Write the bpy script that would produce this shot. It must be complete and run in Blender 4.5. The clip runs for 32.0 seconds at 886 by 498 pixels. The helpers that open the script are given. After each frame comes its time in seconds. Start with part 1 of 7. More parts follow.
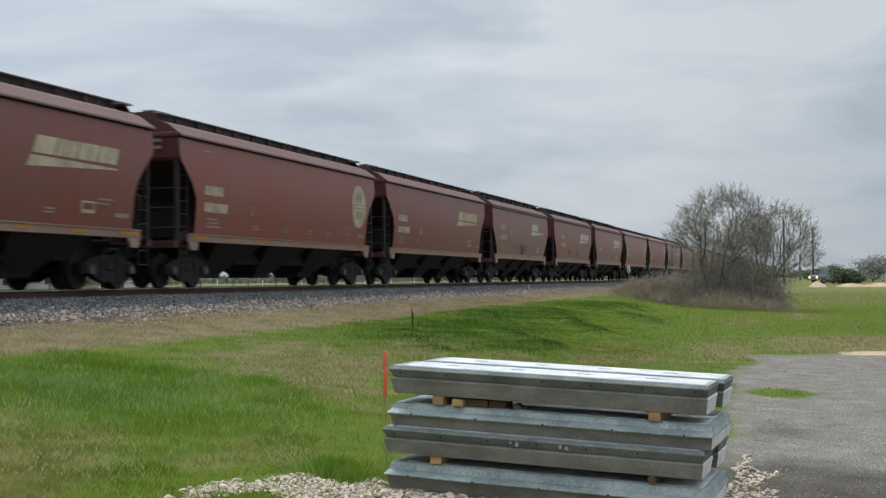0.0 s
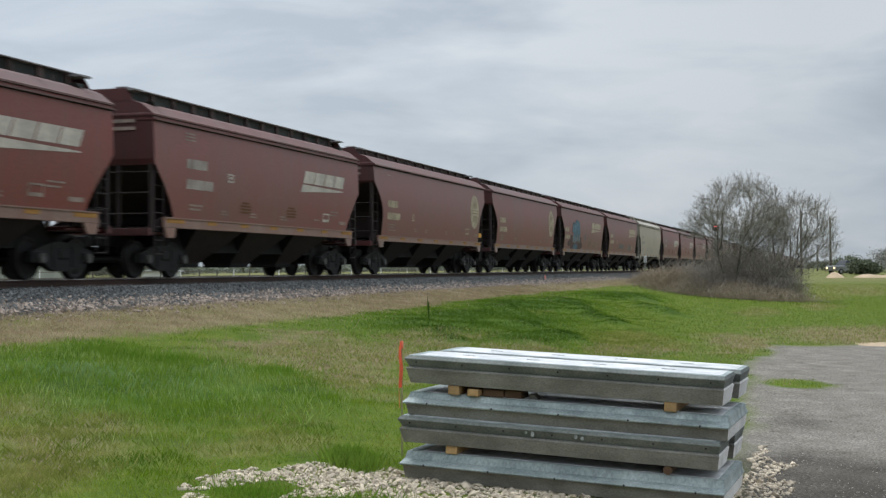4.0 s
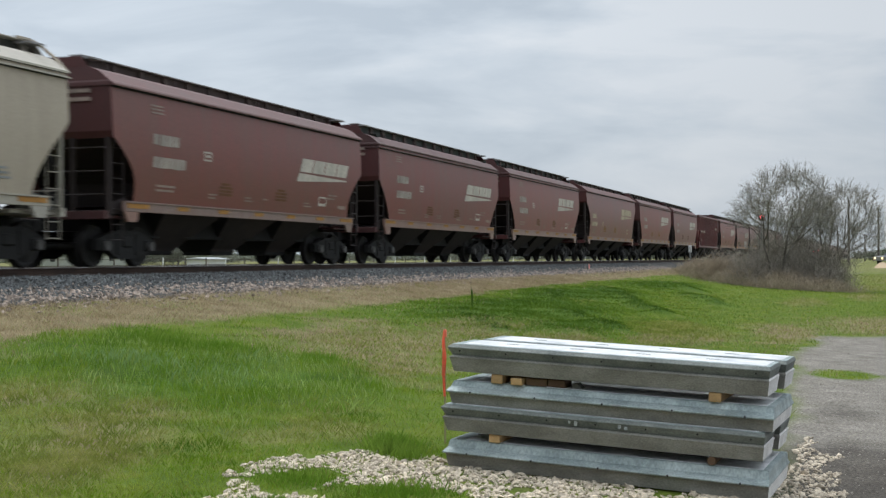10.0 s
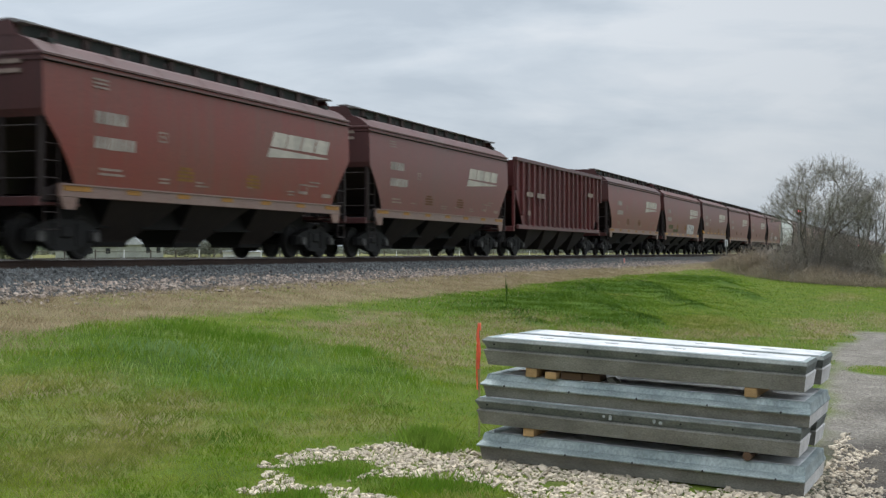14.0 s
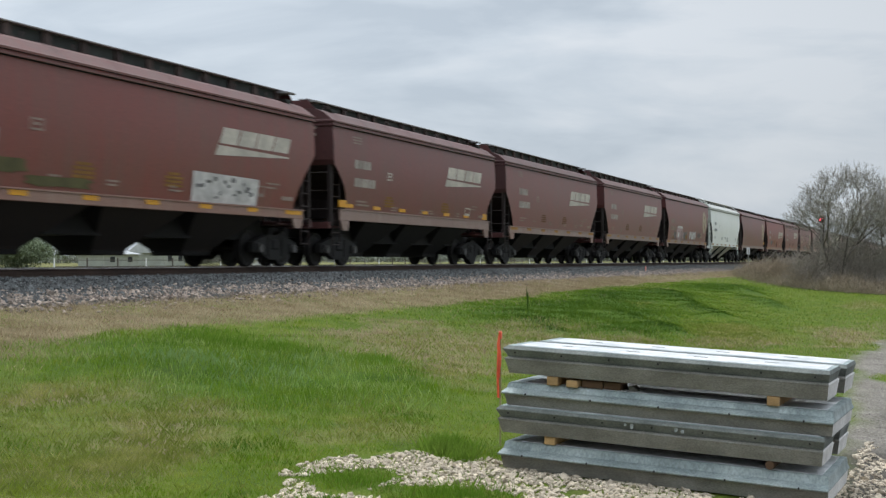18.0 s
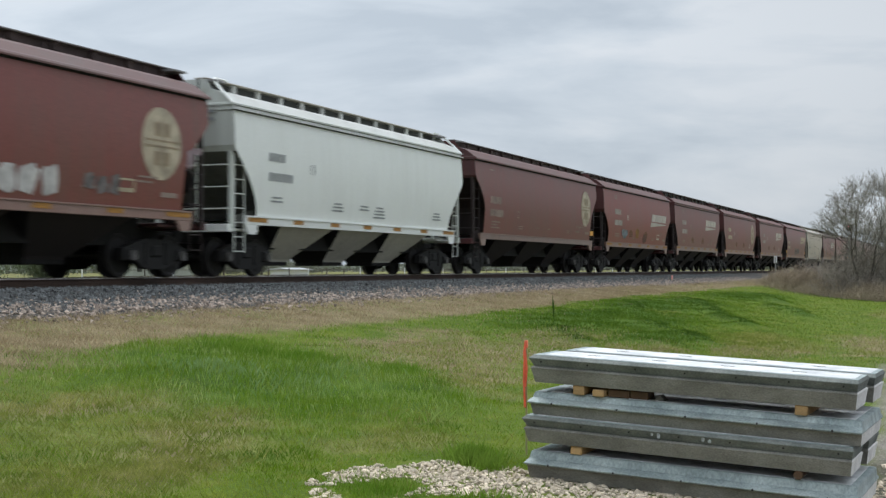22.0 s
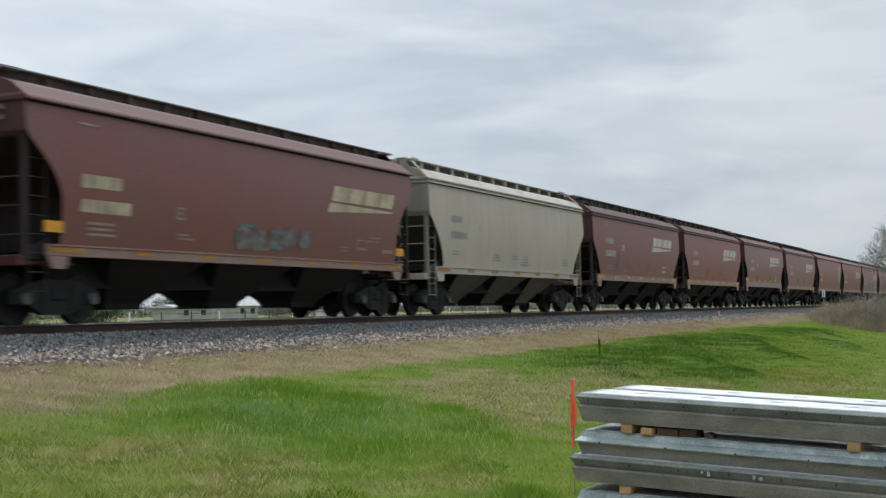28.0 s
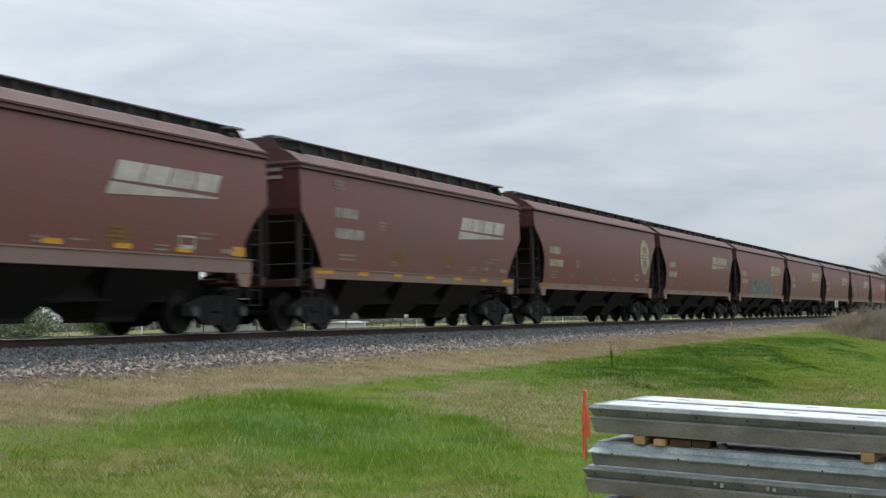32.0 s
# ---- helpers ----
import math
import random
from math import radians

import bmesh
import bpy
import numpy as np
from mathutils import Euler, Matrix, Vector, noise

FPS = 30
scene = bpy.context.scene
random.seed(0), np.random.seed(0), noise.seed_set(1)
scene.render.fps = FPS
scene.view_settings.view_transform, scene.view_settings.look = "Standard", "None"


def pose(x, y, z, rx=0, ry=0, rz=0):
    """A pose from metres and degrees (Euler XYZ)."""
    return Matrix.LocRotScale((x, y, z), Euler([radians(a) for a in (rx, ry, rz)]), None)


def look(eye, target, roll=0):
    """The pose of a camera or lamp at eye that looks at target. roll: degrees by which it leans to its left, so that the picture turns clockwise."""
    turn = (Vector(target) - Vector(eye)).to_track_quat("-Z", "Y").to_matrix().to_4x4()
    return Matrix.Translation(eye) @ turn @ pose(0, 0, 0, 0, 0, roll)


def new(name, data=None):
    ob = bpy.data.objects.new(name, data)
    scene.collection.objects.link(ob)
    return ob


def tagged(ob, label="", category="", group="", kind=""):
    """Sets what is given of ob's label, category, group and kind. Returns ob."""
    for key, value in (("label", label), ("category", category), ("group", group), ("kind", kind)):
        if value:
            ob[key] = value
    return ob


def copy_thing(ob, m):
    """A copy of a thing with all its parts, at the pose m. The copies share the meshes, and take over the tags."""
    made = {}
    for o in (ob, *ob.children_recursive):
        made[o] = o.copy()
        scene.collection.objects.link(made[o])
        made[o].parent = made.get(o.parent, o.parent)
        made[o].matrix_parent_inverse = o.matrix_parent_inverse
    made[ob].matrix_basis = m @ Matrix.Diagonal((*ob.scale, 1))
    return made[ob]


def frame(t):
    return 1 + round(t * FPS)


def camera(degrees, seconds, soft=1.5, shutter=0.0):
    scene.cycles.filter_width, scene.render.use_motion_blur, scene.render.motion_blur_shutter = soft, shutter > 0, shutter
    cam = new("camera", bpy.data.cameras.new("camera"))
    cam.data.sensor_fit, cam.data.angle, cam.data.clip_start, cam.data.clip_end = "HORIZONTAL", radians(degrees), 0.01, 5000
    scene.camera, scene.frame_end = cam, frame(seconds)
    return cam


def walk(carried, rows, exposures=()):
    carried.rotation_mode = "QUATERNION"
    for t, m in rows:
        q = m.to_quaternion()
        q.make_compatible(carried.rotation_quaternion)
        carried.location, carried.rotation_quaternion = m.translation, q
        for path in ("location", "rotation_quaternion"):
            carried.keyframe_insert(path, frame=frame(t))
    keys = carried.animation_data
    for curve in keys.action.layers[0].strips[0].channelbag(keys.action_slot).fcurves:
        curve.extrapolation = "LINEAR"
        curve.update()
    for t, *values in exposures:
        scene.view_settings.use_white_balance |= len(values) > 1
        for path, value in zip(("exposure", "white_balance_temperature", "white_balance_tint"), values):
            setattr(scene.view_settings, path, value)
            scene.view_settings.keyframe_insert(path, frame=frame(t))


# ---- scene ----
# Plan: x runs along the track, from the camera towards where the train comes from; y from the camera to the track; z up.
EYE = Vector((0.0, 0.0, 1.75))
TRACK_Y = 17.0
RAIL_Z = 1.59

cam = camera(37.8, 32.0, soft=1.35, shutter=0.36)


def aim(heading, tilt, roll):
    h, p = radians(heading), radians(tilt)
    return look(EYE, EYE + Vector((math.cos(p) * math.cos(h), math.cos(p) * math.sin(h), math.sin(p))), roll)


walk(cam, [
    (0.0, aim(15.944, 1.354, -0.470)),
    (0.5, aim(15.812, 1.246, -0.359)),
    (1.0, aim(15.802, 1.158, -0.286)),
    (1.5, aim(15.838, 1.136, -0.321)),
    (2.0, aim(15.953, 1.132, -0.373)),
    (2.5, aim(16.059, 1.125, -0.289)),
    (3.0, aim(16.240, 1.067, -0.267)),
    (3.5, aim(16.458, 0.979, -0.297)),
    (5.5, aim(17.125, 0.827, -0.401)),
    (6.0, aim(17.258, 0.818, -0.344)),
    (6.5, aim(17.400, 0.807, -0.330)),
    (7.0, aim(17.563, 0.783, -0.328)),
    (7.5, aim(17.717, 0.758, -0.301)),
    (8.0, aim(17.890, 0.757, -0.297)),
    (8.5, aim(18.047, 0.732, -0.301)),
    (9.0, aim(18.207, 0.665, -0.275)),
    (9.5, aim(18.390, 0.565, -0.239)),
    (10.0, aim(18.593, 0.422, -0.153)),
    (10.5, aim(18.814, 0.294, -0.113)),
    (11.0, aim(19.026, 0.210, -0.030)),
    (11.5, aim(19.256, 0.169, 0.001)),
    (12.0, aim(19.486, 0.164, -0.047)),
    (12.5, aim(19.696, 0.162, 0.017)),
    (13.0, aim(19.880, 0.150, 0.000)),
    (13.5, aim(20.025, 0.137, 0.019)),
    (14.0, aim(20.131, 0.127, 0.067)),
    (14.5, aim(20.265, 0.164, 0.043)),
    (16.5, aim(20.780, 0.465, 0.007)),
    (17.0, aim(20.879, 0.456, 0.047)),
    (17.5, aim(20.965, 0.468, 0.049)),
    (18.0, aim(21.056, 0.487, 0.024)),
    (18.5, aim(21.160, 0.493, 0.042)),
    (19.0, aim(21.303, 0.496, 0.024)),
    (19.5, aim(21.447, 0.528, -0.000)),
    (20.0, aim(21.559, 0.534, 0.028)),
    (20.5, aim(21.668, 0.564, -0.009)),
    (21.0, aim(21.814, 0.622, -0.012)),
    (21.5, aim(21.992, 0.727, -0.034)),
    (22.0, aim(22.187, 0.897, -0.088)),
    (22.5, aim(22.392, 1.114, -0.162)),
    (23.0, aim(22.543, 1.361, -0.258)),
    (23.5, aim(22.643, 1.596, -0.391)),
    (24.0, aim(22.740, 1.818, -0.485)),
    (24.5, aim(22.888, 1.965, -0.551)),
    (25.0, aim(23.080, 2.135, -0.661)),
    (25.5, aim(23.295, 2.256, -0.774)),
    (27.5, aim(23.951, 2.588, -0.971)),
    (28.0, aim(24.130, 2.664, -0.912)),
    (28.5, aim(24.337, 2.707, -0.910)),
    (29.0, aim(24.530, 2.741, -0.857)),
    (29.5, aim(24.716, 2.777, -0.878)),
    (30.0, aim(24.838, 2.850, -0.859)),
    (30.5, aim(24.892, 2.929, -0.931)),
    (31.0, aim(24.863, 3.031, -1.019)),
    (31.5, aim(24.779, 3.124, -0.997)),
    (32.0, aim(24.627, 3.183, -1.114)),
], exposures=[(0.0, -0.14), (3.5, -0.13), (6.0, -0.1), (10.0, -0.04), (32.0, -0.04)])

# ---- world and light ----
world = bpy.data.worlds.new("overcast_sky")
scene.world = world
world.use_nodes = True


def build_sky():
    nt = world.node_tree
    nt.nodes.clear()
    N, L = nt.nodes.new, nt.links.new
    out = N("ShaderNodeOutputWorld")
    bg = N("ShaderNodeBackground")
    sky = N("ShaderNodeTexSky")
    sky.sky_type = "NISHITA"
    sky.sun_disc = False
    sky.sun_elevation, sky.sun_rotation = radians(68), radians(37)
    tc = N("ShaderNodeTexCoord")
    mp = N("ShaderNodeMapping")
    mp.inputs["Rotation"].default_value = (0.0, 0.0, 0.5)
    mp.inputs["Scale"].default_value = (1.6, 2.2, 8.5)
    mp.inputs["Location"].default_value = (0.35, 0.1, 0.0)
    n1 = N("ShaderNodeTexNoise")
    n1.inputs["Scale"].default_value, n1.inputs["Detail"].default_value = 2.1, 6.0
    n1.inputs["Roughness"].default_value, n1.inputs["Distortion"].default_value = 0.53, 0.35
    ramp = N("ShaderNodeValToRGB")
    e = ramp.color_ramp.elements
    e[0].position, e[0].color = 0.36, (0.52, 0.592, 0.672, 1)
    e[1].position, e[1].color = 0.63, (0.735, 0.787, 0.845, 1)
    m = ramp.color_ramp.elements.new(0.49)
    m.color = (0.62, 0.69, 0.765, 1)
    scale = N("ShaderNodeVectorMath")
    scale.operation = "SCALE"
    scale.inputs["Scale"].default_value = 0.05
    mix = N("ShaderNodeMixRGB")
    mix.inputs[0].default_value = 0.9
    L(tc.outputs["Generated"], mp.inputs["Vector"])
    L(mp.outputs[0], n1.inputs["Vector"])
    L(n1.outputs["Fac"], ramp.inputs[0])
    L(sky.outputs[0], scale.inputs[0])
    L(scale.outputs[0], mix.inputs[1])
    L(ramp.outputs[0], mix.inputs[2])
    # an overcast sky is brighter overhead than along the horizon
    sep = N("ShaderNodeSeparateXYZ")
    L(tc.outputs["Generated"], sep.inputs[0])
    up = N("ShaderNodeMapRange")
    up.inputs["From Min"].default_value, up.inputs["From Max"].default_value = 0.25, 0.95
    up.inputs["To Min"].default_value, up.inputs["To Max"].default_value = 1.0, 2.4
    L(sep.outputs["Z"], up.inputs["Value"])
    L(mix.outputs[0], bg.inputs["Color"])
    # and brighter towards the hidden sun
    dot = N("ShaderNodeVectorMath")
    dot.operation = "DOT_PRODUCT"
    dot.inputs[1].default_value = (0.50, 0.86, 0.0)
    L(tc.outputs["Generated"], dot.inputs[0])
    side = N("ShaderNodeMapRange")
    side.inputs["From Min"].default_value, side.inputs["From Max"].default_value = 0.5, 0.98
    side.inputs["To Min"].default_value, side.inputs["To Max"].default_value = 0.97, 1.22
    L(dot.outputs["Value"], side.inputs["Value"])
    both = N("ShaderNodeMath")
    both.operation = "MULTIPLY"
    L(up.outputs[0], both.inputs[0])
    L(side.outputs[0], both.inputs[1])
    # thicker, darker cloud low over the horizon
    low = N("ShaderNodeMapRange")
    low.inputs["From Min"].default_value, low.inputs["From Max"].default_value = 0.02, 0.17
    low.inputs["To Min"].default_value, low.inputs["To Max"].default_value = 0.87, 1.0
    L(sep.outputs["Z"], low.inputs["Value"])
    all_three = N("ShaderNodeMath")
    all_three.operation = "MULTIPLY"
    L(both.outputs[0], all_three.inputs[0])
    L(low.outputs[0], all_three.inputs[1])
    L(all_three.outputs[0], bg.inputs["Strength"])
    L(bg.outputs[0], out.inputs[0])


build_sky()
sun_data = bpy.data.lights.new("sun", "SUN")
sun_data.energy, sun_data.angle, sun_data.color = 1.6, radians(50), (1.0, 0.97, 0.93)
sun = new("sun", sun_data)
sun.matrix_world = look((12, 16, 50), (0, 0, 0))


# ---- materials ----
def material(name, base, rough=0.7, metal=0.0, vary=0.25, scale=3.0, fine=40.0, fine_amount=0.15, bump=0.15, alt=None,
             stretch=(1, 1, 1), rand=0.0, island=0.0, emit=None, spec=0.4, space="Object"):
    """A surface with stains at one scale, grain at another, and a fine relief. rand, island: brightness spread from piece to piece."""
    mat = bpy.data.materials.new(name)
    mat.use_nodes = True
    nt = mat.node_tree
    N, L = nt.nodes.new, nt.links.new
    b = nt.nodes["Principled BSDF"]
    b.inputs["Roughness"].default_value, b.inputs["Metallic"].default_value = rough, metal
    b.inputs["Specular IOR Level"].default_value = spec
    tc = N("ShaderNodeTexCoord")
    mp = N("ShaderNodeMapping")
    mp.inputs["Scale"].default_value = stretch
    L(tc.outputs["Object"], mp.inputs[0])
    if space == "World":
        geo = N("ShaderNodeNewGeometry")
        L(geo.outputs["Position"], mp.inputs[0])
    n1, n2 = N("ShaderNodeTexNoise"), N("ShaderNodeTexNoise")
    for n, s, d in ((n1, scale, 5.0), (n2, fine, 3.0)):
        n.inputs["Scale"].default_value, n.inputs["Detail"].default_value = s, d
        L(mp.outputs[0], n.inputs["Vector"])
    r1 = N("ShaderNodeValToRGB")
    r1.color_ramp.elements[0].position, r1.color_ramp.elements[1].position = 0.35, 0.68
    alt = alt or tuple(c * (1 - vary) for c in base)
    r1.color_ramp.elements[0].color = (*alt, 1)
    r1.color_ramp.elements[1].color = (*base, 1)
    L(n1.outputs["Fac"], r1.inputs[0])
    hsv = N("ShaderNodeHueSaturation")
    mr = N("ShaderNodeMapRange")
    mr.inputs["To Min"].default_value, mr.inputs["To Max"].default_value = 1 - 2 * fine_amount, 1 + 2 * fine_amount
    L(n2.outputs["Fac"], mr.inputs["Value"])
    value = mr.outputs[0]
    for amount, kind in ((rand, "ShaderNodeObjectInfo"), (island, "ShaderNodeNewGeometry")):
        if amount:
            info = N(kind)
            m2 = N("ShaderNodeMapRange")
            m2.inputs["To Min"].default_value, m2.inputs["To Max"].default_value = 1 - amount, 1 + amount
            L(info.outputs["Random" if kind == "ShaderNodeObjectInfo" else "Random Per Island"], m2.inputs["Value"])
            mul = N("ShaderNodeMath")
            mul.operation = "MULTIPLY"
            L(value, mul.inputs[0])
            L(m2.outputs[0], mul.inputs[1])
            value = mul.outputs[0]
    L(value, hsv.inputs["Value"])
    L(r1.outputs[0], hsv.inputs["Color"])
    L(hsv.outputs[0], b.inputs["Base Color"])
    if bump:
        bp = N("ShaderNodeBump")
        bp.inputs["Strength"].default_value, bp.inputs["Distance"].default_value = bump, 0.02
        L(n2.outputs["Fac"], bp.inputs["Height"])
        L(bp.outputs[0], b.inputs["Normal"])
    if emit:
        b.inputs["Emission Color"].default_value = (*emit[0], 1)
        b.inputs["Emission Strength"].default_value = emit[1]
    return mat


def car_paint(name, base, grime, amount=0.5, gloss=0.42, grain=0.45):
    """Weathered freight-car paint: road dirt in vertical runs, dust patches and grain, different on each car."""
    mat = bpy.data.materials.new(name)
    mat.use_nodes = True
    nt = mat.node_tree
    N, L = nt.nodes.new, nt.links.new
    b = nt.nodes["Principled BSDF"]
    b.inputs["Roughness"].default_value, b.inputs["Specular IOR Level"].default_value = gloss, 0.5
    tc, info = N("ShaderNodeTexCoord"), N("ShaderNodeObjectInfo")
    add = N("ShaderNodeVectorMath")
    add.operation = "ADD"
    off = N("ShaderNodeVectorMath")
    off.operation = "SCALE"
    off.inputs[0].default_value = (37.0, 11.0, 5.0)
    L(info.outputs["Random"], off.inputs["Scale"])
    L(tc.outputs["Object"], add.inputs[0])
    L(off.outputs[0], add.inputs[1])
    runs = N("ShaderNodeMapping")
    runs.inputs["Scale"].default_value = (2.6, 2.6, 0.22)
    L(add.outputs[0], runs.inputs[0])
    n1, n2, n3 = N("ShaderNodeTexNoise"), N("ShaderNodeTexNoise"), N("ShaderNodeTexNoise")
    for n, s, d in ((n1, 1.6, 6.0), (n2, 0.45, 4.0), (n3, 30.0, 4.0)):
        n.inputs["Scale"].default_value, n.inputs["Detail"].default_value = s, d
    L(runs.outputs[0], n1.inputs["Vector"])
    L(add.outputs[0], n2.inputs["Vector"])
    L(tc.outputs["Object"], n3.inputs["Vector"])
    mul = N("ShaderNodeMath")
    mul.operation = "MULTIPLY"
    L(n1.outputs["Fac"], mul.inputs[0])
    L(n2.outputs["Fac"], mul.inputs[1])
    mr = N("ShaderNodeMapRange")
    mr.inputs["From Min"].default_value, mr.inputs["From Max"].default_value = 0.15, 0.4
    mr.inputs["To Max"].default_value = amount
    L(mul.outputs[0], mr.inputs["Value"])
    mix = N("ShaderNodeMixRGB")
    mix.inputs[1].default_value, mix.inputs[2].default_value = (*base, 1), (*grime, 1)
    L(mr.outputs[0], mix.inputs[0])
    hsv = N("ShaderNodeHueSaturation")
    m2 = N("ShaderNodeMapRange")
    m2.inputs["To Min"].default_value, m2.inputs["To Max"].default_value = 0.86, 1.12
    L(info.outputs["Random"], m2.inputs["Value"])
    m3 = N("ShaderNodeMapRange")
    m3.inputs["To Min"].default_value, m3.inputs["To Max"].default_value = 1 - grain, 1 + grain
    L(n3.outputs["Fac"], m3.inputs["Value"])
    mm = N("ShaderNodeMath")
    mm.operation = "MULTIPLY"
    L(m2.outputs[0], mm.inputs[0])
    L(m3.outputs[0], mm.inputs[1])
    L(mm.outputs[0], hsv.inputs["Value"])
    m4 = N("ShaderNodeMapRange")
    m4.inputs["To Min"].default_value, m4.inputs["To Max"].default_value = 0.82, 1.06
    frac = N("ShaderNodeMath")
    frac.operation = "FRACT"
    times = N("ShaderNodeMath")
    times.operation = "MULTIPLY"
    times.inputs[1].default_value = 7.31
    L(info.outputs["Random"], times.inputs[0])
    L(times.outputs[0], frac.inputs[0])
    L(frac.outputs[0], m4.inputs["Value"])
    L(m4.outputs[0], hsv.inputs["Saturation"])
    L(mix.outputs[0], hsv.inputs["Color"])
    L(hsv.outputs[0], b.inputs["Base Color"])
    bp = N("ShaderNodeBump")
    bp.inputs["Strength"].default_value, bp.inputs["Distance"].default_value = 0.12, 0.02
    L(n2.outputs["Fac"], bp.inputs["Height"])
    L(bp.outputs[0], b.inputs["Normal"])
    return mat


RED = car_paint("mineral_red_paint", (0.200, 0.039, 0.028), (0.158, 0.065, 0.047), 0.72)
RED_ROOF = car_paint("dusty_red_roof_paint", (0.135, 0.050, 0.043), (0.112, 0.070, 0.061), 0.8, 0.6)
RED_DARK = car_paint("dark_red_rib_paint", (0.135, 0.034, 0.034), (0.10, 0.045, 0.04), 0.6)
RED_SILL = car_paint("dusty_red_sill_paint", (0.235, 0.125, 0.098), (0.30, 0.215, 0.17), 0.6)
GREY = car_paint("weathered_beige_grey_paint", (0.405, 0.350, 0.278), (0.31, 0.258, 0.200), 0.6, 0.55, 0.25)
GREY_ROOF = car_paint("pale_grey_roof_paint", (0.40, 0.37, 0.31), (0.31, 0.28, 0.23), 0.5, 0.6)
WHITE = car_paint("white_car_paint", (0.86, 0.88, 0.85), (0.72, 0.73, 0.69), 0.35, 0.45, 0.10)
WHITE_ROOF = car_paint("dusty_white_roof_paint", (0.60, 0.61, 0.58), (0.46, 0.46, 0.42), 0.5, 0.6, 0.10)
# White toned down to hold the shade on the car's end.
WHITE_END = car_paint("shaded_white_end_paint", (0.62, 0.65, 0.60), (0.45, 0.46, 0.42), 0.5, 0.6, 0.10)
HOPPER_WHITE = car_paint("dusty_white_hopper_paint", (0.55, 0.53, 0.45), (0.34, 0.31, 0.26), 0.6, 0.7)
# End paints: darkened copies of the side paints, holding the shade between cars.
END_TOP_GREY = car_paint("grimy_shaded_beige_end_paint", (0.27, 0.25, 0.205), (0.17, 0.15, 0.12), 0.7, 0.7)
END_RED = car_paint("shaded_red_end_paint", (0.022, 0.011, 0.010), (0.014, 0.010, 0.009), 0.7, 0.7)
END_TOP = car_paint("shaded_wine_end_paint", (0.078, 0.015, 0.014), (0.050, 0.018, 0.017), 0.6, 0.6)
# Underframe grime set near black, with the shade under the cars mixed in.
UNDER = material("grimy_shade_black_underframe", (0.0085, 0.0075, 0.007), 0.85, vary=0.4, scale=1.2, fine=18)
# Hopper paints below are darkened to hold the shade under the sill.
HOPPER_RED = car_paint("shaded_red_hopper_paint", (0.027, 0.0165, 0.0125), (0.010, 0.0075, 0.006), 0.7, 0.85)
HOPPER_DARK = car_paint("near_black_red_hopper_paint", (0.0165, 0.0105, 0.0085), (0.0080, 0.0062, 0.0052), 0.7, 0.85)
HOPPER_GREY = car_paint("shaded_grey_hopper_paint", (0.150, 0.130, 0.096), (0.060, 0.051, 0.040), 0.7, 0.7)
END_GREY = car_paint("shaded_grey_end_paint", (0.085, 0.086, 0.072), (0.045, 0.042, 0.036), 0.7, 0.7)
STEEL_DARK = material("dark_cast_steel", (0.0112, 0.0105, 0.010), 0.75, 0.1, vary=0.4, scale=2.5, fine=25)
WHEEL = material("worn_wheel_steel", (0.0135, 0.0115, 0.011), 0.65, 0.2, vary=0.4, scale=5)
WALKWAY = material("dark_green_grey_walkway_frame", (0.045, 0.052, 0.047), 0.85, 0.0, vary=0.45, scale=2, fine=30)
GRATING = material("galvanised_walkway_grating", (0.30, 0.29, 0.29), 0.6, 0.0, vary=0.4, scale=1.5, fine=30)
BRACKET = material("dusty_walkway_bracket", (0.085, 0.060, 0.054), 0.85, vary=0.45, scale=1.5, fine=20, island=0.3)
# Near-black paint for the shadow line under the roof eaves.
EAVE_SHADE = material("eave_shade_paint", (0.020, 0.017, 0.015), 0.9, vary=0.5, scale=1.5, fine=25)
HATCH = material("dusty_hatch_covers", (0.070, 0.048, 0.045), 0.75, vary=0.3, scale=2)
HATCH_GREY = material("dark_grey_green_walkway_web", (0.062, 0.066, 0.060), 0.8, vary=0.4, scale=2)
AXLE_CAP = material("greasy_bearing_cap", (0.11, 0.105, 0.10), 0.65, 0.2, vary=0.4, scale=6)
CREAM = material("faded_cream_lettering", (0.52, 0.44, 0.31), 0.7, vary=0.35, scale=2.2, fine=12, bump=0)
OFFWHITE = material("off_white_lettering", (0.58, 0.53, 0.46), 0.7, vary=0.3, scale=2.2, fine=12, bump=0)
WORN_WHITE = material("worn_white_lettering", (0.42, 0.37, 0.325), 0.7, vary=0.4, scale=2.2, fine=12, bump=0)
FADED = material("faded_stencil_paint", (0.34, 0.26, 0.22), 0.75, vary=0.35, scale=3, fine=14, bump=0)
DARKTEXT = material("dark_stencil_paint", (0.33, 0.345, 0.35), 0.75, vary=0.35, scale=3, bump=0)
TAPE_DULL = material("dusty_yellow_reflective_tape", (0.47, 0.225, 0.045), 0.6, vary=0.45, scale=4, bump=0)
YELLOW = material("yellow_reflective_tape", (0.72, 0.34, 0.02), 0.45, vary=0.25, scale=6, bump=0)
EMBLEM_FADED = material("worn_emblem_tan", (0.54, 0.46, 0.34), 0.7, vary=0.4, scale=3, bump=0)
EMBLEM_DARK = material("worn_emblem_brown", (0.36, 0.28, 0.19), 0.7, vary=0.35, scale=3, bump=0)
OCHRE = material("ochre_stencil_paint", (0.27, 0.135, 0.03), 0.7, vary=0.3, scale=6, bump=0)
SPRAY_WHITE = material("white_spray_paint", (0.64, 0.62, 0.60), 0.7, vary=0.35, scale=3.0, fine=8, bump=0)
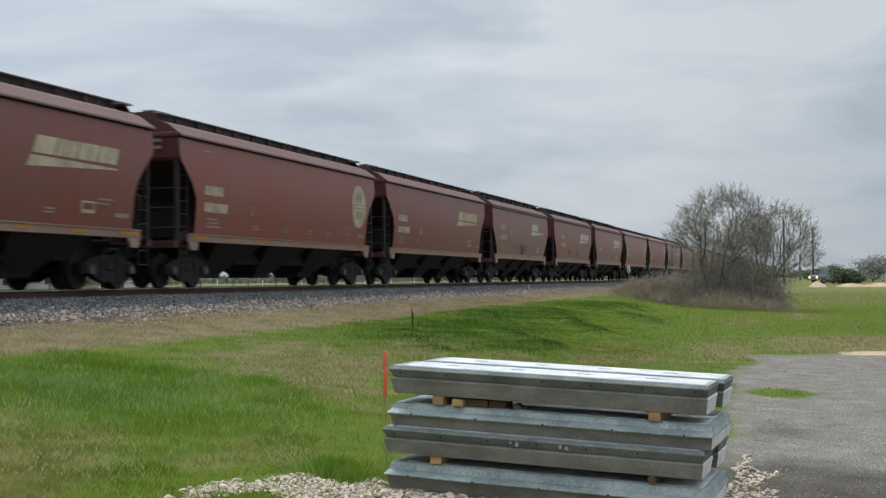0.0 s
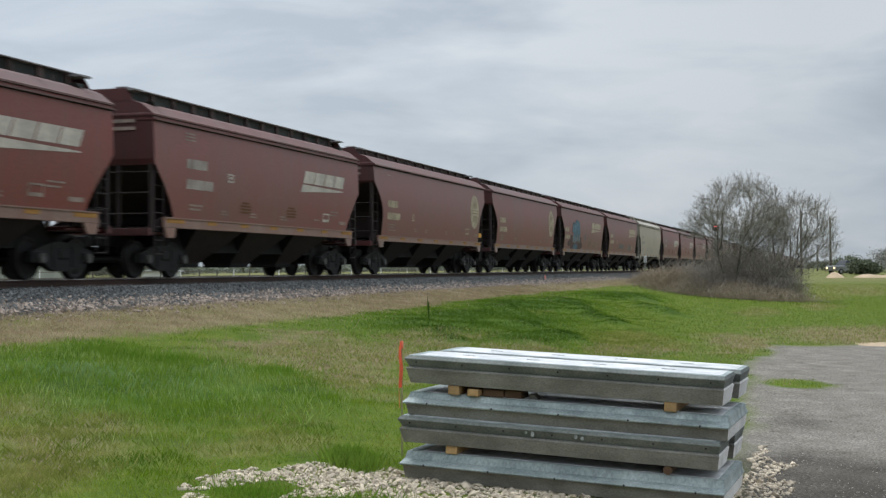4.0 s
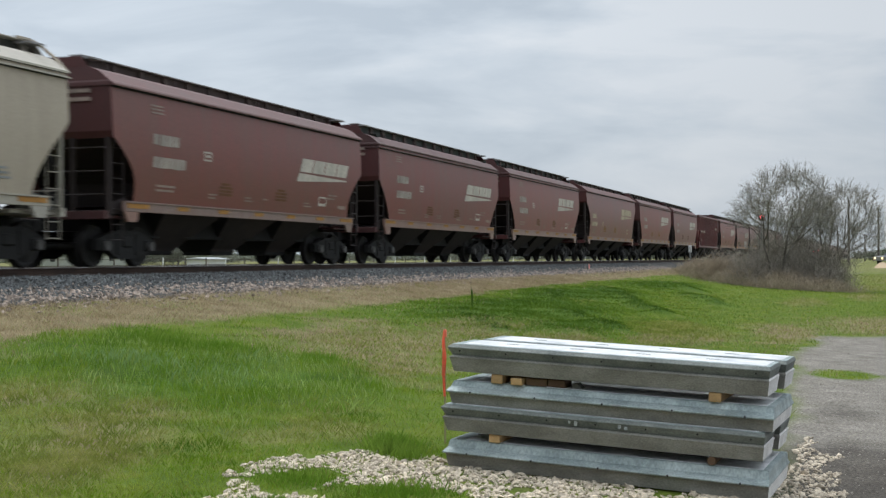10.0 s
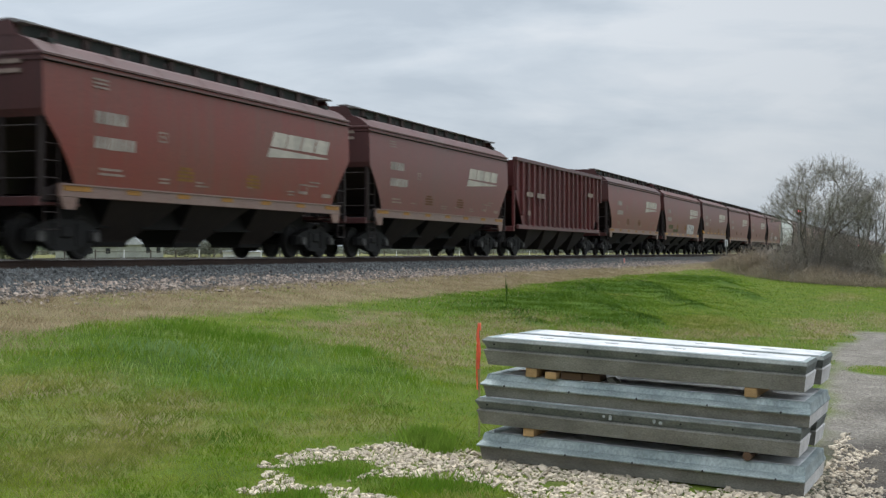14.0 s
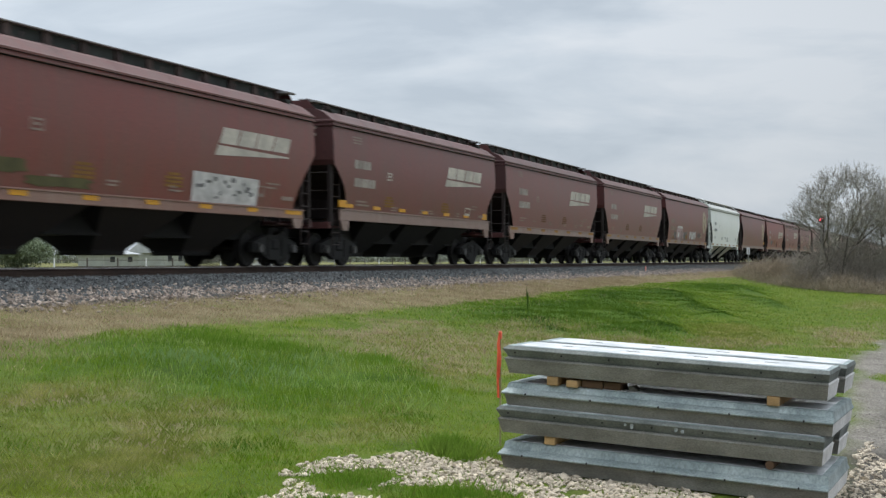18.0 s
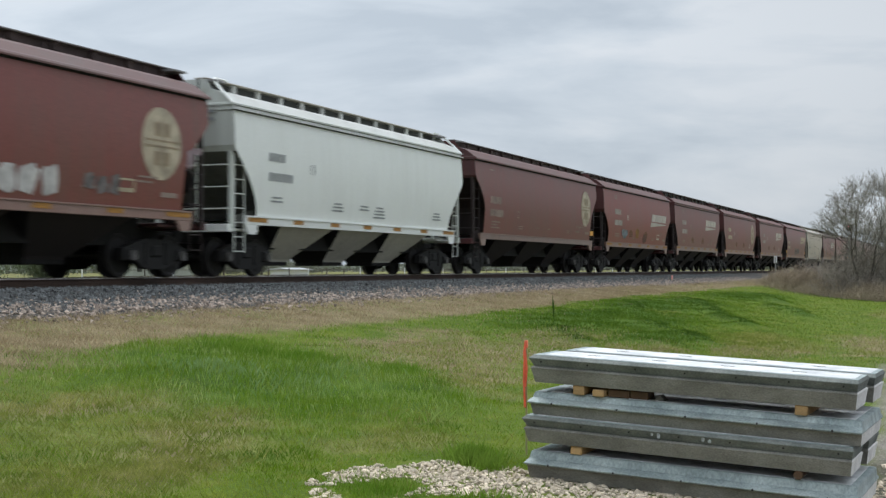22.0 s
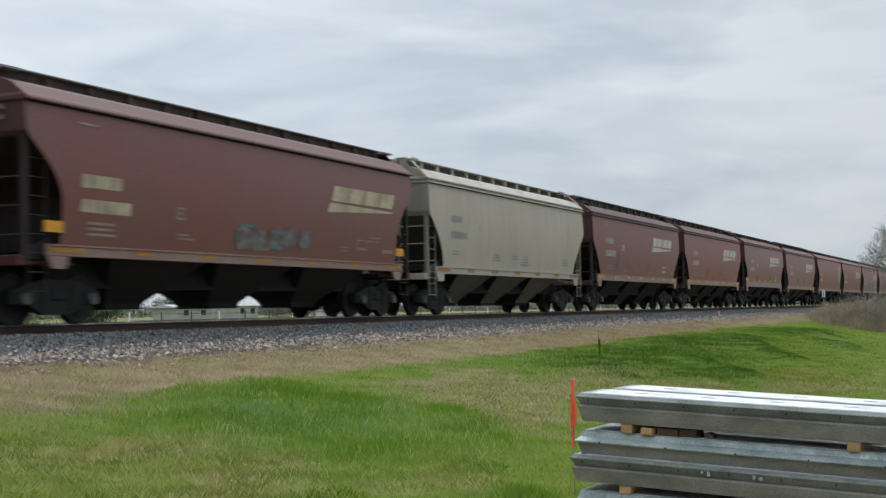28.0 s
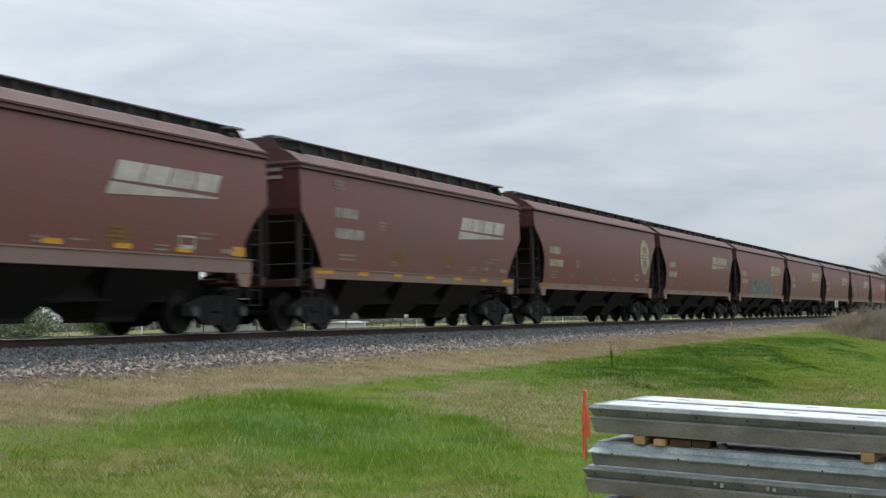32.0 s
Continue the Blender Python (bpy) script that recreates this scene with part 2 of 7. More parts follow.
SPRAY_BLUE = material("blue_spray_paint", (0.10, 0.19, 0.25), 0.7, vary=0.5, scale=2.2, fine=8, bump=0)
SPRAY_PINK = material("pale_pink_spray_paint", (0.50, 0.36, 0.35), 0.7, vary=0.5, scale=2.2, fine=8, bump=0)
OCHRE_DULL = material("faded_ochre_stencil_paint", (0.165, 0.075, 0.032), 0.7, vary=0.3, scale=6, bump=0)
SPRAY_DUN = material("dun_spray_paint", (0.150, 0.072, 0.052), 0.7, vary=0.4, scale=2.6, fine=8, bump=0)
SPRAY_DARK = material("dark_spray_paint", (0.112, 0.062, 0.056), 0.7, vary=0.4, scale=2.6, fine=8, bump=0)
SPRAY_CREAM = material("cream_spray_paint", (0.34, 0.25, 0.18), 0.7, vary=0.5, scale=2.6, fine=8, bump=0)
SPRAY_PALEBLUE = material("pale_blue_spray_paint", (0.20, 0.235, 0.25), 0.7, vary=0.55, scale=4.0, fine=8, bump=0)
SPRAY_OCHRE = material("ochre_spray_paint", (0.30, 0.16, 0.04), 0.7, vary=0.4, scale=2.6, fine=8, bump=0)
SPRAY_SLATE = material("slate_spray_paint", (0.195, 0.175, 0.170), 0.7, vary=0.5, scale=4.0, fine=8, bump=0)
SPRAY_TEAL = material("teal_spray_paint", (0.11, 0.21, 0.22), 0.7, vary=0.4, scale=2.6, fine=8, bump=0)
SPRAY_LILAC = material("pale_lilac_spray_paint", (0.33, 0.25, 0.27), 0.7, vary=0.4, scale=2.6, fine=8, bump=0)
SPRAY_GREEN = material("green_spray_paint", (0.115, 0.105, 0.042), 0.7, vary=0.4, scale=2.6, fine=8, bump=0)
SPRAY_GREY = material("grey_spray_paint", (0.24, 0.235, 0.23), 0.7, vary=0.5, scale=2.6, fine=8, bump=0)
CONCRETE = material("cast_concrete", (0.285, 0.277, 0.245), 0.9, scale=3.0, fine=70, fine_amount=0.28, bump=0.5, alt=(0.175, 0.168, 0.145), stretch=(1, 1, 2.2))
# The slabs' yard ends get a paler concrete than their long sides.
CONCRETE_END = material("pale_concrete_end", (0.80, 0.78, 0.75), 0.85, vary=0.25, scale=5.0, fine=60, fine_amount=0.16, bump=0.3)
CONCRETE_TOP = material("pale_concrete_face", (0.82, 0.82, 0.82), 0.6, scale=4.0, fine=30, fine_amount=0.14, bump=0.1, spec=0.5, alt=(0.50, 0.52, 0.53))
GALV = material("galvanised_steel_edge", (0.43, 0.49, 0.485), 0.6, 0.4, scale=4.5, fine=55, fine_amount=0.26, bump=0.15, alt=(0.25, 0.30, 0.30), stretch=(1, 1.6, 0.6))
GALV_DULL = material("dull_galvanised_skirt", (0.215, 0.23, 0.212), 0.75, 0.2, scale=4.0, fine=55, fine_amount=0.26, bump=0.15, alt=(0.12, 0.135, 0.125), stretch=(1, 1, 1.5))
CHALK = material("white_lime_stain", (0.38, 0.41, 0.41), 0.9, vary=0.4, scale=14, fine=60, fine_amount=0.3)
LUMBER = material("raw_pine_lumber", (0.52, 0.33, 0.15), 0.75, vary=0.3, scale=2, stretch=(2, 9, 9), fine=30, bump=0.15, rand=0.12)
LUMBER_OLD = material("brown_weathered_lumber", (0.135, 0.078, 0.043), 0.8, vary=0.3, scale=2, stretch=(2, 9, 9), fine=30, bump=0.15)
ORANGE = material("orange_flagging", (1.0, 0.255, 0.145), 0.6, vary=0.15, scale=8, bump=0.05)
LATH = material("weathered_green_grey_lath", (0.42, 0.38, 0.20), 0.9, vary=0.3, scale=6)
RAIL_STEEL = material("rusty_rail_steel", (0.056, 0.033, 0.023), 0.75, 0.2, vary=0.35, scale=1.5, fine=20)
RAIL_SHINE = material("polished_rail_head", (0.66, 0.63, 0.60), 0.28, 0.9, vary=0.2, scale=3)
TIE = material("weathered_timber_tie", (0.085, 0.066, 0.054), 0.9, vary=0.35, scale=3, fine=30, rand=0.25)
BALLAST_BED = material("ballast_bed", (0.093, 0.089, 0.082), 0.95, vary=0.45, scale=9, fine=45, fine_amount=0.35, bump=0.8, space="World")
BALLAST_STONE = material("grey_ballast_stone", (0.122, 0.128, 0.128), 0.9, vary=0.2, scale=4, island=0.5)
TOE_STONE = material("pale_ballast_stone", (0.35, 0.285, 0.235), 0.9, vary=0.25, scale=4, island=0.6)
LIMESTONE = material("crushed_limestone", (0.655, 0.56, 0.435), 0.95, vary=0.3, scale=16, fine=60, fine_amount=0.2, island=0.36, bump=0.4)
YARD_STONE = material("loose_yard_stone", (0.36, 0.33, 0.29), 0.9, vary=0.3, scale=4, island=0.5)
BARK = material("grey_brown_bark", (0.20, 0.18, 0.155), 0.95, vary=0.35, scale=3, fine=20)
TWIG = material("dry_twigs", (0.33, 0.308, 0.265), 0.95, vary=0.3, scale=1.5, island=0.35)
THICKET = material("bare_thicket_twigs", (0.37, 0.33, 0.285), 0.95, vary=0.3, scale=1.5, island=0.35)
DEADGRASS = material("dead_tall_grass", (0.40, 0.325, 0.235), 0.95, vary=0.3, scale=1.5, island=0.3)
LEAF = material("evergreen_leaves", (0.165, 0.19, 0.12), 0.8, vary=0.4, scale=0.8, island=0.4)
# The hedge's haze is mixed into its base colour.
LEAF_HAZE = material("hazy_far_hedge", (0.22, 0.24, 0.19), 0.95, vary=0.3, scale=0.2, island=0.25)
LEAF_FIELD = material("soft_green_field_foliage", (0.20, 0.245, 0.15), 0.9, vary=0.2, scale=0.8, island=0.25)
# Distance haze is put into this pale foliage colour.
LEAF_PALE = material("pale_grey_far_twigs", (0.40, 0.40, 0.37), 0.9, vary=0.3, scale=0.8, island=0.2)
LEAF_GREY = material("grey_green_foliage", (0.24, 0.25, 0.20), 0.9, vary=0.4, scale=0.8, island=0.35)
POLE_WOOD = material("weathered_pole_wood", (0.13, 0.11, 0.095), 0.9, vary=0.3, scale=1.0)
# Siding greyed down so that the walls look shaded.
HOUSE_WALL = material("pale_weathered_siding", (0.40, 0.42, 0.37), 0.8, vary=0.2, scale=1.0)
HOUSE_WHITE = material("white_painted_siding", (0.78, 0.79, 0.80), 0.7, vary=0.1, scale=1.0)
ROOF_GREY = material("pale_metal_roof", (0.50, 0.52, 0.53), 0.6, vary=0.2, scale=1.0)
GLASS_DARK = material("dark_window_glass", (0.03, 0.035, 0.04), 0.15, vary=0.1, scale=1.0, bump=0)
DIRT = material("pale_dirt", (0.55, 0.42, 0.28), 0.95, vary=0.25, scale=1.0, fine=9, bump=0.5)
SIGNAL_BLACK = material("black_signal_housing", (0.02, 0.02, 0.02), 0.6)
ALUMINIUM = material("grey_aluminium_mast", (0.30, 0.30, 0.30), 0.5, 0.5)
RED_LAMP = material("red_signal_lamp", (0.5, 0.02, 0.02), 0.4, emit=((1.0, 0.05, 0.08), 12.0), bump=0)
HEADLAMP = material("warm_headlamp", (0.8, 0.7, 0.5), 0.3, emit=((1.0, 0.72, 0.36), 2.6), bump=0)
TRUCK_PAINT = material("silver_grey_car_paint", (0.25, 0.26, 0.27), 0.35, 0.3, vary=0.1, bump=0)
RUBBER = material("black_rubber", (0.02, 0.02, 0.02), 0.85)
PINKFLAG = material("pink_marker_paint", (0.85, 0.36, 0.30), 0.6, vary=0.1, scale=8)


def ground_material():
    """Grass, dry verge, packed gravel and far field on one sheet of ground, laid out by place."""
    mat = bpy.data.materials.new("roadside_ground")
    mat.use_nodes = True
    nt = mat.node_tree
    N, L = nt.nodes.new, nt.links.new
    b = nt.nodes["Principled BSDF"]
    b.inputs["Roughness"].default_value, b.inputs["Specular IOR Level"].default_value = 0.95, 0.15
    geo = N("ShaderNodeNewGeometry")
    attr = N("ShaderNodeVertexColor")
    attr.layer_name = "zones"
    sep = N("ShaderNodeSeparateColor")
    L(attr.outputs["Color"], sep.inputs[0])

    def noise_at(scale, detail=5.0):
        n = N("ShaderNodeTexNoise")
        n.inputs["Scale"].default_value, n.inputs["Detail"].default_value = scale, detail
        L(geo.outputs["Position"], n.inputs["Vector"])
        return n.outputs["Fac"]

    def ramp(source, *stops):
        r = N("ShaderNodeValToRGB")
        r.color_ramp.elements[0].position, r.color_ramp.elements[0].color = stops[0][0], (*stops[0][1], 1)
        r.color_ramp.elements[1].position, r.color_ramp.elements[1].color = stops[-1][0], (*stops[-1][1], 1)
        for p, c in stops[1:-1]:
            r.color_ramp.elements.new(p).color = (*c, 1)
        L(source, r.inputs[0])
        return r.outputs[0]

    def mix(fac, a, c, kind="MIX"):
        m = N("ShaderNodeMixRGB")
        m.blend_type = kind
        for s, v in zip(m.inputs, (fac, a, c)):
            if isinstance(v, float):
                s.default_value = v
            else:
                L(v, s)
        return m.outputs[0]

    mid, fine = noise_at(2.2), noise_at(30.0, 3.0)
    green = ramp(mid, (0.3, (0.072, 0.122, 0.012)), (0.5, (0.102, 0.158, 0.015)), (0.72, (0.150, 0.178, 0.027)))
    lush = ramp(noise_at(0.9), (0.34, (0.042, 0.092, 0.009)), (0.5, (0.066, 0.128, 0.014)), (0.68, (0.108, 0.178, 0.026)))
    dry = ramp(mid, (0.3, (0.200, 0.162, 0.088)), (0.7, (0.30, 0.245, 0.140)))
    gravel = ramp(noise_at(2.3, 9.0), (0.28, (0.165, 0.149, 0.128)), (0.42, (0.215, 0.197, 0.170)), (0.56, (0.245, 0.227, 0.199)), (0.72, (0.300, 0.279, 0.246)))
    damp = ramp(noise_at(1.6, 7.0), (0.35, (0.055, 0.048, 0.041)), (0.65, (0.110, 0.098, 0.083)))
    gravel = mix(attr.outputs["Alpha"], gravel, damp)
    grit = ramp(noise_at(34.0, 5.0), (0.36, (0.62, 0.61, 0.59)), (0.5, (1.0, 1.0, 1.0)), (0.66, (1.36, 1.33, 1.28)))
    gravel = mix(1.0, gravel, grit, "MULTIPLY")
    g0 = mix(sep.outputs[2], green, lush)
    g1 = mix(sep.outputs[0], g0, dry)
    g2 = mix(sep.outputs[1], g1, gravel)
    shade = ramp(fine, (0.3, (0.72, 0.72, 0.72)), (0.7, (1.15, 1.15, 1.15)))
    L(mix(1.0, g2, shade, "MULTIPLY"), b.inputs["Base Color"])
    bp = N("ShaderNodeBump")
    bp.inputs["Strength"].default_value, bp.inputs["Distance"].default_value = 0.7, 0.04
    L(fine, bp.inputs["Height"])
    L(bp.outputs[0], b.inputs["Normal"])
    return mat


GROUND = ground_material()


# ---- mesh helpers ----
def link_mesh(name, bm, mat, parent=None, label="", smooth=False):
    me = bpy.data.meshes.new(name)
    bm.normal_update()
    bm.to_mesh(me)
    bm.free()
    for p in me.polygons:
        p.use_smooth = smooth
    for m in (mat if isinstance(mat, (list, tuple)) else [mat]):
        me.materials.append(m)
    ob = new(name, me)
    if parent is not None:
        ob.parent = parent
    if label:
        ob["label"] = label
    return ob


def part(name, bm, mat, parent, label="", smooth=False):
    return link_mesh(name, bm, mat, parent, label, smooth)


def from_arrays(name, verts, faces, mat, parent=None, smooth=False):
    """A mesh from numpy arrays of vertices and of triangles or quads."""
    me = bpy.data.meshes.new(name)
    k = faces.shape[1]
    me.vertices.add(len(verts))
    me.vertices.foreach_set("co", np.asarray(verts, dtype=np.float32).ravel())
    me.loops.add(faces.size)
    me.loops.foreach_set("vertex_index", faces.astype(np.int32).ravel())
    me.polygons.add(len(faces))
    me.polygons.foreach_set("loop_start", np.arange(0, faces.size, k, dtype=np.int32))
    me.polygons.foreach_set("loop_total", np.full(len(faces), k, dtype=np.int32))
    me.polygons.foreach_set("use_smooth", np.full(len(faces), smooth))
    me.update(calc_edges=True)
    me.validate()
    me.materials.append(mat)
    ob = new(name, me)
    if parent is not None:
        ob.parent = parent
    return ob


def box(bm, x0, x1, y0, y1, z0, z1, bevel=0.0):
    vs = [bm.verts.new((x, y, z)) for x in (x0, x1) for y in (y0, y1) for z in (z0, z1)]
    fs = [bm.faces.new([vs[i] for i in q]) for q in
          ((0, 1, 3, 2), (4, 6, 7, 5), (0, 4, 5, 1), (2, 3, 7, 6), (0, 2, 6, 4), (1, 5, 7, 3))]
    if bevel:
        es = list({e for f in fs for e in f.edges})
        bmesh.ops.bevel(bm, geom=es, offset=bevel, segments=1, affect="EDGES")
    return bm


def tube(bm, a, b, r0, r1=None, n=8, cap=True):
    """A tapered round bar from a to b."""
    r1 = r0 if r1 is None else r1
    a, b = Vector(a), Vector(b)
    q = (b - a).to_track_quat("Z", "Y")
    rings = []
    for p, r in ((a, r0), (b, r1)):
        rings.append([bm.verts.new(p + q @ Vector((r * math.cos(i * math.tau / n), r * math.sin(i * math.tau / n), 0))) for i in range(n)])
    for i in range(n):
        bm.faces.new((rings[0][i], rings[0][(i + 1) % n], rings[1][(i + 1) % n], rings[1][i]))
    if cap:
        bm.faces.new(rings[0][::-1])
        bm.faces.new(rings[1])
    return bm


def rings_solid(bm, rings):
    """Rectangles stacked upwards and joined: rows of (z, half length, half width, centre x, centre y)."""
    made = []
    for z, lx, ly, cx, cy in rings:
        made.append([bm.verts.new((cx + sx * lx, cy + sy * ly, z)) for sx, sy in ((-1, -1), (1, -1), (1, 1), (-1, 1))])
    for a, b in zip(made, made[1:]):
        for i in range(4):
            bm.faces.new((a[i], a[(i + 1) % 4], b[(i + 1) % 4], b[i]))
    bm.faces.new(made[0][::-1])
    bm.faces.new(made[-1])
    return bm


def lathe_x(bm, profile, n=20):
    """A solid turned about the x axis: rows of (x, radius)."""
    rs = []
    for x, r in profile:
        rs.append([bm.verts.new((x, r * math.cos(i * math.tau / n), r * math.sin(i * math.tau / n))) for i in range(n)])
    for a, b in zip(rs, rs[1:]):
        for i in range(n):
            bm.faces.new((a[i], a[(i + 1) % n], b[(i + 1) % n], b[i]))
    bm.faces.new(rs[0][::-1])
    bm.faces.new(rs[-1])
    return bm


def extrude_xz(bm, outline, y0, y1):
    """A plate cut to an outline in x and z, from y0 to y1."""
    a = [bm.verts.new((x, y0, z)) for x, z in outline]
    b = [bm.verts.new((x, y1, z)) for x, z in outline]
    n = len(outline)
    bm.faces.new(a)
    bm.faces.new(b[::-1])
    for i in range(n):
        bm.faces.new((a[i], b[i], b[(i + 1) % n], a[(i + 1) % n]))
    return bm


def stones(name, centres, sizes, mat, seed, parent=None):
    """Angular stones: each a squashed, jittered octahedron."""
    rng = np.random.default_rng(seed)
    n = len(centres)
    base = np.array([(1, 0, 0), (-1, 0, 0), (0, 1, 0), (0, -1, 0), (0, 0, 1), (0, 0, -1)], dtype=float)
    tri = np.array([(0, 2, 4), (2, 1, 4), (1, 3, 4), (3, 0, 4), (2, 0, 5), (1, 2, 5), (3, 1, 5), (0, 3, 5)])
    v = base[None] * rng.uniform(0.6, 1.25, (n, 6, 1)) + rng.normal(0, 0.22, (n, 6, 3))
    v *= rng.uniform(0.7, 1.3, (n, 1, 3)) * np.array([1, 1, 0.75])
    ang = rng.uniform(0, math.tau, n)
    c, s = np.cos(ang)[:, None], np.sin(ang)[:, None]
    x, y = v[..., 0] * c - v[..., 1] * s, v[..., 0] * s + v[..., 1] * c
    v = np.stack([x, y, v[..., 2]], -1) * np.asarray(sizes)[:, None, None] + np.asarray(centres)[:, None, :]
    f = tri[None] + 6 * np.arange(n)[:, None, None]
    return from_arrays(name, v.reshape(-1, 3), f.reshape(-1, 3), mat, parent)


def round_stones(name, centres, sizes, mat, seed):
    """Blunt broken stones: each a jittered twenty-sided solid."""
    rng = np.random.default_rng(seed)
    n = len(centres)
    g = (1 + 5 ** 0.5) / 2
    base = np.array([(-1, g, 0), (1, g, 0), (-1, -g, 0), (1, -g, 0), (0, -1, g), (0, 1, g), (0, -1, -g), (0, 1, -g), (g, 0, -1), (g, 0, 1), (-g, 0, -1), (-g, 0, 1)]) / 1.9
    tri = np.array([(0, 11, 5), (0, 5, 1), (0, 1, 7), (0, 7, 10), (0, 10, 11), (1, 5, 9), (5, 11, 4), (11, 10, 2), (10, 7, 6), (7, 1, 8),
                    (3, 9, 4), (3, 4, 2), (3, 2, 6), (3, 6, 8), (3, 8, 9), (4, 9, 5), (2, 4, 11), (6, 2, 10), (8, 6, 7), (9, 8, 1)])
    v = base[None] * rng.uniform(0.74, 1.18, (n, 12, 1))
    v *= rng.uniform(0.62, 1.4, (n, 1, 3)) * np.array([1, 1, 0.62])
    tilt = rng.normal(0, 0.35, (n, 1))
    v[..., 2] += tilt * v[..., 0]
    ang = rng.uniform(0, math.tau, n)
    c, s = np.cos(ang)[:, None], np.sin(ang)[:, None]
    x, y = v[..., 0] * c - v[..., 1] * s, v[..., 0] * s + v[..., 1] * c
    v = np.stack([x, y, v[..., 2]], -1) * np.asarray(sizes)[:, None, None] + np.asarray(centres)[:, None, :]
    f = tri[None] + 12 * np.arange(n)[:, None, None]
    return from_arrays(name, v.reshape(-1, 3), f.reshape(-1, 3), mat)


def smoothstep(a, b, x):
    t = np.clip((np.asarray(x, dtype=float) - a) / (b - a), 0, 1)
    return t * t * (3 - 2 * t)


def wobble(x, y, s=1.0, seed=0.0):
    """A cheap smooth noise, about -1 to 1, for arrays."""
    x, y = np.asarray(x, dtype=float) * s + seed, np.asarray(y, dtype=float) * s - seed * 0.7
    return (np.sin(x * 1.3 + 1.7 * np.sin(y * 0.9)) + np.sin(y * 1.7 + 1.3 * np.sin(x * 1.1 + 2.0)) + np.sin((x + y) * 2.3 + np.sin(x * 2.9))) / 3


def ground_z(x, y):
    """The height of the ground: flat yard, rising bank, bed of the track, low field behind."""
    prof = np.interp(y, [-500, 0, 0.7, 3.15, 5, 7, 9, 11, 13, 14.2, 19.8, 21, 24, 60, 2000], [0, 0, 0.02, 0.13, 0.23, 0.37, 0.56, 0.80, 1.02, 1.08, 1.08, 0.95, 0.7, 0.85, 1.1])
    rise = 0.8 * smoothstep(78, 185, x) * smoothstep(11.5, 8.5, y)
    z = np.maximum(prof, rise)
    return z + ((0.03 + 0.05 * lushness(x, y)) * (1 - 0.65 * smoothstep(18, 26, x)) * wobble(x, y, 1.1) + 0.02 * lushness(x, y) * smoothstep(18, 26, x) * wobble(x, y, 2.3, 7.0) + (0.08 + 0.02 * smoothstep(20, 28, x)) * lushness(x, y) + 0.05 * folds(x, y)) * smoothstep(3.6, 5.0, y) * smoothstep(14, 12, y)


def blob(x, y, cx, cy, rx, ry):
    return np.exp(-(((x - cx) / rx) ** 2 + ((y - cy) / ry) ** 2) ** 2)


def streak(x, y, x0, y0, x1, y1, w):
    """A soft strip from one place to another, 0 to 1."""
    dx, dy = x1 - x0, y1 - y0
    t = np.clip(((x - x0) * dx + (y - y0) * dy) / (dx * dx + dy * dy), 0, 1)
    d = np.hypot(x - x0 - t * dx, y - y0 - t * dy)
    return np.exp(-(d / w) ** 2)


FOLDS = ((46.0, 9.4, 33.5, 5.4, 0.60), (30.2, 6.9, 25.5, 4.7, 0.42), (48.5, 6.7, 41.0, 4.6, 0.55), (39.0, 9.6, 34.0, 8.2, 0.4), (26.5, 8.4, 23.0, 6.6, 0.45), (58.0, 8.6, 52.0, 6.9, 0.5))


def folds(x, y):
    """Rough strips of slightly raised, darker grass down the bank, 0 to 1."""
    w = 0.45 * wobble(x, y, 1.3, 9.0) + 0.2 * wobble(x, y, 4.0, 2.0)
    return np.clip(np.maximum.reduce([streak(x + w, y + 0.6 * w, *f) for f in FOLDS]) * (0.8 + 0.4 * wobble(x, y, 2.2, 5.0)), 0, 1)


def lushness(x, y):
    """Where the grass stands thick and tall, 0 to 1."""
    w = 0.35 * wobble(x, y, 0.9, 2.0) + 0.12 * wobble(x, y, 3.4, 4.0)
    spots = ((14.0, 8.9, 2.9, 1.45), (12.9, 7.5, 2.1, 1.0), (14.6, 7.0, 1.5, 0.8), (12.6, 5.9, 1.8, 0.95), (9.95, 3.75, 0.3, 0.22), (30.0, 8.0, 7.0, 2.1), (26.0, 5.9, 3.0, 1.0), (40.0, 8.8, 8.0, 1.7), (55.0, 8.6, 7.0, 1.7))
    return np.clip(np.maximum(np.maximum.reduce([blob(x + 2 * w, y + w, *s) for s in spots]), folds(x, y)), 0, 1)


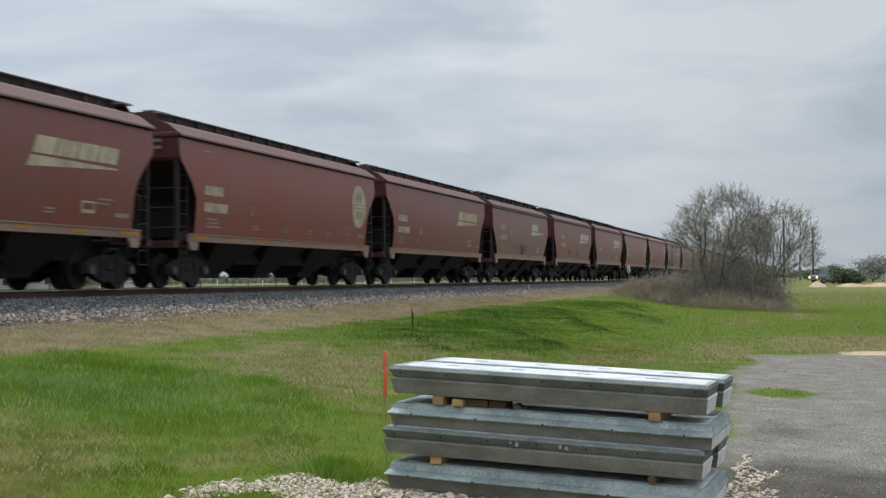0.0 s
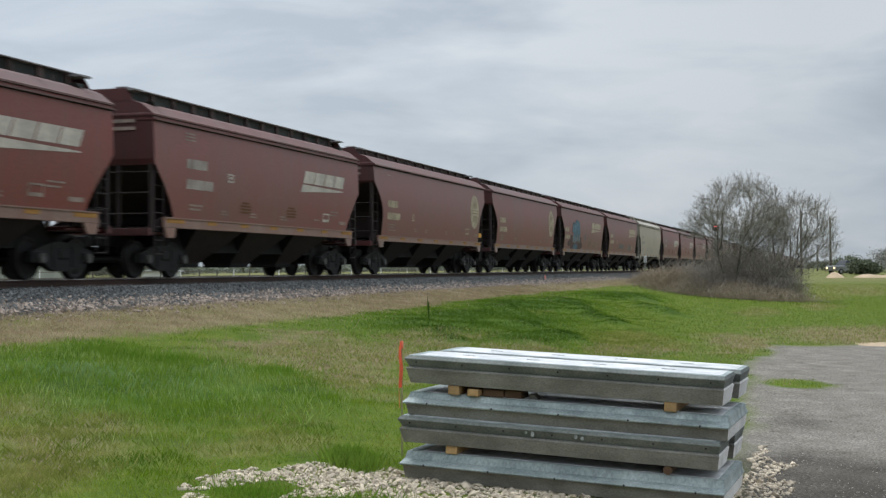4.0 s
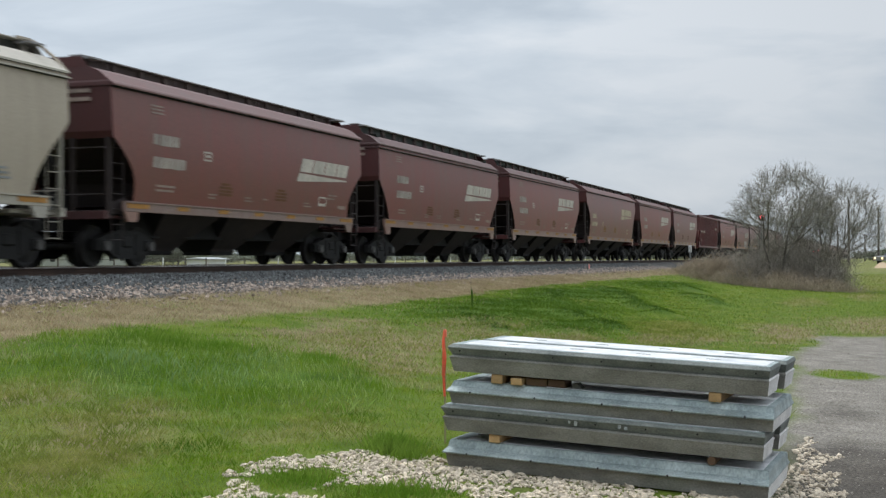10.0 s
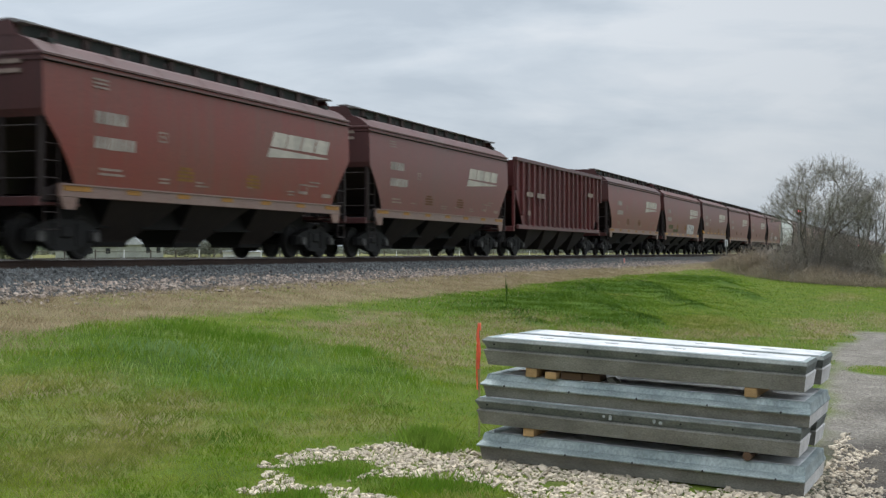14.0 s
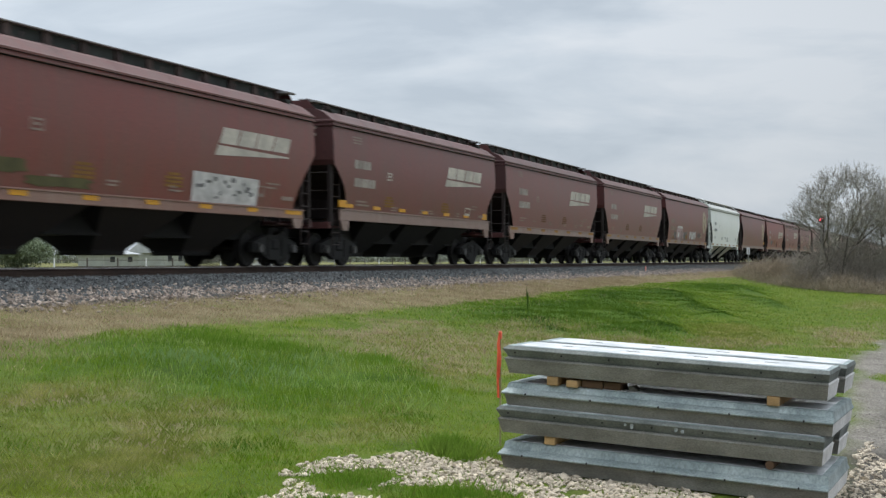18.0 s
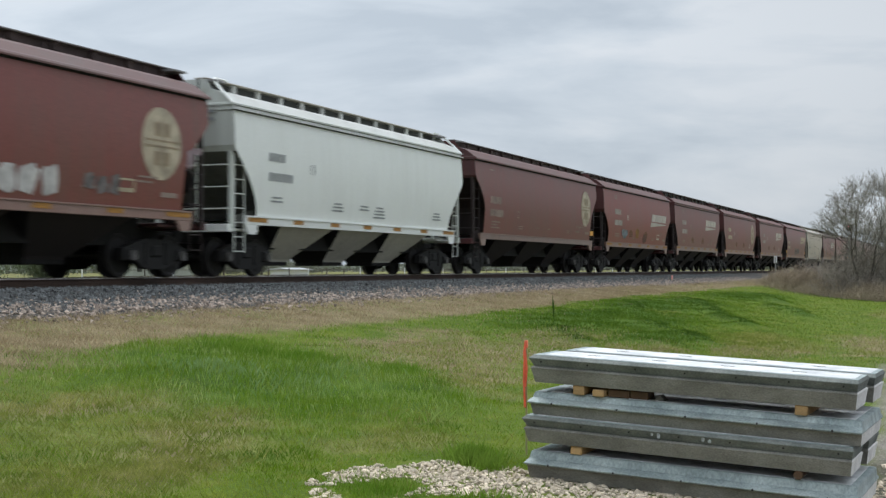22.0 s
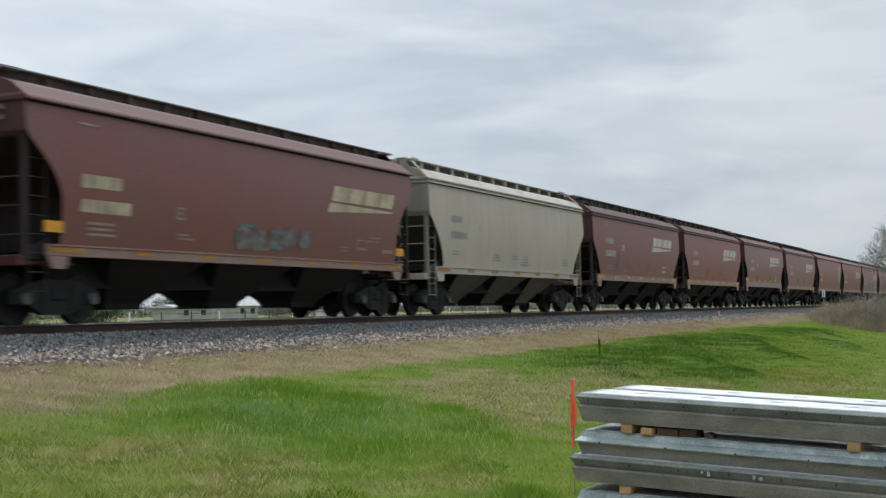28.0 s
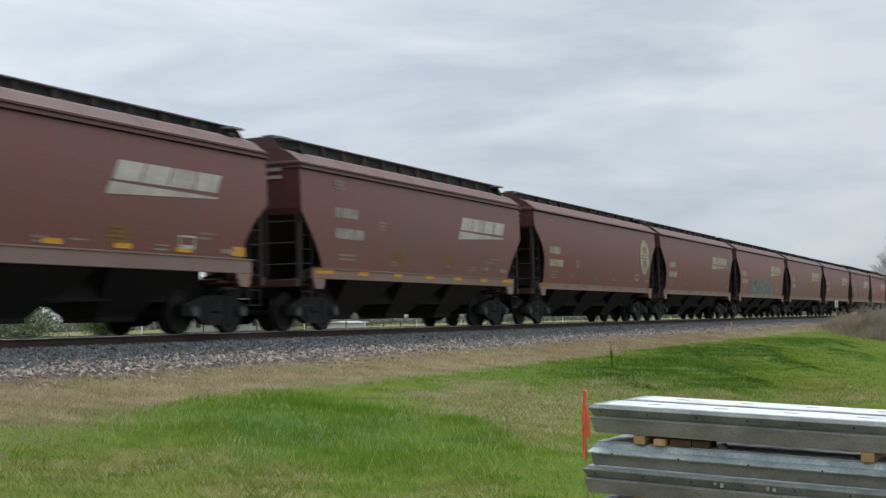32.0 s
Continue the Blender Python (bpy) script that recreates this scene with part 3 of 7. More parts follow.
def dryness(x, y):
    """How dry the grass is at a place, 0 to 1."""
    w = 0.5 * wobble(x, y, 0.7, 6.0) + 0.25 * wobble(x, y, 2.1, 3.0)
    verge = smoothstep(10.15, 10.75, y + 0.45 * w - 0.55 * smoothstep(30, 46, x)) * smoothstep(21, 19, y)
    spots = ((10.2, 7.9, 1.9, 0.8), (18.6, 7.2, 3.4, 1.3), (16.0, 6.1, 1.6, 0.6), (36.0, 7.9, 1.6, 0.45), (28.8, 4.4, 2.4, 0.75), (9.2, 6.0, 1.2, 0.6), (10.3, 6.5, 0.9, 0.3), (22.0, 5.6, 3.0, 0.9), (20.0, 8.6, 2.4, 0.85), (17.4, 7.6, 1.2, 0.6), (29.5, 1.9, 3.0, 0.8), (33.5, -1.0, 3.2, 2.6), (26.0, 3.6, 3.0, 0.8), (12.4, 10.3, 2.0, 0.7), (78.0, 0.8, 9.0, 1.6), (96.0, -2.0, 14.0, 2.5), (50.0, 2.6, 5.0, 0.7), (24.0, 7.2, 3.0, 0.8), (60.0, 0.5, 6.0, 0.9))
    edge = np.maximum.reduce([blob(x + 1.2 * w, y + w, *s) for s in ((35.0, -1.6, 5.2, 3.2), (30.6, 2.2, 2.2, 0.9), (35.0, -8.0, 5.0, 4.0), (27.0, 2.0, 2.0, 0.4))]) * (0.8 + 0.3 * wobble(x, y, 2.2, 15.0))
    spot = np.maximum.reduce([blob(x + 1.5 * w, y + w, *s) for s in spots]) * (0.74 + 0.34 * wobble(x, y, 3.1, 12.0) + 0.15 * wobble(x, y, 8.0, 3.0))
    patchy = 0.04 + smoothstep(0.15, 0.8, wobble(x, y, 1.25, 3.0) + 0.35 * wobble(x, y, 4.1, 1.0)) * 0.32 * (0.30 + 0.70 * smoothstep(24, 16, x)) + 0.20 * smoothstep(4.8, 6.2, y) * smoothstep(11.8, 9.6, x)
    far_field = np.maximum(0.55 * smoothstep(22, 26, y), 0.5 * smoothstep(66, 96, x) * smoothstep(9.5, 7.5, y) * (0.75 + 0.5 * wobble(x, y, 0.12, 4.0)))
    return np.clip(np.maximum.reduce([verge * (0.86 + 0.26 * wobble(x, y, 1.7, 16.0)), edge, far_field, np.maximum(spot, patchy) * (1 - 0.85 * lushness(x, y))]), 0, 1)


def lot(x, y):
    """Packed gravel of the yard, 0 to 1."""
    e = 0.3 * wobble(x, y, 0.9, 5.0) + 0.15 * wobble(x, y, 3.1, 1.0)
    inside = smoothstep(0.2, -0.2, y - np.interp(x, [9, 12.5, 23, 29], [0.75, 0.85, 1.35, 1.15]) - 0.6 * e) * smoothstep(0.6, -0.6, x - (29.3 + e - 1.1 * np.minimum(y - 0.6, 0)))
    island = smoothstep(1.0, 0.7, np.hypot((x - 20.0) / 0.95, (y - 0.5) / 0.62) + 0.5 * e)
    return np.clip(inside - island, 0, 1)


def dampness(x, y):
    """Dark damp stains on the yard near the stack, 0 to 1."""
    w = wobble(x, y, 1.7, 8.0)
    near = smoothstep(13.4, 11.6, x + 0.7 * w) * 0.9
    spots = ((12.5, -0.27, 0.35, 0.22), (15.2, 0.35, 0.8, 0.3), (17.5, -1.2, 1.2, 0.3), (22.0, -2.6, 2.2, 0.4), (14.6, -1.7, 0.8, 0.25))
    return np.clip(np.maximum(near, 0.55 * np.maximum.reduce([blob(x + 0.4 * w, y + 0.2 * w, *s) for s in spots])), 0, 1)


# ---- ground ----
def build_ground():
    xs = np.unique(np.concatenate([np.linspace(-1500, -60, 30), np.linspace(-60, 4, 33), np.arange(4, 45, 0.2), np.arange(45, 110, 1.0), np.linspace(110, 400, 60), np.linspace(400, 2600, 40)]))
    ys = np.unique(np.concatenate([np.linspace(-1500, -40, 30), np.linspace(-40, -6, 18), np.arange(-6, 14.4, 0.2), np.linspace(14.4, 60, 40), np.linspace(60, 2200, 40)]))
    X, Y = np.meshgrid(xs, ys, indexing="ij")
    Z = ground_z(X, Y)
    v = np.stack([X, Y, Z], -1).reshape(-1, 3)
    nx, ny = X.shape
    i = (np.arange(nx - 1)[:, None] * ny + np.arange(ny - 1)[None, :]).ravel()
    f = np.stack([i, i + ny, i + ny + 1, i + 1], -1)
    ob = from_arrays("ground", v, f, GROUND, smooth=True)
    col = ob.data.color_attributes.new("zones", "FLOAT_COLOR", "POINT")
    c = np.zeros((len(v), 4), dtype=np.float32)
    c[:, 0], c[:, 1], c[:, 2], c[:, 3] = dryness(v[:, 0], v[:, 1]), lot(v[:, 0], v[:, 1]), lushness(v[:, 0], v[:, 1]), dampness(v[:, 0], v[:, 1])
    col.data.foreach_set("color", c.ravel())
    return tagged(ob, "green and dry grass ground beside a packed gravel yard", "ground", kind="structure")


build_ground()


# ---- track ----
def build_track():
    bed_x = np.concatenate([np.linspace(-700, 0, 60), np.arange(0.5, 80, 0.25), np.linspace(80, 1200, 150)])
    rows = [(12.75, 0.93), (13.2, 1.07), (14.0, 1.195), (14.6, 1.29), (15.2, 1.39), (15.5, 1.405), (16.2, 1.40), (17.8, 1.40), (18.7, 1.40), (20.6, 0.93)]
    yy, zz = np.array([r[0] for r in rows]), np.array([r[1] for r in rows])
    X, Y = np.meshgrid(bed_x, yy, indexing="ij")
    Z = np.broadcast_to(zz, X.shape) + 0.02 * wobble(X, Y, 4.0)
    Y = Y + 0.12 * wobble(X, X * 0.3, 1.5) * (yy < 13.8)
    v = np.stack([X, Y, Z], -1).reshape(-1, 3)
    ny = len(yy)
    i = (np.arange(len(bed_x) - 1)[:, None] * ny + np.arange(ny - 1)[None, :]).ravel()
    f = np.stack([i, i + ny, i + ny + 1, i + 1], -1)
    tagged(from_arrays("ballast_bed", v, f, BALLAST_BED), "bed of grey crushed ballast under the track", "ballast", kind="structure")
    track = tagged(new("railway_track"), "rusty steel rails on timber ties in ballast", "railway track", kind="structure")
    for side in (-1, 1):
        bm = bmesh.new()
        y = TRACK_Y + side * 0.755
        section = [(-0.075, 0), (0.075, 0), (0.07, 0.02), (0.012, 0.04), (0.012, 0.125), (0.036, 0.135), (0.036, 0.172), (-0.036, 0.172), (-0.036, 0.135), (-0.012, 0.125), (-0.012, 0.04), (-0.07, 0.02)]
        a = [bm.verts.new((-700, y + p, RAIL_Z - 0.175 + q)) for p, q in section]
        b = [bm.verts.new((1200, y + p, RAIL_Z - 0.175 + q)) for p, q in section]
        for k in range(len(section)):
            bm.faces.new((a[k], b[k], b[(k + 1) % len(section)], a[(k + 1) % len(section)]))
        bm.faces.new(a)
        bm.faces.new(b[::-1])
        rail = part("rail", bm, RAIL_STEEL, track)
        bm = bmesh.new()
        worn = [(-0.038, -0.016), (-0.035, -0.008), (-0.026, -0.001), (0.0, 0.0), (0.026, -0.001), (0.035, -0.008), (0.038, -0.016)]
        a = [bm.verts.new((-700, y + p, RAIL_Z + q)) for p, q in worn]
        b = [bm.verts.new((1200, y + p, RAIL_Z + q)) for p, q in worn]
        for k in range(len(worn)):
            bm.faces.new((a[k], b[k], b[(k + 1) % len(worn)], a[(k + 1) % len(worn)]))
        bm.faces.new(a)
        bm.faces.new(b[::-1])
        bmesh.ops.recalc_face_normals(bm, faces=bm.faces)
        part("rail_head", bm, RAIL_SHINE, rail, "polished running surface")
    bm = bmesh.new()
    box(bm, -0.115, 0.115, -1.3, 1.3, -0.1, 0.0, 0.012)
    first = part("tie", bm, TIE, track)
    first.location = (8.0, TRACK_Y, RAIL_Z - 0.172)
    for k in range(1, 150):
        ob = new("tie", first.data)
        ob.parent = track
        ob.location = (8.0 + 0.5 * k, TRACK_Y + 0.02 * math.sin(k * 2.1), RAIL_Z - 0.172)
        ob.rotation_euler = (0, 0, 0.01 * math.sin(k * 3.7))
    rng = np.random.default_rng(4)
    n = 30000
    x = 9 + 78 * rng.uniform(0, 1, n) ** 1.5
    y = rng.uniform(13.3, 15.6, n)
    z = np.interp(y, yy, zz)
    tagged(stones("ballast_stones", np.stack([x, y, z + 0.005], -1), rng.uniform(0.022, 0.055, n), BALLAST_STONE, 5), "loose grey crushed ballast stones", "ballast", kind="stuff")
    n = 13000
    x = 9 + 78 * rng.uniform(0, 1, n) ** 1.5
    y = 13.35 + np.abs(rng.normal(0, 0.40, n)) * rng.choice([-1, 1], n, p=[0.45, 0.55])
    z = np.where(y > 12.75, np.interp(y, yy, zz), ground_z(x, y))
    tagged(stones("ballast_toe_stones", np.stack([x, y, z + 0.012], -1), rng.uniform(0.02, 0.056, n), TOE_STONE, 6), "pale loose stones along the foot of the ballast", "ballast", kind="stuff")


build_track()


# ---- train ----
CAR_SHAPES = {
    # pitch over couplers, bulge of the side, height of eave, side sill, reflector tape,
    # and the cut under each end: where it starts, how deep it goes, over what height, straight (0) to swept (1)
    "long": dict(pitch=16.6, bulge=0.10, eave=3.93, sill=(1.20, 1.40), tape=1.32, cut=(3.30, 0.92, 1.20, 1.0)),
    "late": dict(pitch=15.05, bulge=0.10, eave=3.95, sill=(1.26, 1.57), tape=1.68, cut=(2.80, 0.86, 1.05, 1.0)),
    "mid": dict(pitch=15.35, bulge=0.10, eave=3.93, sill=(1.20, 1.42), tape=1.33, cut=(2.80, 0.95, 1.05, 1.0)),
    "old": dict(pitch=15.55, bulge=0.10, eave=3.92, sill=(1.20, 1.40), tape=1.32, cut=(2.90, 1.08, 1.40, 0.7)),
    "wide": dict(pitch=16.3, bulge=0.09, eave=3.92, sill=(1.22, 1.45), tape=1.37, cut=(2.90, 1.05, 1.36, 0.6)),
    "short": dict(pitch=15.35, bulge=0.07, eave=3.91, sill=(1.22, 1.47), tape=1.39, cut=(2.76, 1.08, 1.36, 0.5)),
}


def side_y(z, bulge, eave=3.98):
    """Half the width of a car body at height z."""
    t = (z - 1.35) / (eave - 1.35)
    return 1.48 + bulge * math.sin(math.pi * min(max(t, 0), 1) * 0.92) + 0.02 * t


def end_cut(z, cut):
    """How far the end of a car is drawn in at height z."""
    start, depth, run, sweep = cut
    c = min(max(0.0, (start - z) / run), 1.0)
    return depth * ((1 - sweep) * c + sweep * math.sin(c * math.pi / 2))


def side_sheet(bm, half, cut, bulge, sign, eave, rows=18):
    levels = [1.36 + (eave - 1.36) * k / rows for k in range(rows + 1)]
    prev = None
    for z in levels:
        x = half - end_cut(z, cut)
        y = sign * side_y(z, bulge, eave)
        row = [bm.verts.new((x * k / 6, y, z)) for k in range(-6, 7)]
        if prev:
            for i in range(12):
                q = (prev[i], prev[i + 1], row[i + 1], row[i])
                bm.faces.new(q if sign < 0 else q[::-1])
        prev = row
    return bm


def covered_hopper(kind, paint, roof_paint, sill_paint, hopper_paint, ends, end_top, posts=False, rails=None):
    """One covered hopper car with its trucks; its origin lies at the rail tops, midway."""
    s = CAR_SHAPES[kind]
    half = s["pitch"] / 2 - 0.70
    eave, bulge, cut = s["eave"], s["bulge"], s["cut"]
    sill0, sill1 = s["sill"]
    rails = rails or ends
    single = kind in ("long", "mid")
    car = new("covered_hopper_car")
    for sign, name in ((-1, "side_sheet"), (1, "side_sheet")):
        part(name, side_sheet(bmesh.new(), half, cut, bulge, sign, eave), paint, car, smooth=True)
    for sign in (-1, 1):
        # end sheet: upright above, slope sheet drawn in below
        # The ends' shade is painted in: both sheets use darkened end paints.
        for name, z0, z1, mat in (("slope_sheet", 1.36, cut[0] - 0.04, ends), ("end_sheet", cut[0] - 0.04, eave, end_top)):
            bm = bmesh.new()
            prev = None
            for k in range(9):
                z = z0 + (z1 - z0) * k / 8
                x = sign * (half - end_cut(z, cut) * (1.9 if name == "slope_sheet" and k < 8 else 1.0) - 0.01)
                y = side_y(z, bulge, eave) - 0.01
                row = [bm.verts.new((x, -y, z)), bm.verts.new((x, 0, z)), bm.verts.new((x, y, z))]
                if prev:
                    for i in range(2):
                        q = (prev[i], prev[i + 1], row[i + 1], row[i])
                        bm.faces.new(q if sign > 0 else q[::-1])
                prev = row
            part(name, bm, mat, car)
        bm = bmesh.new()
        for z in (3.78, 3.60):
            box(bm, sign * (half + 0.012) - 0.012, sign * (half + 0.012) + 0.004, -1.05, 0.15, z - 0.04, z + 0.04)
        part("end_stencil", bm, DARKTEXT if posts else FADED, car)["kind"] = "stuff"
        for y in (-1.32, 1.32):
            bm = bmesh.new()
            extrude_xz(bm, [(sign * (half - end_cut(1.45, cut) - 0.2), 1.15), (sign * (half - 0.12), 1.15), (sign * (half - 0.12), 1.32), (sign * (half - end_cut(1.45, cut) - 0.2), 1.6)], y - 0.015, y + 0.015)
            part("shear_plate", bm, ends, car)
    # roof: eave angle, sloping sheets, flat crown
    bm = bmesh.new()
    w = side_y(eave, bulge, eave)
    lips = [(eave - 0.06, half + 0.005, w + 0.006, 0, 0), (eave - 0.055, half + 0.03, w + 0.095, 0, 0), (eave - 0.02, half + 0.03, w + 0.095, 0, 0)] if single else [
        (eave - 0.13, half + 0.005, w + 0.006, 0, 0), (eave - 0.12, half + 0.02, w + 0.085, 0, 0), (eave - 0.085, half + 0.02, w + 0.085, 0, 0), (eave - 0.08, half + 0.0, w - 0.01, 0, 0),
        (eave - 0.02, half + 0.0, w - 0.01, 0, 0), (eave - 0.015, half + 0.03, w + 0.05, 0, 0)]
    rings_solid(bm, lips + [(eave + 0.03, half + 0.03, w + 0.05, 0, 0), (eave + 0.06, half + 0.01, w - 0.01, 0, 0), (eave + 0.27, half + 0.005, 1.24, 0, 0), (eave + 0.38, half + 0.003, 0.95, 0, 0), (eave + 0.44, half, 0.5, 0, 0)])
    bm.normal_update()
    # Eave undersides and the recess between lips are painted dark as shade.
    for f in bm.faces:
        m = f.calc_center_median()
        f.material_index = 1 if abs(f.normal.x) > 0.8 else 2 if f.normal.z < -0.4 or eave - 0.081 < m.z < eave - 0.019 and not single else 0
    part("roof", bm, [roof_paint, end_top, HATCH_GREY if posts else EAVE_SHADE], car, "dusty roof sheets over a darker end gable")
    for sy in (-1, 1):
        # dark strip painted as the shade line where the side sheet meets the eave
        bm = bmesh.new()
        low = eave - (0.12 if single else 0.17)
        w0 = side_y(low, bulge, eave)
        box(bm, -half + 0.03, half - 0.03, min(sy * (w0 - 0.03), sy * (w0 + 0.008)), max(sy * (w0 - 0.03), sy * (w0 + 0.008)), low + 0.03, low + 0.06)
        part("eave_joint", bm, HATCH_GREY if posts else EAVE_SHADE, car, "dark shade line painted under the eave")
    bm = bmesh.new()
    n_rib = 8
    for k in range(0 if single else n_rib):
        x = -half + 0.6 + (2 * half - 1.2) * k / (n_rib - 1)
        for sy in (-1, 1):
            vs = [bm.verts.new((x + dx, sy * y, z)) for dx in (-0.03, 0.03) for y, z in ((w - 0.02, eave + 0.075), (1.24, eave + 0.285), (0.95, eave + 0.395))]
            bm.faces.new((vs[0], vs[3], vs[4], vs[1]))
            bm.faces.new((vs[1], vs[4], vs[5], vs[2]))
    if single:
        bm.free()
    else:
        part("roof_seam", bm, roof_paint, car)["kind"] = "stuff"
    # hatches along the crown
    top = eave + (0.56 if kind != "short" else 0.67)
    bm = bmesh.new()
    box(bm, -half + 0.7, half - 0.7, -0.33, 0.33, eave + 0.40, top, 0.03)
    trough = part("hatch_trough", bm, HATCH, car, "trough with loading hatches")
    n_h = 10
    for k in range(n_h):
        x = -half + 0.9 + (2 * half - 1.8) * (k + 0.5) / n_h
        bm = bmesh.new()
        box(bm, x - (half - 1.1) / n_h, x + (half - 1.1) / n_h, -0.38, 0.38, top, top + 0.05, 0.02)
        part("hatch_cover", bm, HATCH, trough)
    # running boards on their supports
    lift = 0.66 if posts else 0.65 if kind in ("long", "late", "mid") else 0.72
    for sy in (-1, 1):
        y0 = sy * 0.62
        bm = bmesh.new()
        box(bm, -half + 0.06, half - 0.12, y0 - 0.16, y0 + 0.16, eave + lift - 0.03, eave + lift, 0.006)
        board = part("running_board", bm, GREY_ROOF if posts else GRATING, car, "galvanised steel grating walkway")
        if posts:
            for k in range(13):
                x = -half + 0.25 + (2 * half - 0.5) * k / 12
                bm = bmesh.new()
                box(bm, x - 0.075, x + 0.075, y0 - 0.10, y0 + 0.10, eave + 0.38, eave + lift - 0.03)
                part("walkway_post", bm, roof_paint, board)
            bm = bmesh.new()
            box(bm, -half - 0.02, half + 0.02, y0 - 0.02, y0 + 0.02, eave + 0.36, eave + lift - 0.05)
            part("walkway_web", bm, HATCH_GREY, board)
        else:
            bm = bmesh.new()
            n_b = 13
            for k in range(n_b):
                x = -half + 0.35 + (2 * half - 0.8) * k / (n_b - 1)
                box(bm, x - 0.10, x + 0.10, y0 - 0.10, y0 + 0.10, eave + 0.36, eave + lift - 0.028)
                box(bm, x - 0.13, x + 0.13, y0 + sy * 0.06, y0 + sy * 0.155, eave + 0.36, eave + 0.46)
            part("walkway_bracket", bm, BRACKET, board, "dusty walkway bracket plates")["kind"] = "stuff"
            bm = bmesh.new()
            box(bm, -half + 0.1, half - 0.3, y0 - 0.03, y0 + 0.03, eave + 0.33, eave + lift - 0.035)
            part("walkway_web", bm, HATCH if single else WALKWAY, board, "dark web under the walkway")
            bm = bmesh.new()
            for k in range(9):
                x = -half + 1.0 + (2 * half - 2.2) * k / 8
                tube(bm, (x, y0 + sy * 0.15, eave + 0.42), (x + 0.05, y0 + sy * 0.15, eave + 0.56), 0.025, n=5)
            part("hatch_lever", bm, HATCH, board)["kind"] = "stuff"
    for sx in (-1, 1):
        # gable plate that closes the end up to the walkway
        bm = bmesh.new()
        ring = [(0.97, eave + 0.37), (0.80, eave + lift - 0.05), (-0.80, eave + lift - 0.05), (-0.97, eave + 0.37)]
        x0, x1 = sorted((sx * (half - 0.015), sx * (half + 0.012)))
        a = [bm.verts.new((x0, y, z)) for y, z in ring]
        b = [bm.verts.new((x1, y, z)) for y, z in ring]
        bm.faces.new(a)
        bm.faces.new(b[::-1])
        for i in range(4):
            bm.faces.new((a[i], b[i], b[(i + 1) % 4], a[(i + 1) % 4]))
        bmesh.ops.recalc_face_normals(bm, faces=bm.faces)
        part("gable_plate", bm, end_top, car)
        for sy in (-1, 1):
            # bent grab rail from the roof corner up to the walkway
            if not posts:
                continue
            bm = bmesh.new()
            pts = [(half - 0.75, 0.65), (half - 0.30, 0.66), (half - 0.10, 0.57), (half + 0.02, 0.30), (half + 0.02, 0.02)]
            for (xa, za), (xb, zb) in zip(pts, pts[1:]):
                ya, yb = (0.72 + (w - 0.72) * min(1.0, max(0.0, (0.80 - q) / 0.75)) for q in (za, zb))
                tube(bm, (sx * xa, sy * ya, eave + za), (sx * xb, sy * yb, eave + zb), 0.035, n=5)
            part("grab_rail", bm, paint, car)
        # dark wedge across each roof corner under the end of the walkway
        for sy in (-1, 1) if not single and not posts else ():
            bm = bmesh.new()
            x = sx * (half - 0.75)
            extrude_xz(bm, [(x - 0.16, eave + 0.40), (x + 0.16, eave + 0.40), (x, eave + 0.22)], sy * 0.93 - 0.02, sy * 1.22 + 0.02)
            bmesh.ops.recalc_face_normals(bm, faces=bm.faces)
            part("corner_strut", bm, WALKWAY, car)
        bm = bmesh.new()
        x0, x1 = sorted((sx * (half - 0.50), sx * (half - 0.02)))
        box(bm, x0, x1, -1.02, 1.02, eave + lift - 0.10, eave + lift - 0.06)
        part("end_crossover_board", bm, GRATING, car, "galvanised crossover platform")
    # side sills
    for sy in (-1, 1):
        bm = bmesh.new()
        y = sy * 1.49
        box(bm, -half + 0.55, half - 0.55, y - 0.035, y + 0.035, sill0, sill1, 0.01)
        box(bm, -half + 0.55, half - 0.55, y + sy * 0.036 - 0.03, y + sy * 0.036 + 0.03, sill1 - 0.02, sill1 + 0.01)
        sill = part("side_sill", bm, sill_paint, car, "dusty side sill")
        for sx in (-1, 1):
            bm = bmesh.new()
            x = sx * (half - 0.85)
            extrude_xz(bm, [(x - 0.28, sill0), (x + 0.28, sill0), (x + 0.20, 0.98), (x - 0.14, 0.98)], y - 0.03, y + 0.03)
            part("jacking_pad", bm, sill_paint, sill)
    # centre sill, end platforms and end posts
    bm = bmesh.new()
    box(bm, -half - 0.34, half + 0.34, -0.22, 0.22, 0.78, 1.05)
    part("centre_sill", bm, UNDER, car)
    for sx in (-1, 1):
        bm = bmesh.new()
        box(bm, sx * half - 0.08, sx * half + 0.08, -1.45, 1.45, 1.02, 1.20, 0.01)
        box(bm, min(sx * half, sx * (half - 1.5)), max(sx * half, sx * (half - 1.5)), -1.3, 1.3, 1.06, 1.11)
        platform = part("end_platform", bm, sill_paint if posts else END_TOP, car, "end platform with step")
        for y in (-1.42, 1.42, -0.55, 0.55):
            bm = bmesh.new()
            box(bm, sx * (half - 0.08) - 0.04, sx * (half - 0.08) + 0.04, y - 0.045, y + 0.045, 1.11, cut[0] - 0.02)
            part("end_post", bm, rails, platform)
        for sy in (-1, 1):
            bm = bmesh.new()
            y = sy * 1.47
            for dx in (-0.22, 0.22):
                tube(bm, (sx * (half - 0.36) + dx, y, 0.55), (sx * (half - 0.36) + dx, y, 3.3 if sy * sx > 0 else 2.2), 0.017, n=4)
            for k in range(9 if sy * sx > 0 else 6):
                z = 0.58 + 0.33 * k
                tube(bm, (sx * (half - 0.36) - 0.22, y, z), (sx * (half - 0.36) + 0.22, y, z), 0.012, n=4)
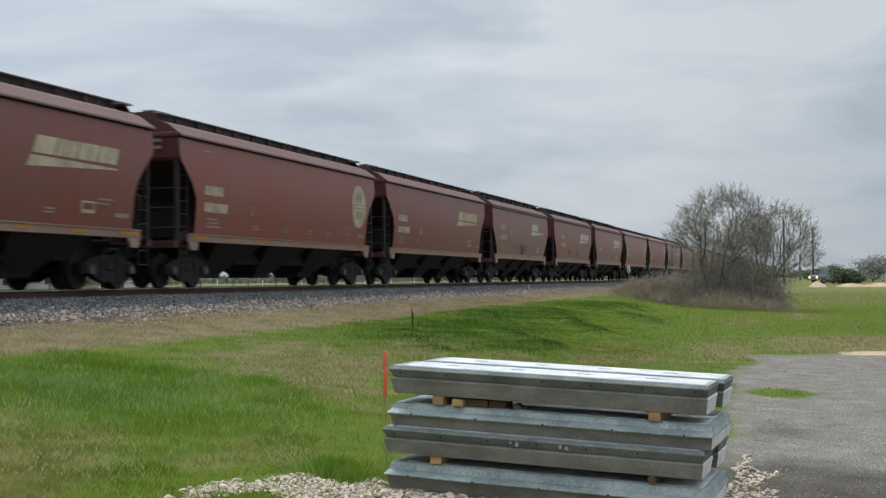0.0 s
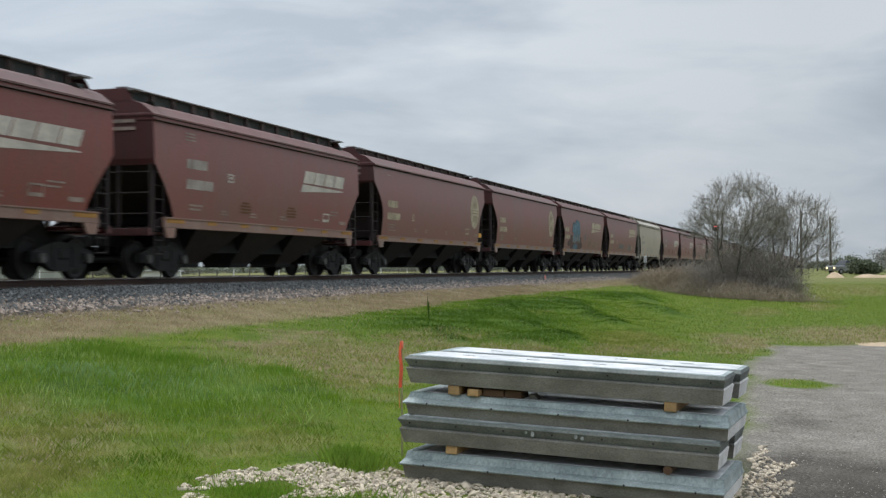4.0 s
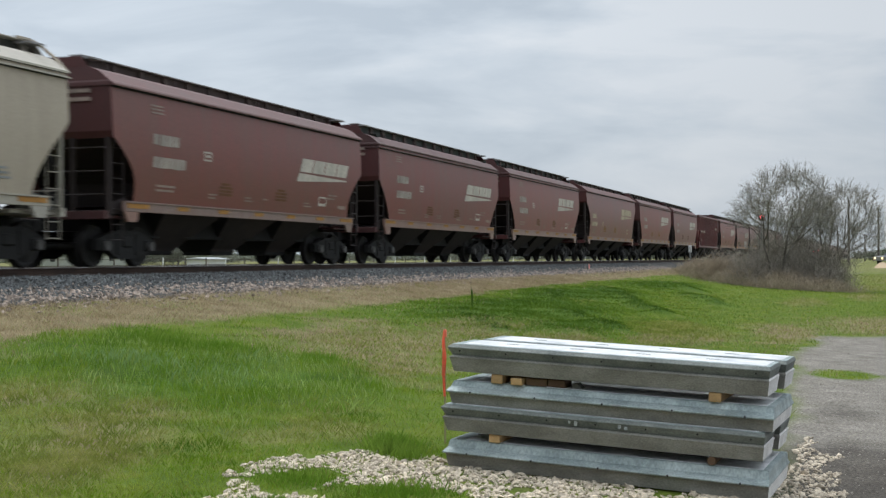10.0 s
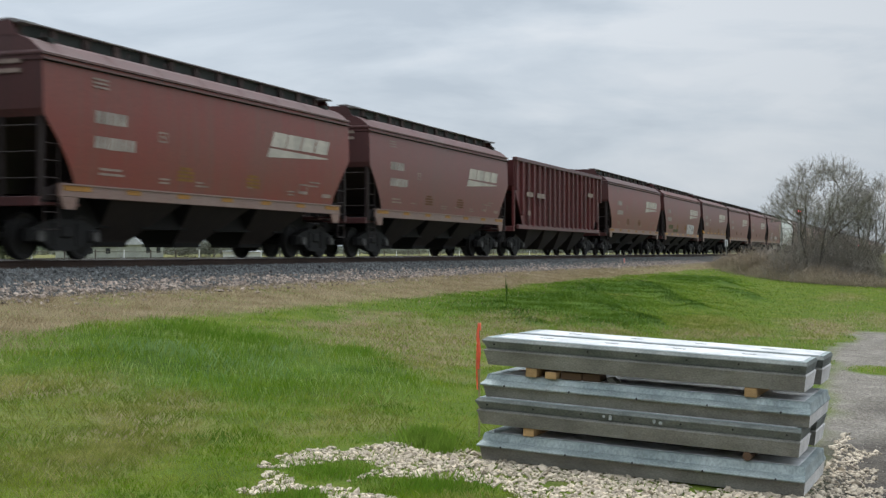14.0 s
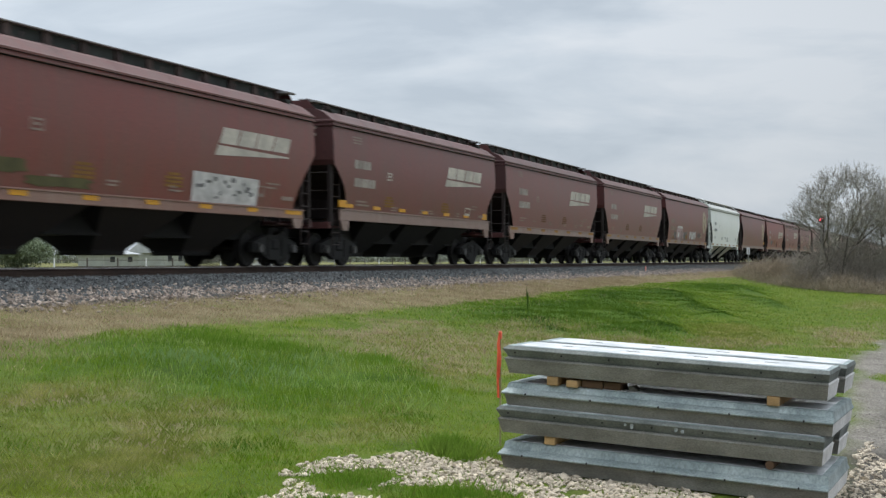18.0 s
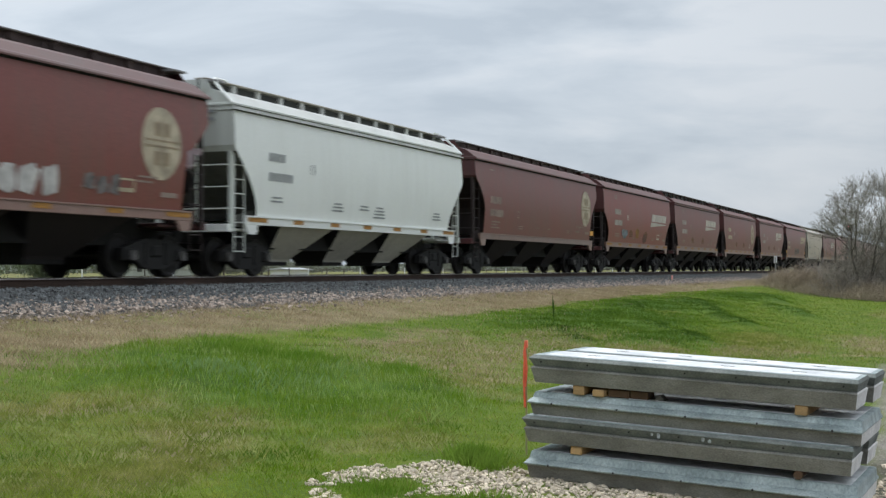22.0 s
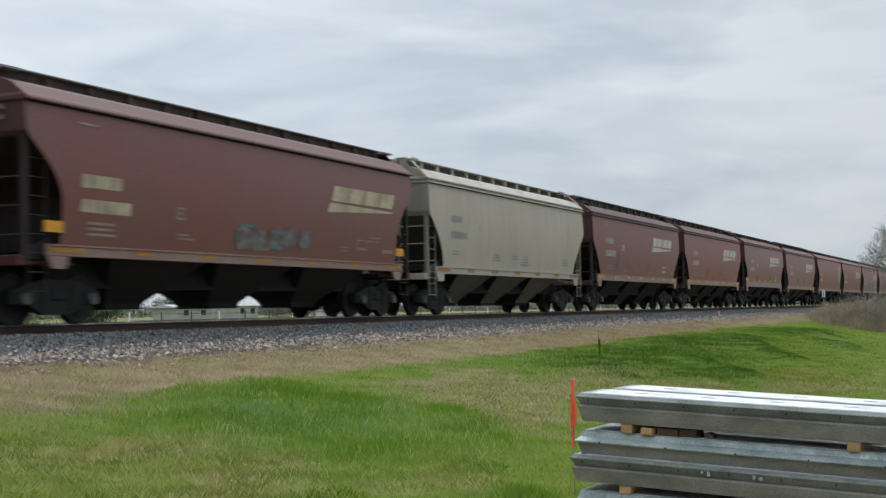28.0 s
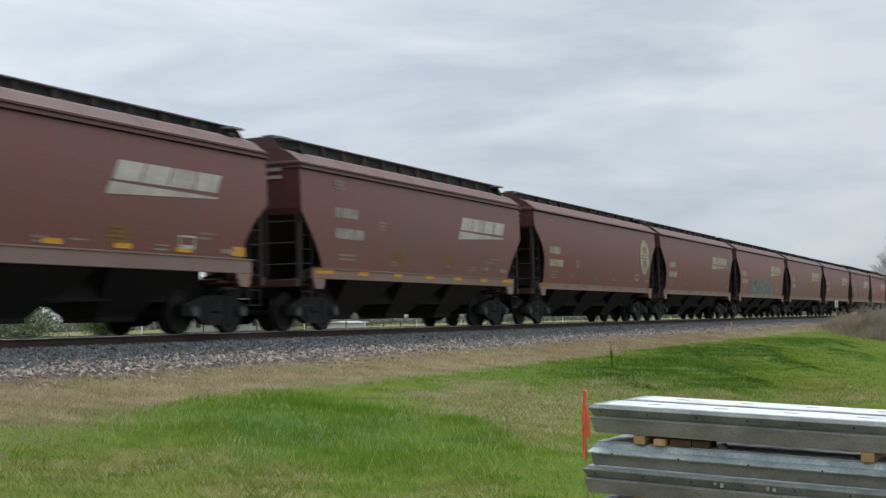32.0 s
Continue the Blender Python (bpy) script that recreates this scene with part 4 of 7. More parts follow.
            part("ladder", bm, rails, platform, "end ladder")
        bm = bmesh.new()
        box(bm, min(sx * half, sx * (half + 0.66)), max(sx * half, sx * (half + 0.66)), -0.1, 0.1, 0.79, 0.97, 0.02)
        box(bm, sx * (half + 0.60) - 0.12, sx * (half + 0.60) + 0.10, -0.17, 0.17, 0.74, 1.02, 0.03)
        tube(bm, (sx * (half + 0.05), 0.35, 0.95), (sx * (half + 0.45), 0.15, 0.5), 0.03, n=5)
        part("coupler", bm, STEEL_DARK, car)
        bm = bmesh.new()
        for z in (1.55, 2.05, 2.55):
            tube(bm, (sx * (half + 0.02), -1.42, z), (sx * (half + 0.02), 1.42, z), 0.014, n=4)
        part("end_handrail", bm, rails, platform, "horizontal end handrails")
        bm = bmesh.new()
        box(bm, sx * (half - 0.9) - 0.35, sx * (half - 0.9) + 0.35, 0.25, 0.75, 1.12, 1.75, 0.08)
        part("air_reservoir", bm, UNDER, platform)
        if sx > 0:
            bm = bmesh.new()
            tube(bm, (sx * (half - 0.06), -0.95, 2.1), (sx * (half + 0.02), -0.95, 2.1), 0.28, n=12)
            part("brake_wheel", bm, UNDER, platform)
    # three hopper bays, touching under the sill and tapering down
    reach = half - 2.25
    pitch = 2 * reach / 3
    for k in range(3):
        cx = -reach + pitch * (k + 0.5)
        bm = bmesh.new()
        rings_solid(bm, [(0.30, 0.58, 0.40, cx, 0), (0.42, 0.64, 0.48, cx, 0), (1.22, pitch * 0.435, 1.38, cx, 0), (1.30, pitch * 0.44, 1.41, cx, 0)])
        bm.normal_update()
        # Slope faces get the near-black paint in place of their shade.
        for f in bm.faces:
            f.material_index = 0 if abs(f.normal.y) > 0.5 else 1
        bay = part("hopper_bay", bm, [hopper_paint, UNDER], car, "grimy discharge hopper with slope faces painted shade-black")
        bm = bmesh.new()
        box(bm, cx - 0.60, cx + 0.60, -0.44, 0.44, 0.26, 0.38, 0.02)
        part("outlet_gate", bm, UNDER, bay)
    # Near-black blocks added between the bays to stand for the shade there.
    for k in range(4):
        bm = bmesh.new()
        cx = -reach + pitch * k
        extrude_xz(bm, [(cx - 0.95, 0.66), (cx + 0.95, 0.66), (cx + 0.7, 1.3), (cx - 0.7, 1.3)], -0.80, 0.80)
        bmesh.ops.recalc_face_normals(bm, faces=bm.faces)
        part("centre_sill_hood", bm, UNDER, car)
    # trucks
    for sx in (-1, 1):
        truck_at(car, sx * (half - 1.30))
    return car


TRUCK_MESHES = {}


def truck_at(car, x):
    """A two-axle truck: bolster, side frames, springs, wheelsets."""
    if not TRUCK_MESHES:
        bm = bmesh.new()
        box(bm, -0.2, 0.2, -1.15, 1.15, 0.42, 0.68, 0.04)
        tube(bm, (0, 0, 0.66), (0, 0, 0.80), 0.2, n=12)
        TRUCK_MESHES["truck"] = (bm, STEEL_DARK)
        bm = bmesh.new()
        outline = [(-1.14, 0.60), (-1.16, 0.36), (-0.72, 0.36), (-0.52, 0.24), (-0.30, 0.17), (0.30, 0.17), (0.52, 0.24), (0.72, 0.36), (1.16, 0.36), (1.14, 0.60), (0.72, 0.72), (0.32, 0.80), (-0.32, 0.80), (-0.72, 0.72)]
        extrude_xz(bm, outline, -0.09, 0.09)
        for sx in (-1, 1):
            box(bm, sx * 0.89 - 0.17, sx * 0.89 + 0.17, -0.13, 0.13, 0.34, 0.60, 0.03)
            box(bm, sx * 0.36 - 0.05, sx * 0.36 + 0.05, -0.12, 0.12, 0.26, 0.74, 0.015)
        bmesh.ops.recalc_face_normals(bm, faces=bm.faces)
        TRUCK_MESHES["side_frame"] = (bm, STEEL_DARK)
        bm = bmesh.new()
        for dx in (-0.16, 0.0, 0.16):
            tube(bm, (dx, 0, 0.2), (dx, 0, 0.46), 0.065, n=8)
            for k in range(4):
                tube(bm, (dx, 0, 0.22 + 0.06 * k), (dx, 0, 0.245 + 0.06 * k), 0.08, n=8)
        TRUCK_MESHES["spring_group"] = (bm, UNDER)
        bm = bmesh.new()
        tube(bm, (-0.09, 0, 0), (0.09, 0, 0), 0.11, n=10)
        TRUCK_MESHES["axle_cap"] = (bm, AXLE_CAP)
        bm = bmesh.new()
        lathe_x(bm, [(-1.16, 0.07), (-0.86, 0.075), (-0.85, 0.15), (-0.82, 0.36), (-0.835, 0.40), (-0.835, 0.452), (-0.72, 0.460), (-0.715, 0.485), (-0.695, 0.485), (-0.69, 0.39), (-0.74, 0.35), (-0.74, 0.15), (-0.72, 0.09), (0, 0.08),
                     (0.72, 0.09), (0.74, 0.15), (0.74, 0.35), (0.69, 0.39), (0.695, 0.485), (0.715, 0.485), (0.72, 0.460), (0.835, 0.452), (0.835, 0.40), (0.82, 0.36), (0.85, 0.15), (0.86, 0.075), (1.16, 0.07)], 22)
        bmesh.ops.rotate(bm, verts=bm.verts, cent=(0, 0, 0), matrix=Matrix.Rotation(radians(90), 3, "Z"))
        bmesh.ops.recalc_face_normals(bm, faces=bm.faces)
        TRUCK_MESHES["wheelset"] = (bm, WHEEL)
        for k, (bm, mat) in list(TRUCK_MESHES.items()):
            me = bpy.data.meshes.new(k)
            bm.to_mesh(me)
            bm.free()
            me.materials.append(mat)
            TRUCK_MESHES[k] = me

    def put(name, parent, loc):
        ob = new(name, TRUCK_MESHES[name])
        ob.parent = parent
        ob.matrix_parent_inverse = Matrix.Translation(loc)
        return ob

    truck = put("truck", car, (x, 0, 0))
    for sy in (-1, 1):
        put("side_frame", truck, (0, sy * 1.02, 0))
        put("spring_group", truck, (0, sy * 1.02, 0))
        for dx in (-0.89, 0.89):
            cap = put("axle_cap", truck, (dx, sy * 1.13, 0.457))
            cap.rotation_euler = (0, 0, radians(90))
    for dx in (-0.89, 0.89):
        put("wheelset", truck, (dx, 0, 0.457))


def open_hopper():
    """The ribbed open-top hopper among the covered cars."""
    half = 16.6 / 2 - 0.70
    car = new("open_hopper_car")
    for sy in (-1, 1):
        bm = bmesh.new()
        extrude_xz(bm, [(-half, 3.95), (-half, 2.9), (-half + 1.3, 1.25), (half - 1.3, 1.25), (half, 2.9), (half, 3.95)], sy * 1.42 - 0.02, sy * 1.42 + 0.02)
        bmesh.ops.recalc_face_normals(bm, faces=bm.faces)
        side = part("side_sheet", bm, RED_DARK, car)
        n = 19
        for k in range(n):
            x = -half + 0.12 + (2 * half - 0.24) * k / (n - 1)
            z0 = 1.25 + max(0.0, (abs(x) - half + 1.3) / 1.3) * 1.6
            bm = bmesh.new()
            box(bm, x - 0.06, x + 0.06, sy * 1.5 - 0.07, sy * 1.5 + 0.07, z0, 3.92, 0.02)
            part("side_rib", bm, RED_DARK, side)
        bm = bmesh.new()
        box(bm, -half - 0.03, half + 0.03, sy * 1.47 - 0.1, sy * 1.47 + 0.1, 3.92, 4.08, 0.02)
        part("top_chord", bm, RED_DARK, car)
        bm = bmesh.new()
        box(bm, -half + 0.4, half - 0.4, sy * 1.47 - 0.06, sy * 1.47 + 0.06, 1.12, 1.30, 0.02)
        part("side_sill", bm, RED_DARK, car)
    for sx in (-1, 1):
        bm = bmesh.new()
        vs = [bm.verts.new((sx * x, y, z)) for x, z in ((half - 0.02, 3.95), (half - 0.02, 2.9), (half - 3.2, 1.2)) for y in (-1.4, 1.4)]
        bm.faces.new((vs[0], vs[1], vs[3], vs[2]))
        bm.faces.new((vs[2], vs[3], vs[5], vs[4]))
        bmesh.ops.solidify(bm, geom=bm.faces[:], thickness=0.03)
        part("end_sheet", bm, RED_DARK, car)
        bm = bmesh.new()
        box(bm, sx * half - 0.08, sx * half + 0.08, -1.45, 1.45, 1.02, 1.22, 0.01)
        for y in (-1.38, 1.38, -0.5, 0.5):
            box(bm, sx * (half - 0.1) - 0.05, sx * (half - 0.1) + 0.05, y - 0.05, y + 0.05, 1.2, 3.0)
        part("end_platform", bm, RED_DARK, car)
        bm = bmesh.new()
        box(bm, min(sx * half, sx * (half + 0.66)), max(sx * half, sx * (half + 0.66)), -0.1, 0.1, 0.79, 0.97, 0.02)
        box(bm, sx * (half + 0.60) - 0.12, sx * (half + 0.60) + 0.10, -0.17, 0.17, 0.74, 1.02, 0.03)
        part("coupler", bm, STEEL_DARK, car)
        truck_at(car, sx * (half - 1.30))
    bm = bmesh.new()
    box(bm, -half - 0.34, half + 0.34, -0.22, 0.22, 0.78, 1.05)
    part("centre_sill", bm, UNDER, car)
    reach = half - 2.4
    pitch = 2 * reach / 4
    for k in range(4):
        cx = -reach + pitch * (k + 0.5)
        bm = bmesh.new()
        rings_solid(bm, [(0.28, 0.35, 0.75, cx, 0), (0.75, pitch / 2 - 0.45, 1.1, cx, 0), (1.26, pitch / 2 - 0.03, 1.38, cx, 0)])
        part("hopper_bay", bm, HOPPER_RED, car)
    # the load, a low heap seen over the rim
    bm = bmesh.new()
    rings_solid(bm, [(2.6, half - 0.4, 1.38, 0, 0), (3.6, half - 0.6, 1.36, 0, 0), (3.9, half - 2.2, 0.6, 0, 0)])
    part("load", bm, UNDER, car)
    return car


# ---- lettering and marks on the near side of a car ----
def on_side(polys, shape, lift=0.012):
    """Flat shapes, given in x and z on a car's near side, laid on its curved sheet."""
    bm = bmesh.new()
    bulge = CAR_SHAPES[shape]["bulge"]
    for poly in polys:
        zs = [p[1] for p in poly]
        z0, z1 = min(zs), max(zs)
        cuts = max(1, int((z1 - z0) / 0.25))
        vs = [bm.verts.new((x, 0, z)) for x, z in poly]
        bm.faces.new(vs)
        for k in range(1, cuts):
            z = z0 + (z1 - z0) * k / cuts
            geom = [e for e in bm.faces[:] + bm.edges[:] + bm.verts[:]]
            bmesh.ops.bisect_plane(bm, geom=geom, plane_co=(0, 0, z), plane_no=(0, 0, 1))
    for v in bm.verts:
        v.co.y = -(side_y(v.co.z, bulge) + lift)
    bm.normal_update()
    for f in bm.faces:
        if f.normal.y > 0:
            f.normal_flip()
    return bm


def bar(x0, x1, z0, z1, lean=0.0):
    return [(x0, z0), (x1, z0), (x1 + lean, z1), (x0 + lean, z1)]


def wordmark(x, z, w=3.35, h=0.38):
    """A slanted row of four block shapes over a tapering wedge; x, z: the lower start of the blocks."""
    out = []
    step = w * 0.252
    for k in range(4):
        a = x + k * step
        b = a + step * 0.93
        out.append([(a, z), (b, z), (b + 0.2, z + h), (a + 0.2, z + h)])
    out.append([(x - 0.05, z - 0.045), (x - 0.20, z - 0.29), (x + w + 0.02, z - 0.12), (x + w + 0.02, z - 0.09)])
    return out


def disc(x, z, rx, rz, n=22):
    return [(x + rx * math.cos(k * math.tau / n), z + rz * math.sin(k * math.tau / n)) for k in range(n)]


def mark_plate(car, name, polys, shape, mat, label, lift=0.012):
    return part(name, on_side(polys, shape, lift), mat, car, label)


def blotch(x, z, w, h, seed, n=16):
    rng = random.Random(seed)
    pts = []
    for k in range(n):
        a = k * math.tau / n
        r = rng.uniform(0.72, 1.12)
        pts.append((x + w / 2 * r * math.copysign(abs(math.cos(a)) ** 0.6, math.cos(a)), z + h / 2 * r * math.copysign(abs(math.sin(a)) ** 0.7, math.sin(a))))
    return pts


TAPE_MESH = {}


def tapes(car, shape, bright=False):
    """Reflector tape along the near side, piece by piece, the pieces at the ends longer."""
    half, z = CAR_SHAPES[shape]["pitch"] / 2 - 0.70, CAR_SHAPES[shape]["tape"]
    if not TAPE_MESH:
        for name, w, mat in (("end", 0.44, TAPE_DULL), ("mid", 0.25, TAPE_DULL), ("bright", 0.25, YELLOW), ("bright_end", 0.44, YELLOW)):
            bm = bmesh.new()
            box(bm, -w, w, -0.004, 0.004, -0.05, 0.05)
            me = bpy.data.meshes.new("reflector_tape")
            bm.to_mesh(me)
            bm.free()
            me.materials.append(mat)
            TAPE_MESH[name] = me
    y = -1.532 if z < 1.5 else -side_y(z, 0.1) - 0.008
    for i in range(7):
        ob = new("reflector_tape", TAPE_MESH["bright" if z > 1.5 else ("bright_end" if bright else "end") if i in (0, 6) else "bright" if bright else "mid"])
        ob.parent = car
        ob.location = (-half + 1.10 + (2 * half - 2.2) * i / 6, y, z)


# where the wordmark's blocks start on cars that differ: metres before the end of the body, and height
WORDMARK_AT = {-1: (5.15, 2.86), 2: (4.63, 2.90), 3: (4.72, 2.84), 8: (4.69, 2.91), 10: (4.57, 2.62), 11: (4.57, 2.70), 20: (4.85, 2.85), 25: (4.57, 2.63), 29: (4.60, 2.86), 33: (5.29, 2.90), 19: (5.04, 2.89), 31: (5.01, 2.89), 32: (4.89, 2.90)}
# and where their reporting marks start, metres past the start of the body
MARKS_AT = {7: 1.05, 0: 1.35, 3: 2.3, 17: 2.17, 18: 1.16, 19: 1.31, 21: 1.35, 22: 1.64, 25: 1.88, 26: 1.95, 34: 1.6}


def scrawl(x0, x1, z0, z1, n, seed):
    """A run of uneven sprayed shapes side by side."""
    rng = random.Random(seed)
    step = (x1 - x0) / n
    out = []
    for i in range(n):
        h = (z1 - z0) * rng.uniform(0.75, 1.0)
        out.append(blotch(x0 + step * (i + 0.5), z0 + h / 2 + rng.uniform(0, (z1 - z0) - h), step * rng.uniform(0.86, 1.0), h, seed * 17 + i, 14))
    return out


def dress(car, shape, k, emblem=False, ink=None, extra=""):
    """Reporting marks, emblem or wordmark, data stencils and tape of one car."""
    k -= 3
    cream = shape == "long"
    ink = ink or (CREAM if cream else OFFWHITE)
    rng = random.Random(103 + k)
    half = CAR_SHAPES[shape]["pitch"] / 2 - 0.70
    xl, xr = -half, half

    def small_marks(name, polys, mat, label):
        mark_plate(car, name, polys, shape, mat, label)["kind"] = "stuff"

    x0 = xl + MARKS_AT.get(k, 1.40 if cream else 1.62)
    for z, w, n in ((2.45, 1.13, 4), (2.00, 1.42, 6)) if cream else ((2.73, 1.13, 4), (2.22, 1.45, 6)):
        polys = [bar(x0 + w * i / n, x0 + w * (i + rng.uniform(0.84, 0.95)) / n, z + rng.uniform(0, 0.02), z + 0.255, 0.02) for i in range(n)]
        small_marks("reporting_mark", polys, FADED if k in (22, 24) else CREAM if emblem or cream else WORN_WHITE, "faded reporting mark bars")
    small = [bar(x0 + 0.2, x0 + 0.2 + rng.uniform(0.6, 0.9), 1.80 - 0.10 * i, 1.85 - 0.10 * i) for i in range(3 if cream else 2)]
    small += [bar(x0 - 0.05, x0 + 0.5, 3.60 - 0.08 * i, 3.64 - 0.08 * i) for i in range(1 if cream else 3)]
    for i in range(4):
        x = xl + 3.4 + (2 * half - 6.5) * (i + rng.uniform(0, 0.7)) / 4
        small += [bar(x, x + rng.uniform(0.3, 0.55), 1.72 - 0.08 * j, 1.76 - 0.08 * j) for j in range(rng.choice((1, 2, 2)))]
    small += [bar(xr - 2.55, xr - 1.9, 2.02, 2.06), bar(xr - 2.6, xr - 2.05, 1.92, 1.96), bar(xr - 1.75, xr - 1.15, 1.66, 1.76)]
    small_marks("data_stencil", small, FADED, "small faded stencil bars")
    x, z, w, h = (xl + 4.3, 2.04, 0.26, 0.25) if cream else (x0 + 2.3, 2.53, 0.38, 0.23)
    sq = [bar(x, x + 0.04, z, z + h), bar(x + w - 0.04, x + w, z, z + h), bar(x + 0.04, x + w - 0.04, z + h - 0.04, z + h), bar(x + 0.04, x + w - 0.04, z, z + 0.04), bar(x + 0.1, x + w - 0.1, z + 0.09, z + 0.15)]
    x = xr - 3.2
    sq += [bar(x, x + 0.05, 1.70, 1.97), bar(x + 0.50, x + 0.55, 1.70, 1.97), bar(x + 0.05, x + 0.50, 1.93, 1.97), bar(x + 0.05, x + 0.50, 1.70, 1.78)]
    small_marks("stencil_box", sq, FADED if rng.random() < 0.6 else ink, "small outlined stencil boxes")
    if emblem:
        ex = xr - 1.80
        e = mark_plate(car, "round_emblem", [disc(ex, 2.75, 0.71, 0.755)], shape, CREAM if k < 10 else EMBLEM_FADED, "faded cream round emblem")
        cross = [bar(ex - 0.60, ex + 0.60, 2.67, 2.71), bar(ex - 0.60, ex + 0.60, 2.79, 2.83)]
        for dx in (-0.28, 0.06):
            cross += [bar(ex + dx, ex + dx + 0.22, 2.90, 3.18), bar(ex + dx, ex + dx + 0.22, 2.30, 2.58)]
        cross += [bar(ex - 0.02, ex + 0.01, 2.25, 2.65), bar(ex - 0.02, ex + 0.01, 2.85, 3.25)]
        part("emblem_cross", on_side(cross, shape, 0.02), EMBLEM_DARK, e, "darker cross on the emblem")["kind"] = "stuff"
    else:
        back, z = WORDMARK_AT.get(k, (5.08, 2.86) if cream else (4.85, 2.84))
        shapes = wordmark(xr - back, z)
        w = mark_plate(car, "wordmark", shapes[-1:], shape, ink, "tapering wedge of the wordmark")
        for poly in shapes[:2] if "c" in extra else shapes[:-1]:
            part("wordmark_block", on_side([poly], shape), ink, w)
    if k != 24:
        tapes(car, shape, k in (18, 31, 32, 34))
    if not cream or "y" in extra:
        strong = "y" in extra
        ys = []
        for x in (xl + 4.75, xl + 7.9) if shape != "late" else (xl + 3.5, xl + 8.2):
            ys += [bar(x + 0.1 * (i == 0), x + 0.70 - 0.12 * (i == 0), 1.99 - 0.085 * i, 2.05 - 0.085 * i) for i in range(4)]
        small_marks("ochre_stencil", ys, OCHRE if strong else OCHRE_DULL, "ochre stencil bars")
    if shape == "late" or k in (5, 24, 29):
        for x in (xr - 1.28, xl + 0.45) if shape == "late" else (xr - 0.92, xl + 0.5) if k == 29 else (xr - 0.92,):
            y = -side_y(1.72, 0.1)
            bm = bmesh.new()
            box(bm, x, x + 0.46, y - 0.012, y + 0.03, 1.62, 1.82)
            part("yellow_patch", bm, YELLOW, car, "yellow reflective patch")

    def graffiti(polys, mat, label, lift=0.016):
        mark_plate(car, "graffiti", polys, shape, mat, label, lift)

    if "c" in extra:
        graffiti(scrawl(xl + 7.7, xl + 8.4, 1.60, 2.05, 2, 41), SPRAY_GREY, "small grey sprayed tag")
        graffiti([blotch(xr - 0.75, 2.70, 0.22, 0.5, 42)], SPRAY_OCHRE, "ochre sprayed stroke")
        graffiti([blotch(xl + 6.9, 1.75, 1.1, 0.6, 43)], SPRAY_DARK, "dark sprayed shadow", 0.013)
    if "b" in extra:
        graffiti([blotch(xl + 4.4, 1.85, 4.6, 1.0, 50, 22)], SPRAY_DARK, "dark sprayed shadow", 0.013)
        graffiti([blotch(xl + 4.6, 2.55, 2.5, 1.35, 5, 20), blotch(xl + 4.5, 1.50, 1.4, 0.45, 53)], SPRAY_BLUE, "blue sprayed graffiti block")
        graffiti(scrawl(xl + 3.4, xl + 5.85, 1.78, 2.35, 4, 6), SPRAY_PALEBLUE, "pale blue sprayed graffiti", 0.018)
        graffiti(scrawl(xl + 7.4, xl + 7.95, 1.9, 2.45, 2, 57), SPRAY_GREY, "grey sprayed tag")
        graffiti(scrawl(xl + 9.0, xl + 9.8, 1.62, 2.2, 2, 58) + scrawl(xl + 10.4, xl + 11.2, 1.55, 1.9, 2, 59) + [blotch(xl + 12.1, 1.72, 0.5, 0.42, 60, 10)], SPRAY_CREAM, "cream sprayed tags")
    if "w" in extra:
        graffiti(scrawl(xl + 5.4, xl + 7.9, 1.62, 2.08, 5, 9), SPRAY_GREY, "grey sprayed graffiti")
        graffiti([blotch(xl + 10.8, 1.8, 1.2, 0.48, 10)], SPRAY_GREY, "grey sprayed graffiti")
    if "r" in extra:
        graffiti([[(xl + 8.97, 1.46), (xl + 11.9, 1.47), (xl + 11.95, 2.10), (xl + 8.99, 2.14)]], SPRAY_WHITE, "white painted-out panel")
        spots = random.Random(11)
        graffiti([blotch(xl + 9.25 + 0.16 * i + spots.uniform(-0.05, 0.05), spots.uniform(1.58, 2.02), spots.uniform(0.12, 0.26), spots.uniform(0.06, 0.15), 300 + i, 9) for i in range(16)], SPRAY_GREY, "grey spots on the painted-out panel", 0.02)
        graffiti([blotch(xl + 2.6, 1.86, 1.7, 0.34, 12), blotch(xl + 4.4, 1.62, 2.2, 0.22, 14)], SPRAY_GREEN, "green sprayed streaks")
    if "p" in extra:
        graffiti(scrawl(xl + 2.65, xl + 3.5, 1.43, 2.02, 2, 13) + scrawl(xl + 5.7, xl + 7.1, 1.43, 2.06, 3, 14), SPRAY_GREY, "grey sprayed graffiti lettering")
        graffiti([blotch(xl + 4.5, 1.86, 2.5, 0.88, 15, 22)], SPRAY_PINK, "pale pink sprayed graffiti", 0.02)
        graffiti([blotch(xl + 4.5, 2.24, 2.0, 0.16, 16), blotch(xl + 4.1, 1.75, 0.5, 0.35, 17)], SPRAY_WHITE, "white sprayed outline", 0.024)
        graffiti(scrawl(xl + 7.9, xl + 10.3, 1.43, 2.12, 4, 18), SPRAY_WHITE, "white sprayed graffiti lettering")
        graffiti([blotch(xl + 6.8, 1.65, 0.65, 0.36, 19), blotch(xl + 2.45, 1.57, 0.4, 0.2, 20)], SPRAY_OCHRE, "ochre sprayed patch", 0.024)
        graffiti(scrawl(xl + 10.9, xl + 12.1, 1.6, 2.05, 3, 21), SPRAY_SLATE, "slate grey sprayed tag")
        graffiti([blotch(xr - 0.75, 2.50, 0.28, 0.42, 35, 22), blotch(xr - 0.50, 2.70, 0.4, 0.16, 36, 22)], SPRAY_LILAC, "pale lilac sprayed smear")
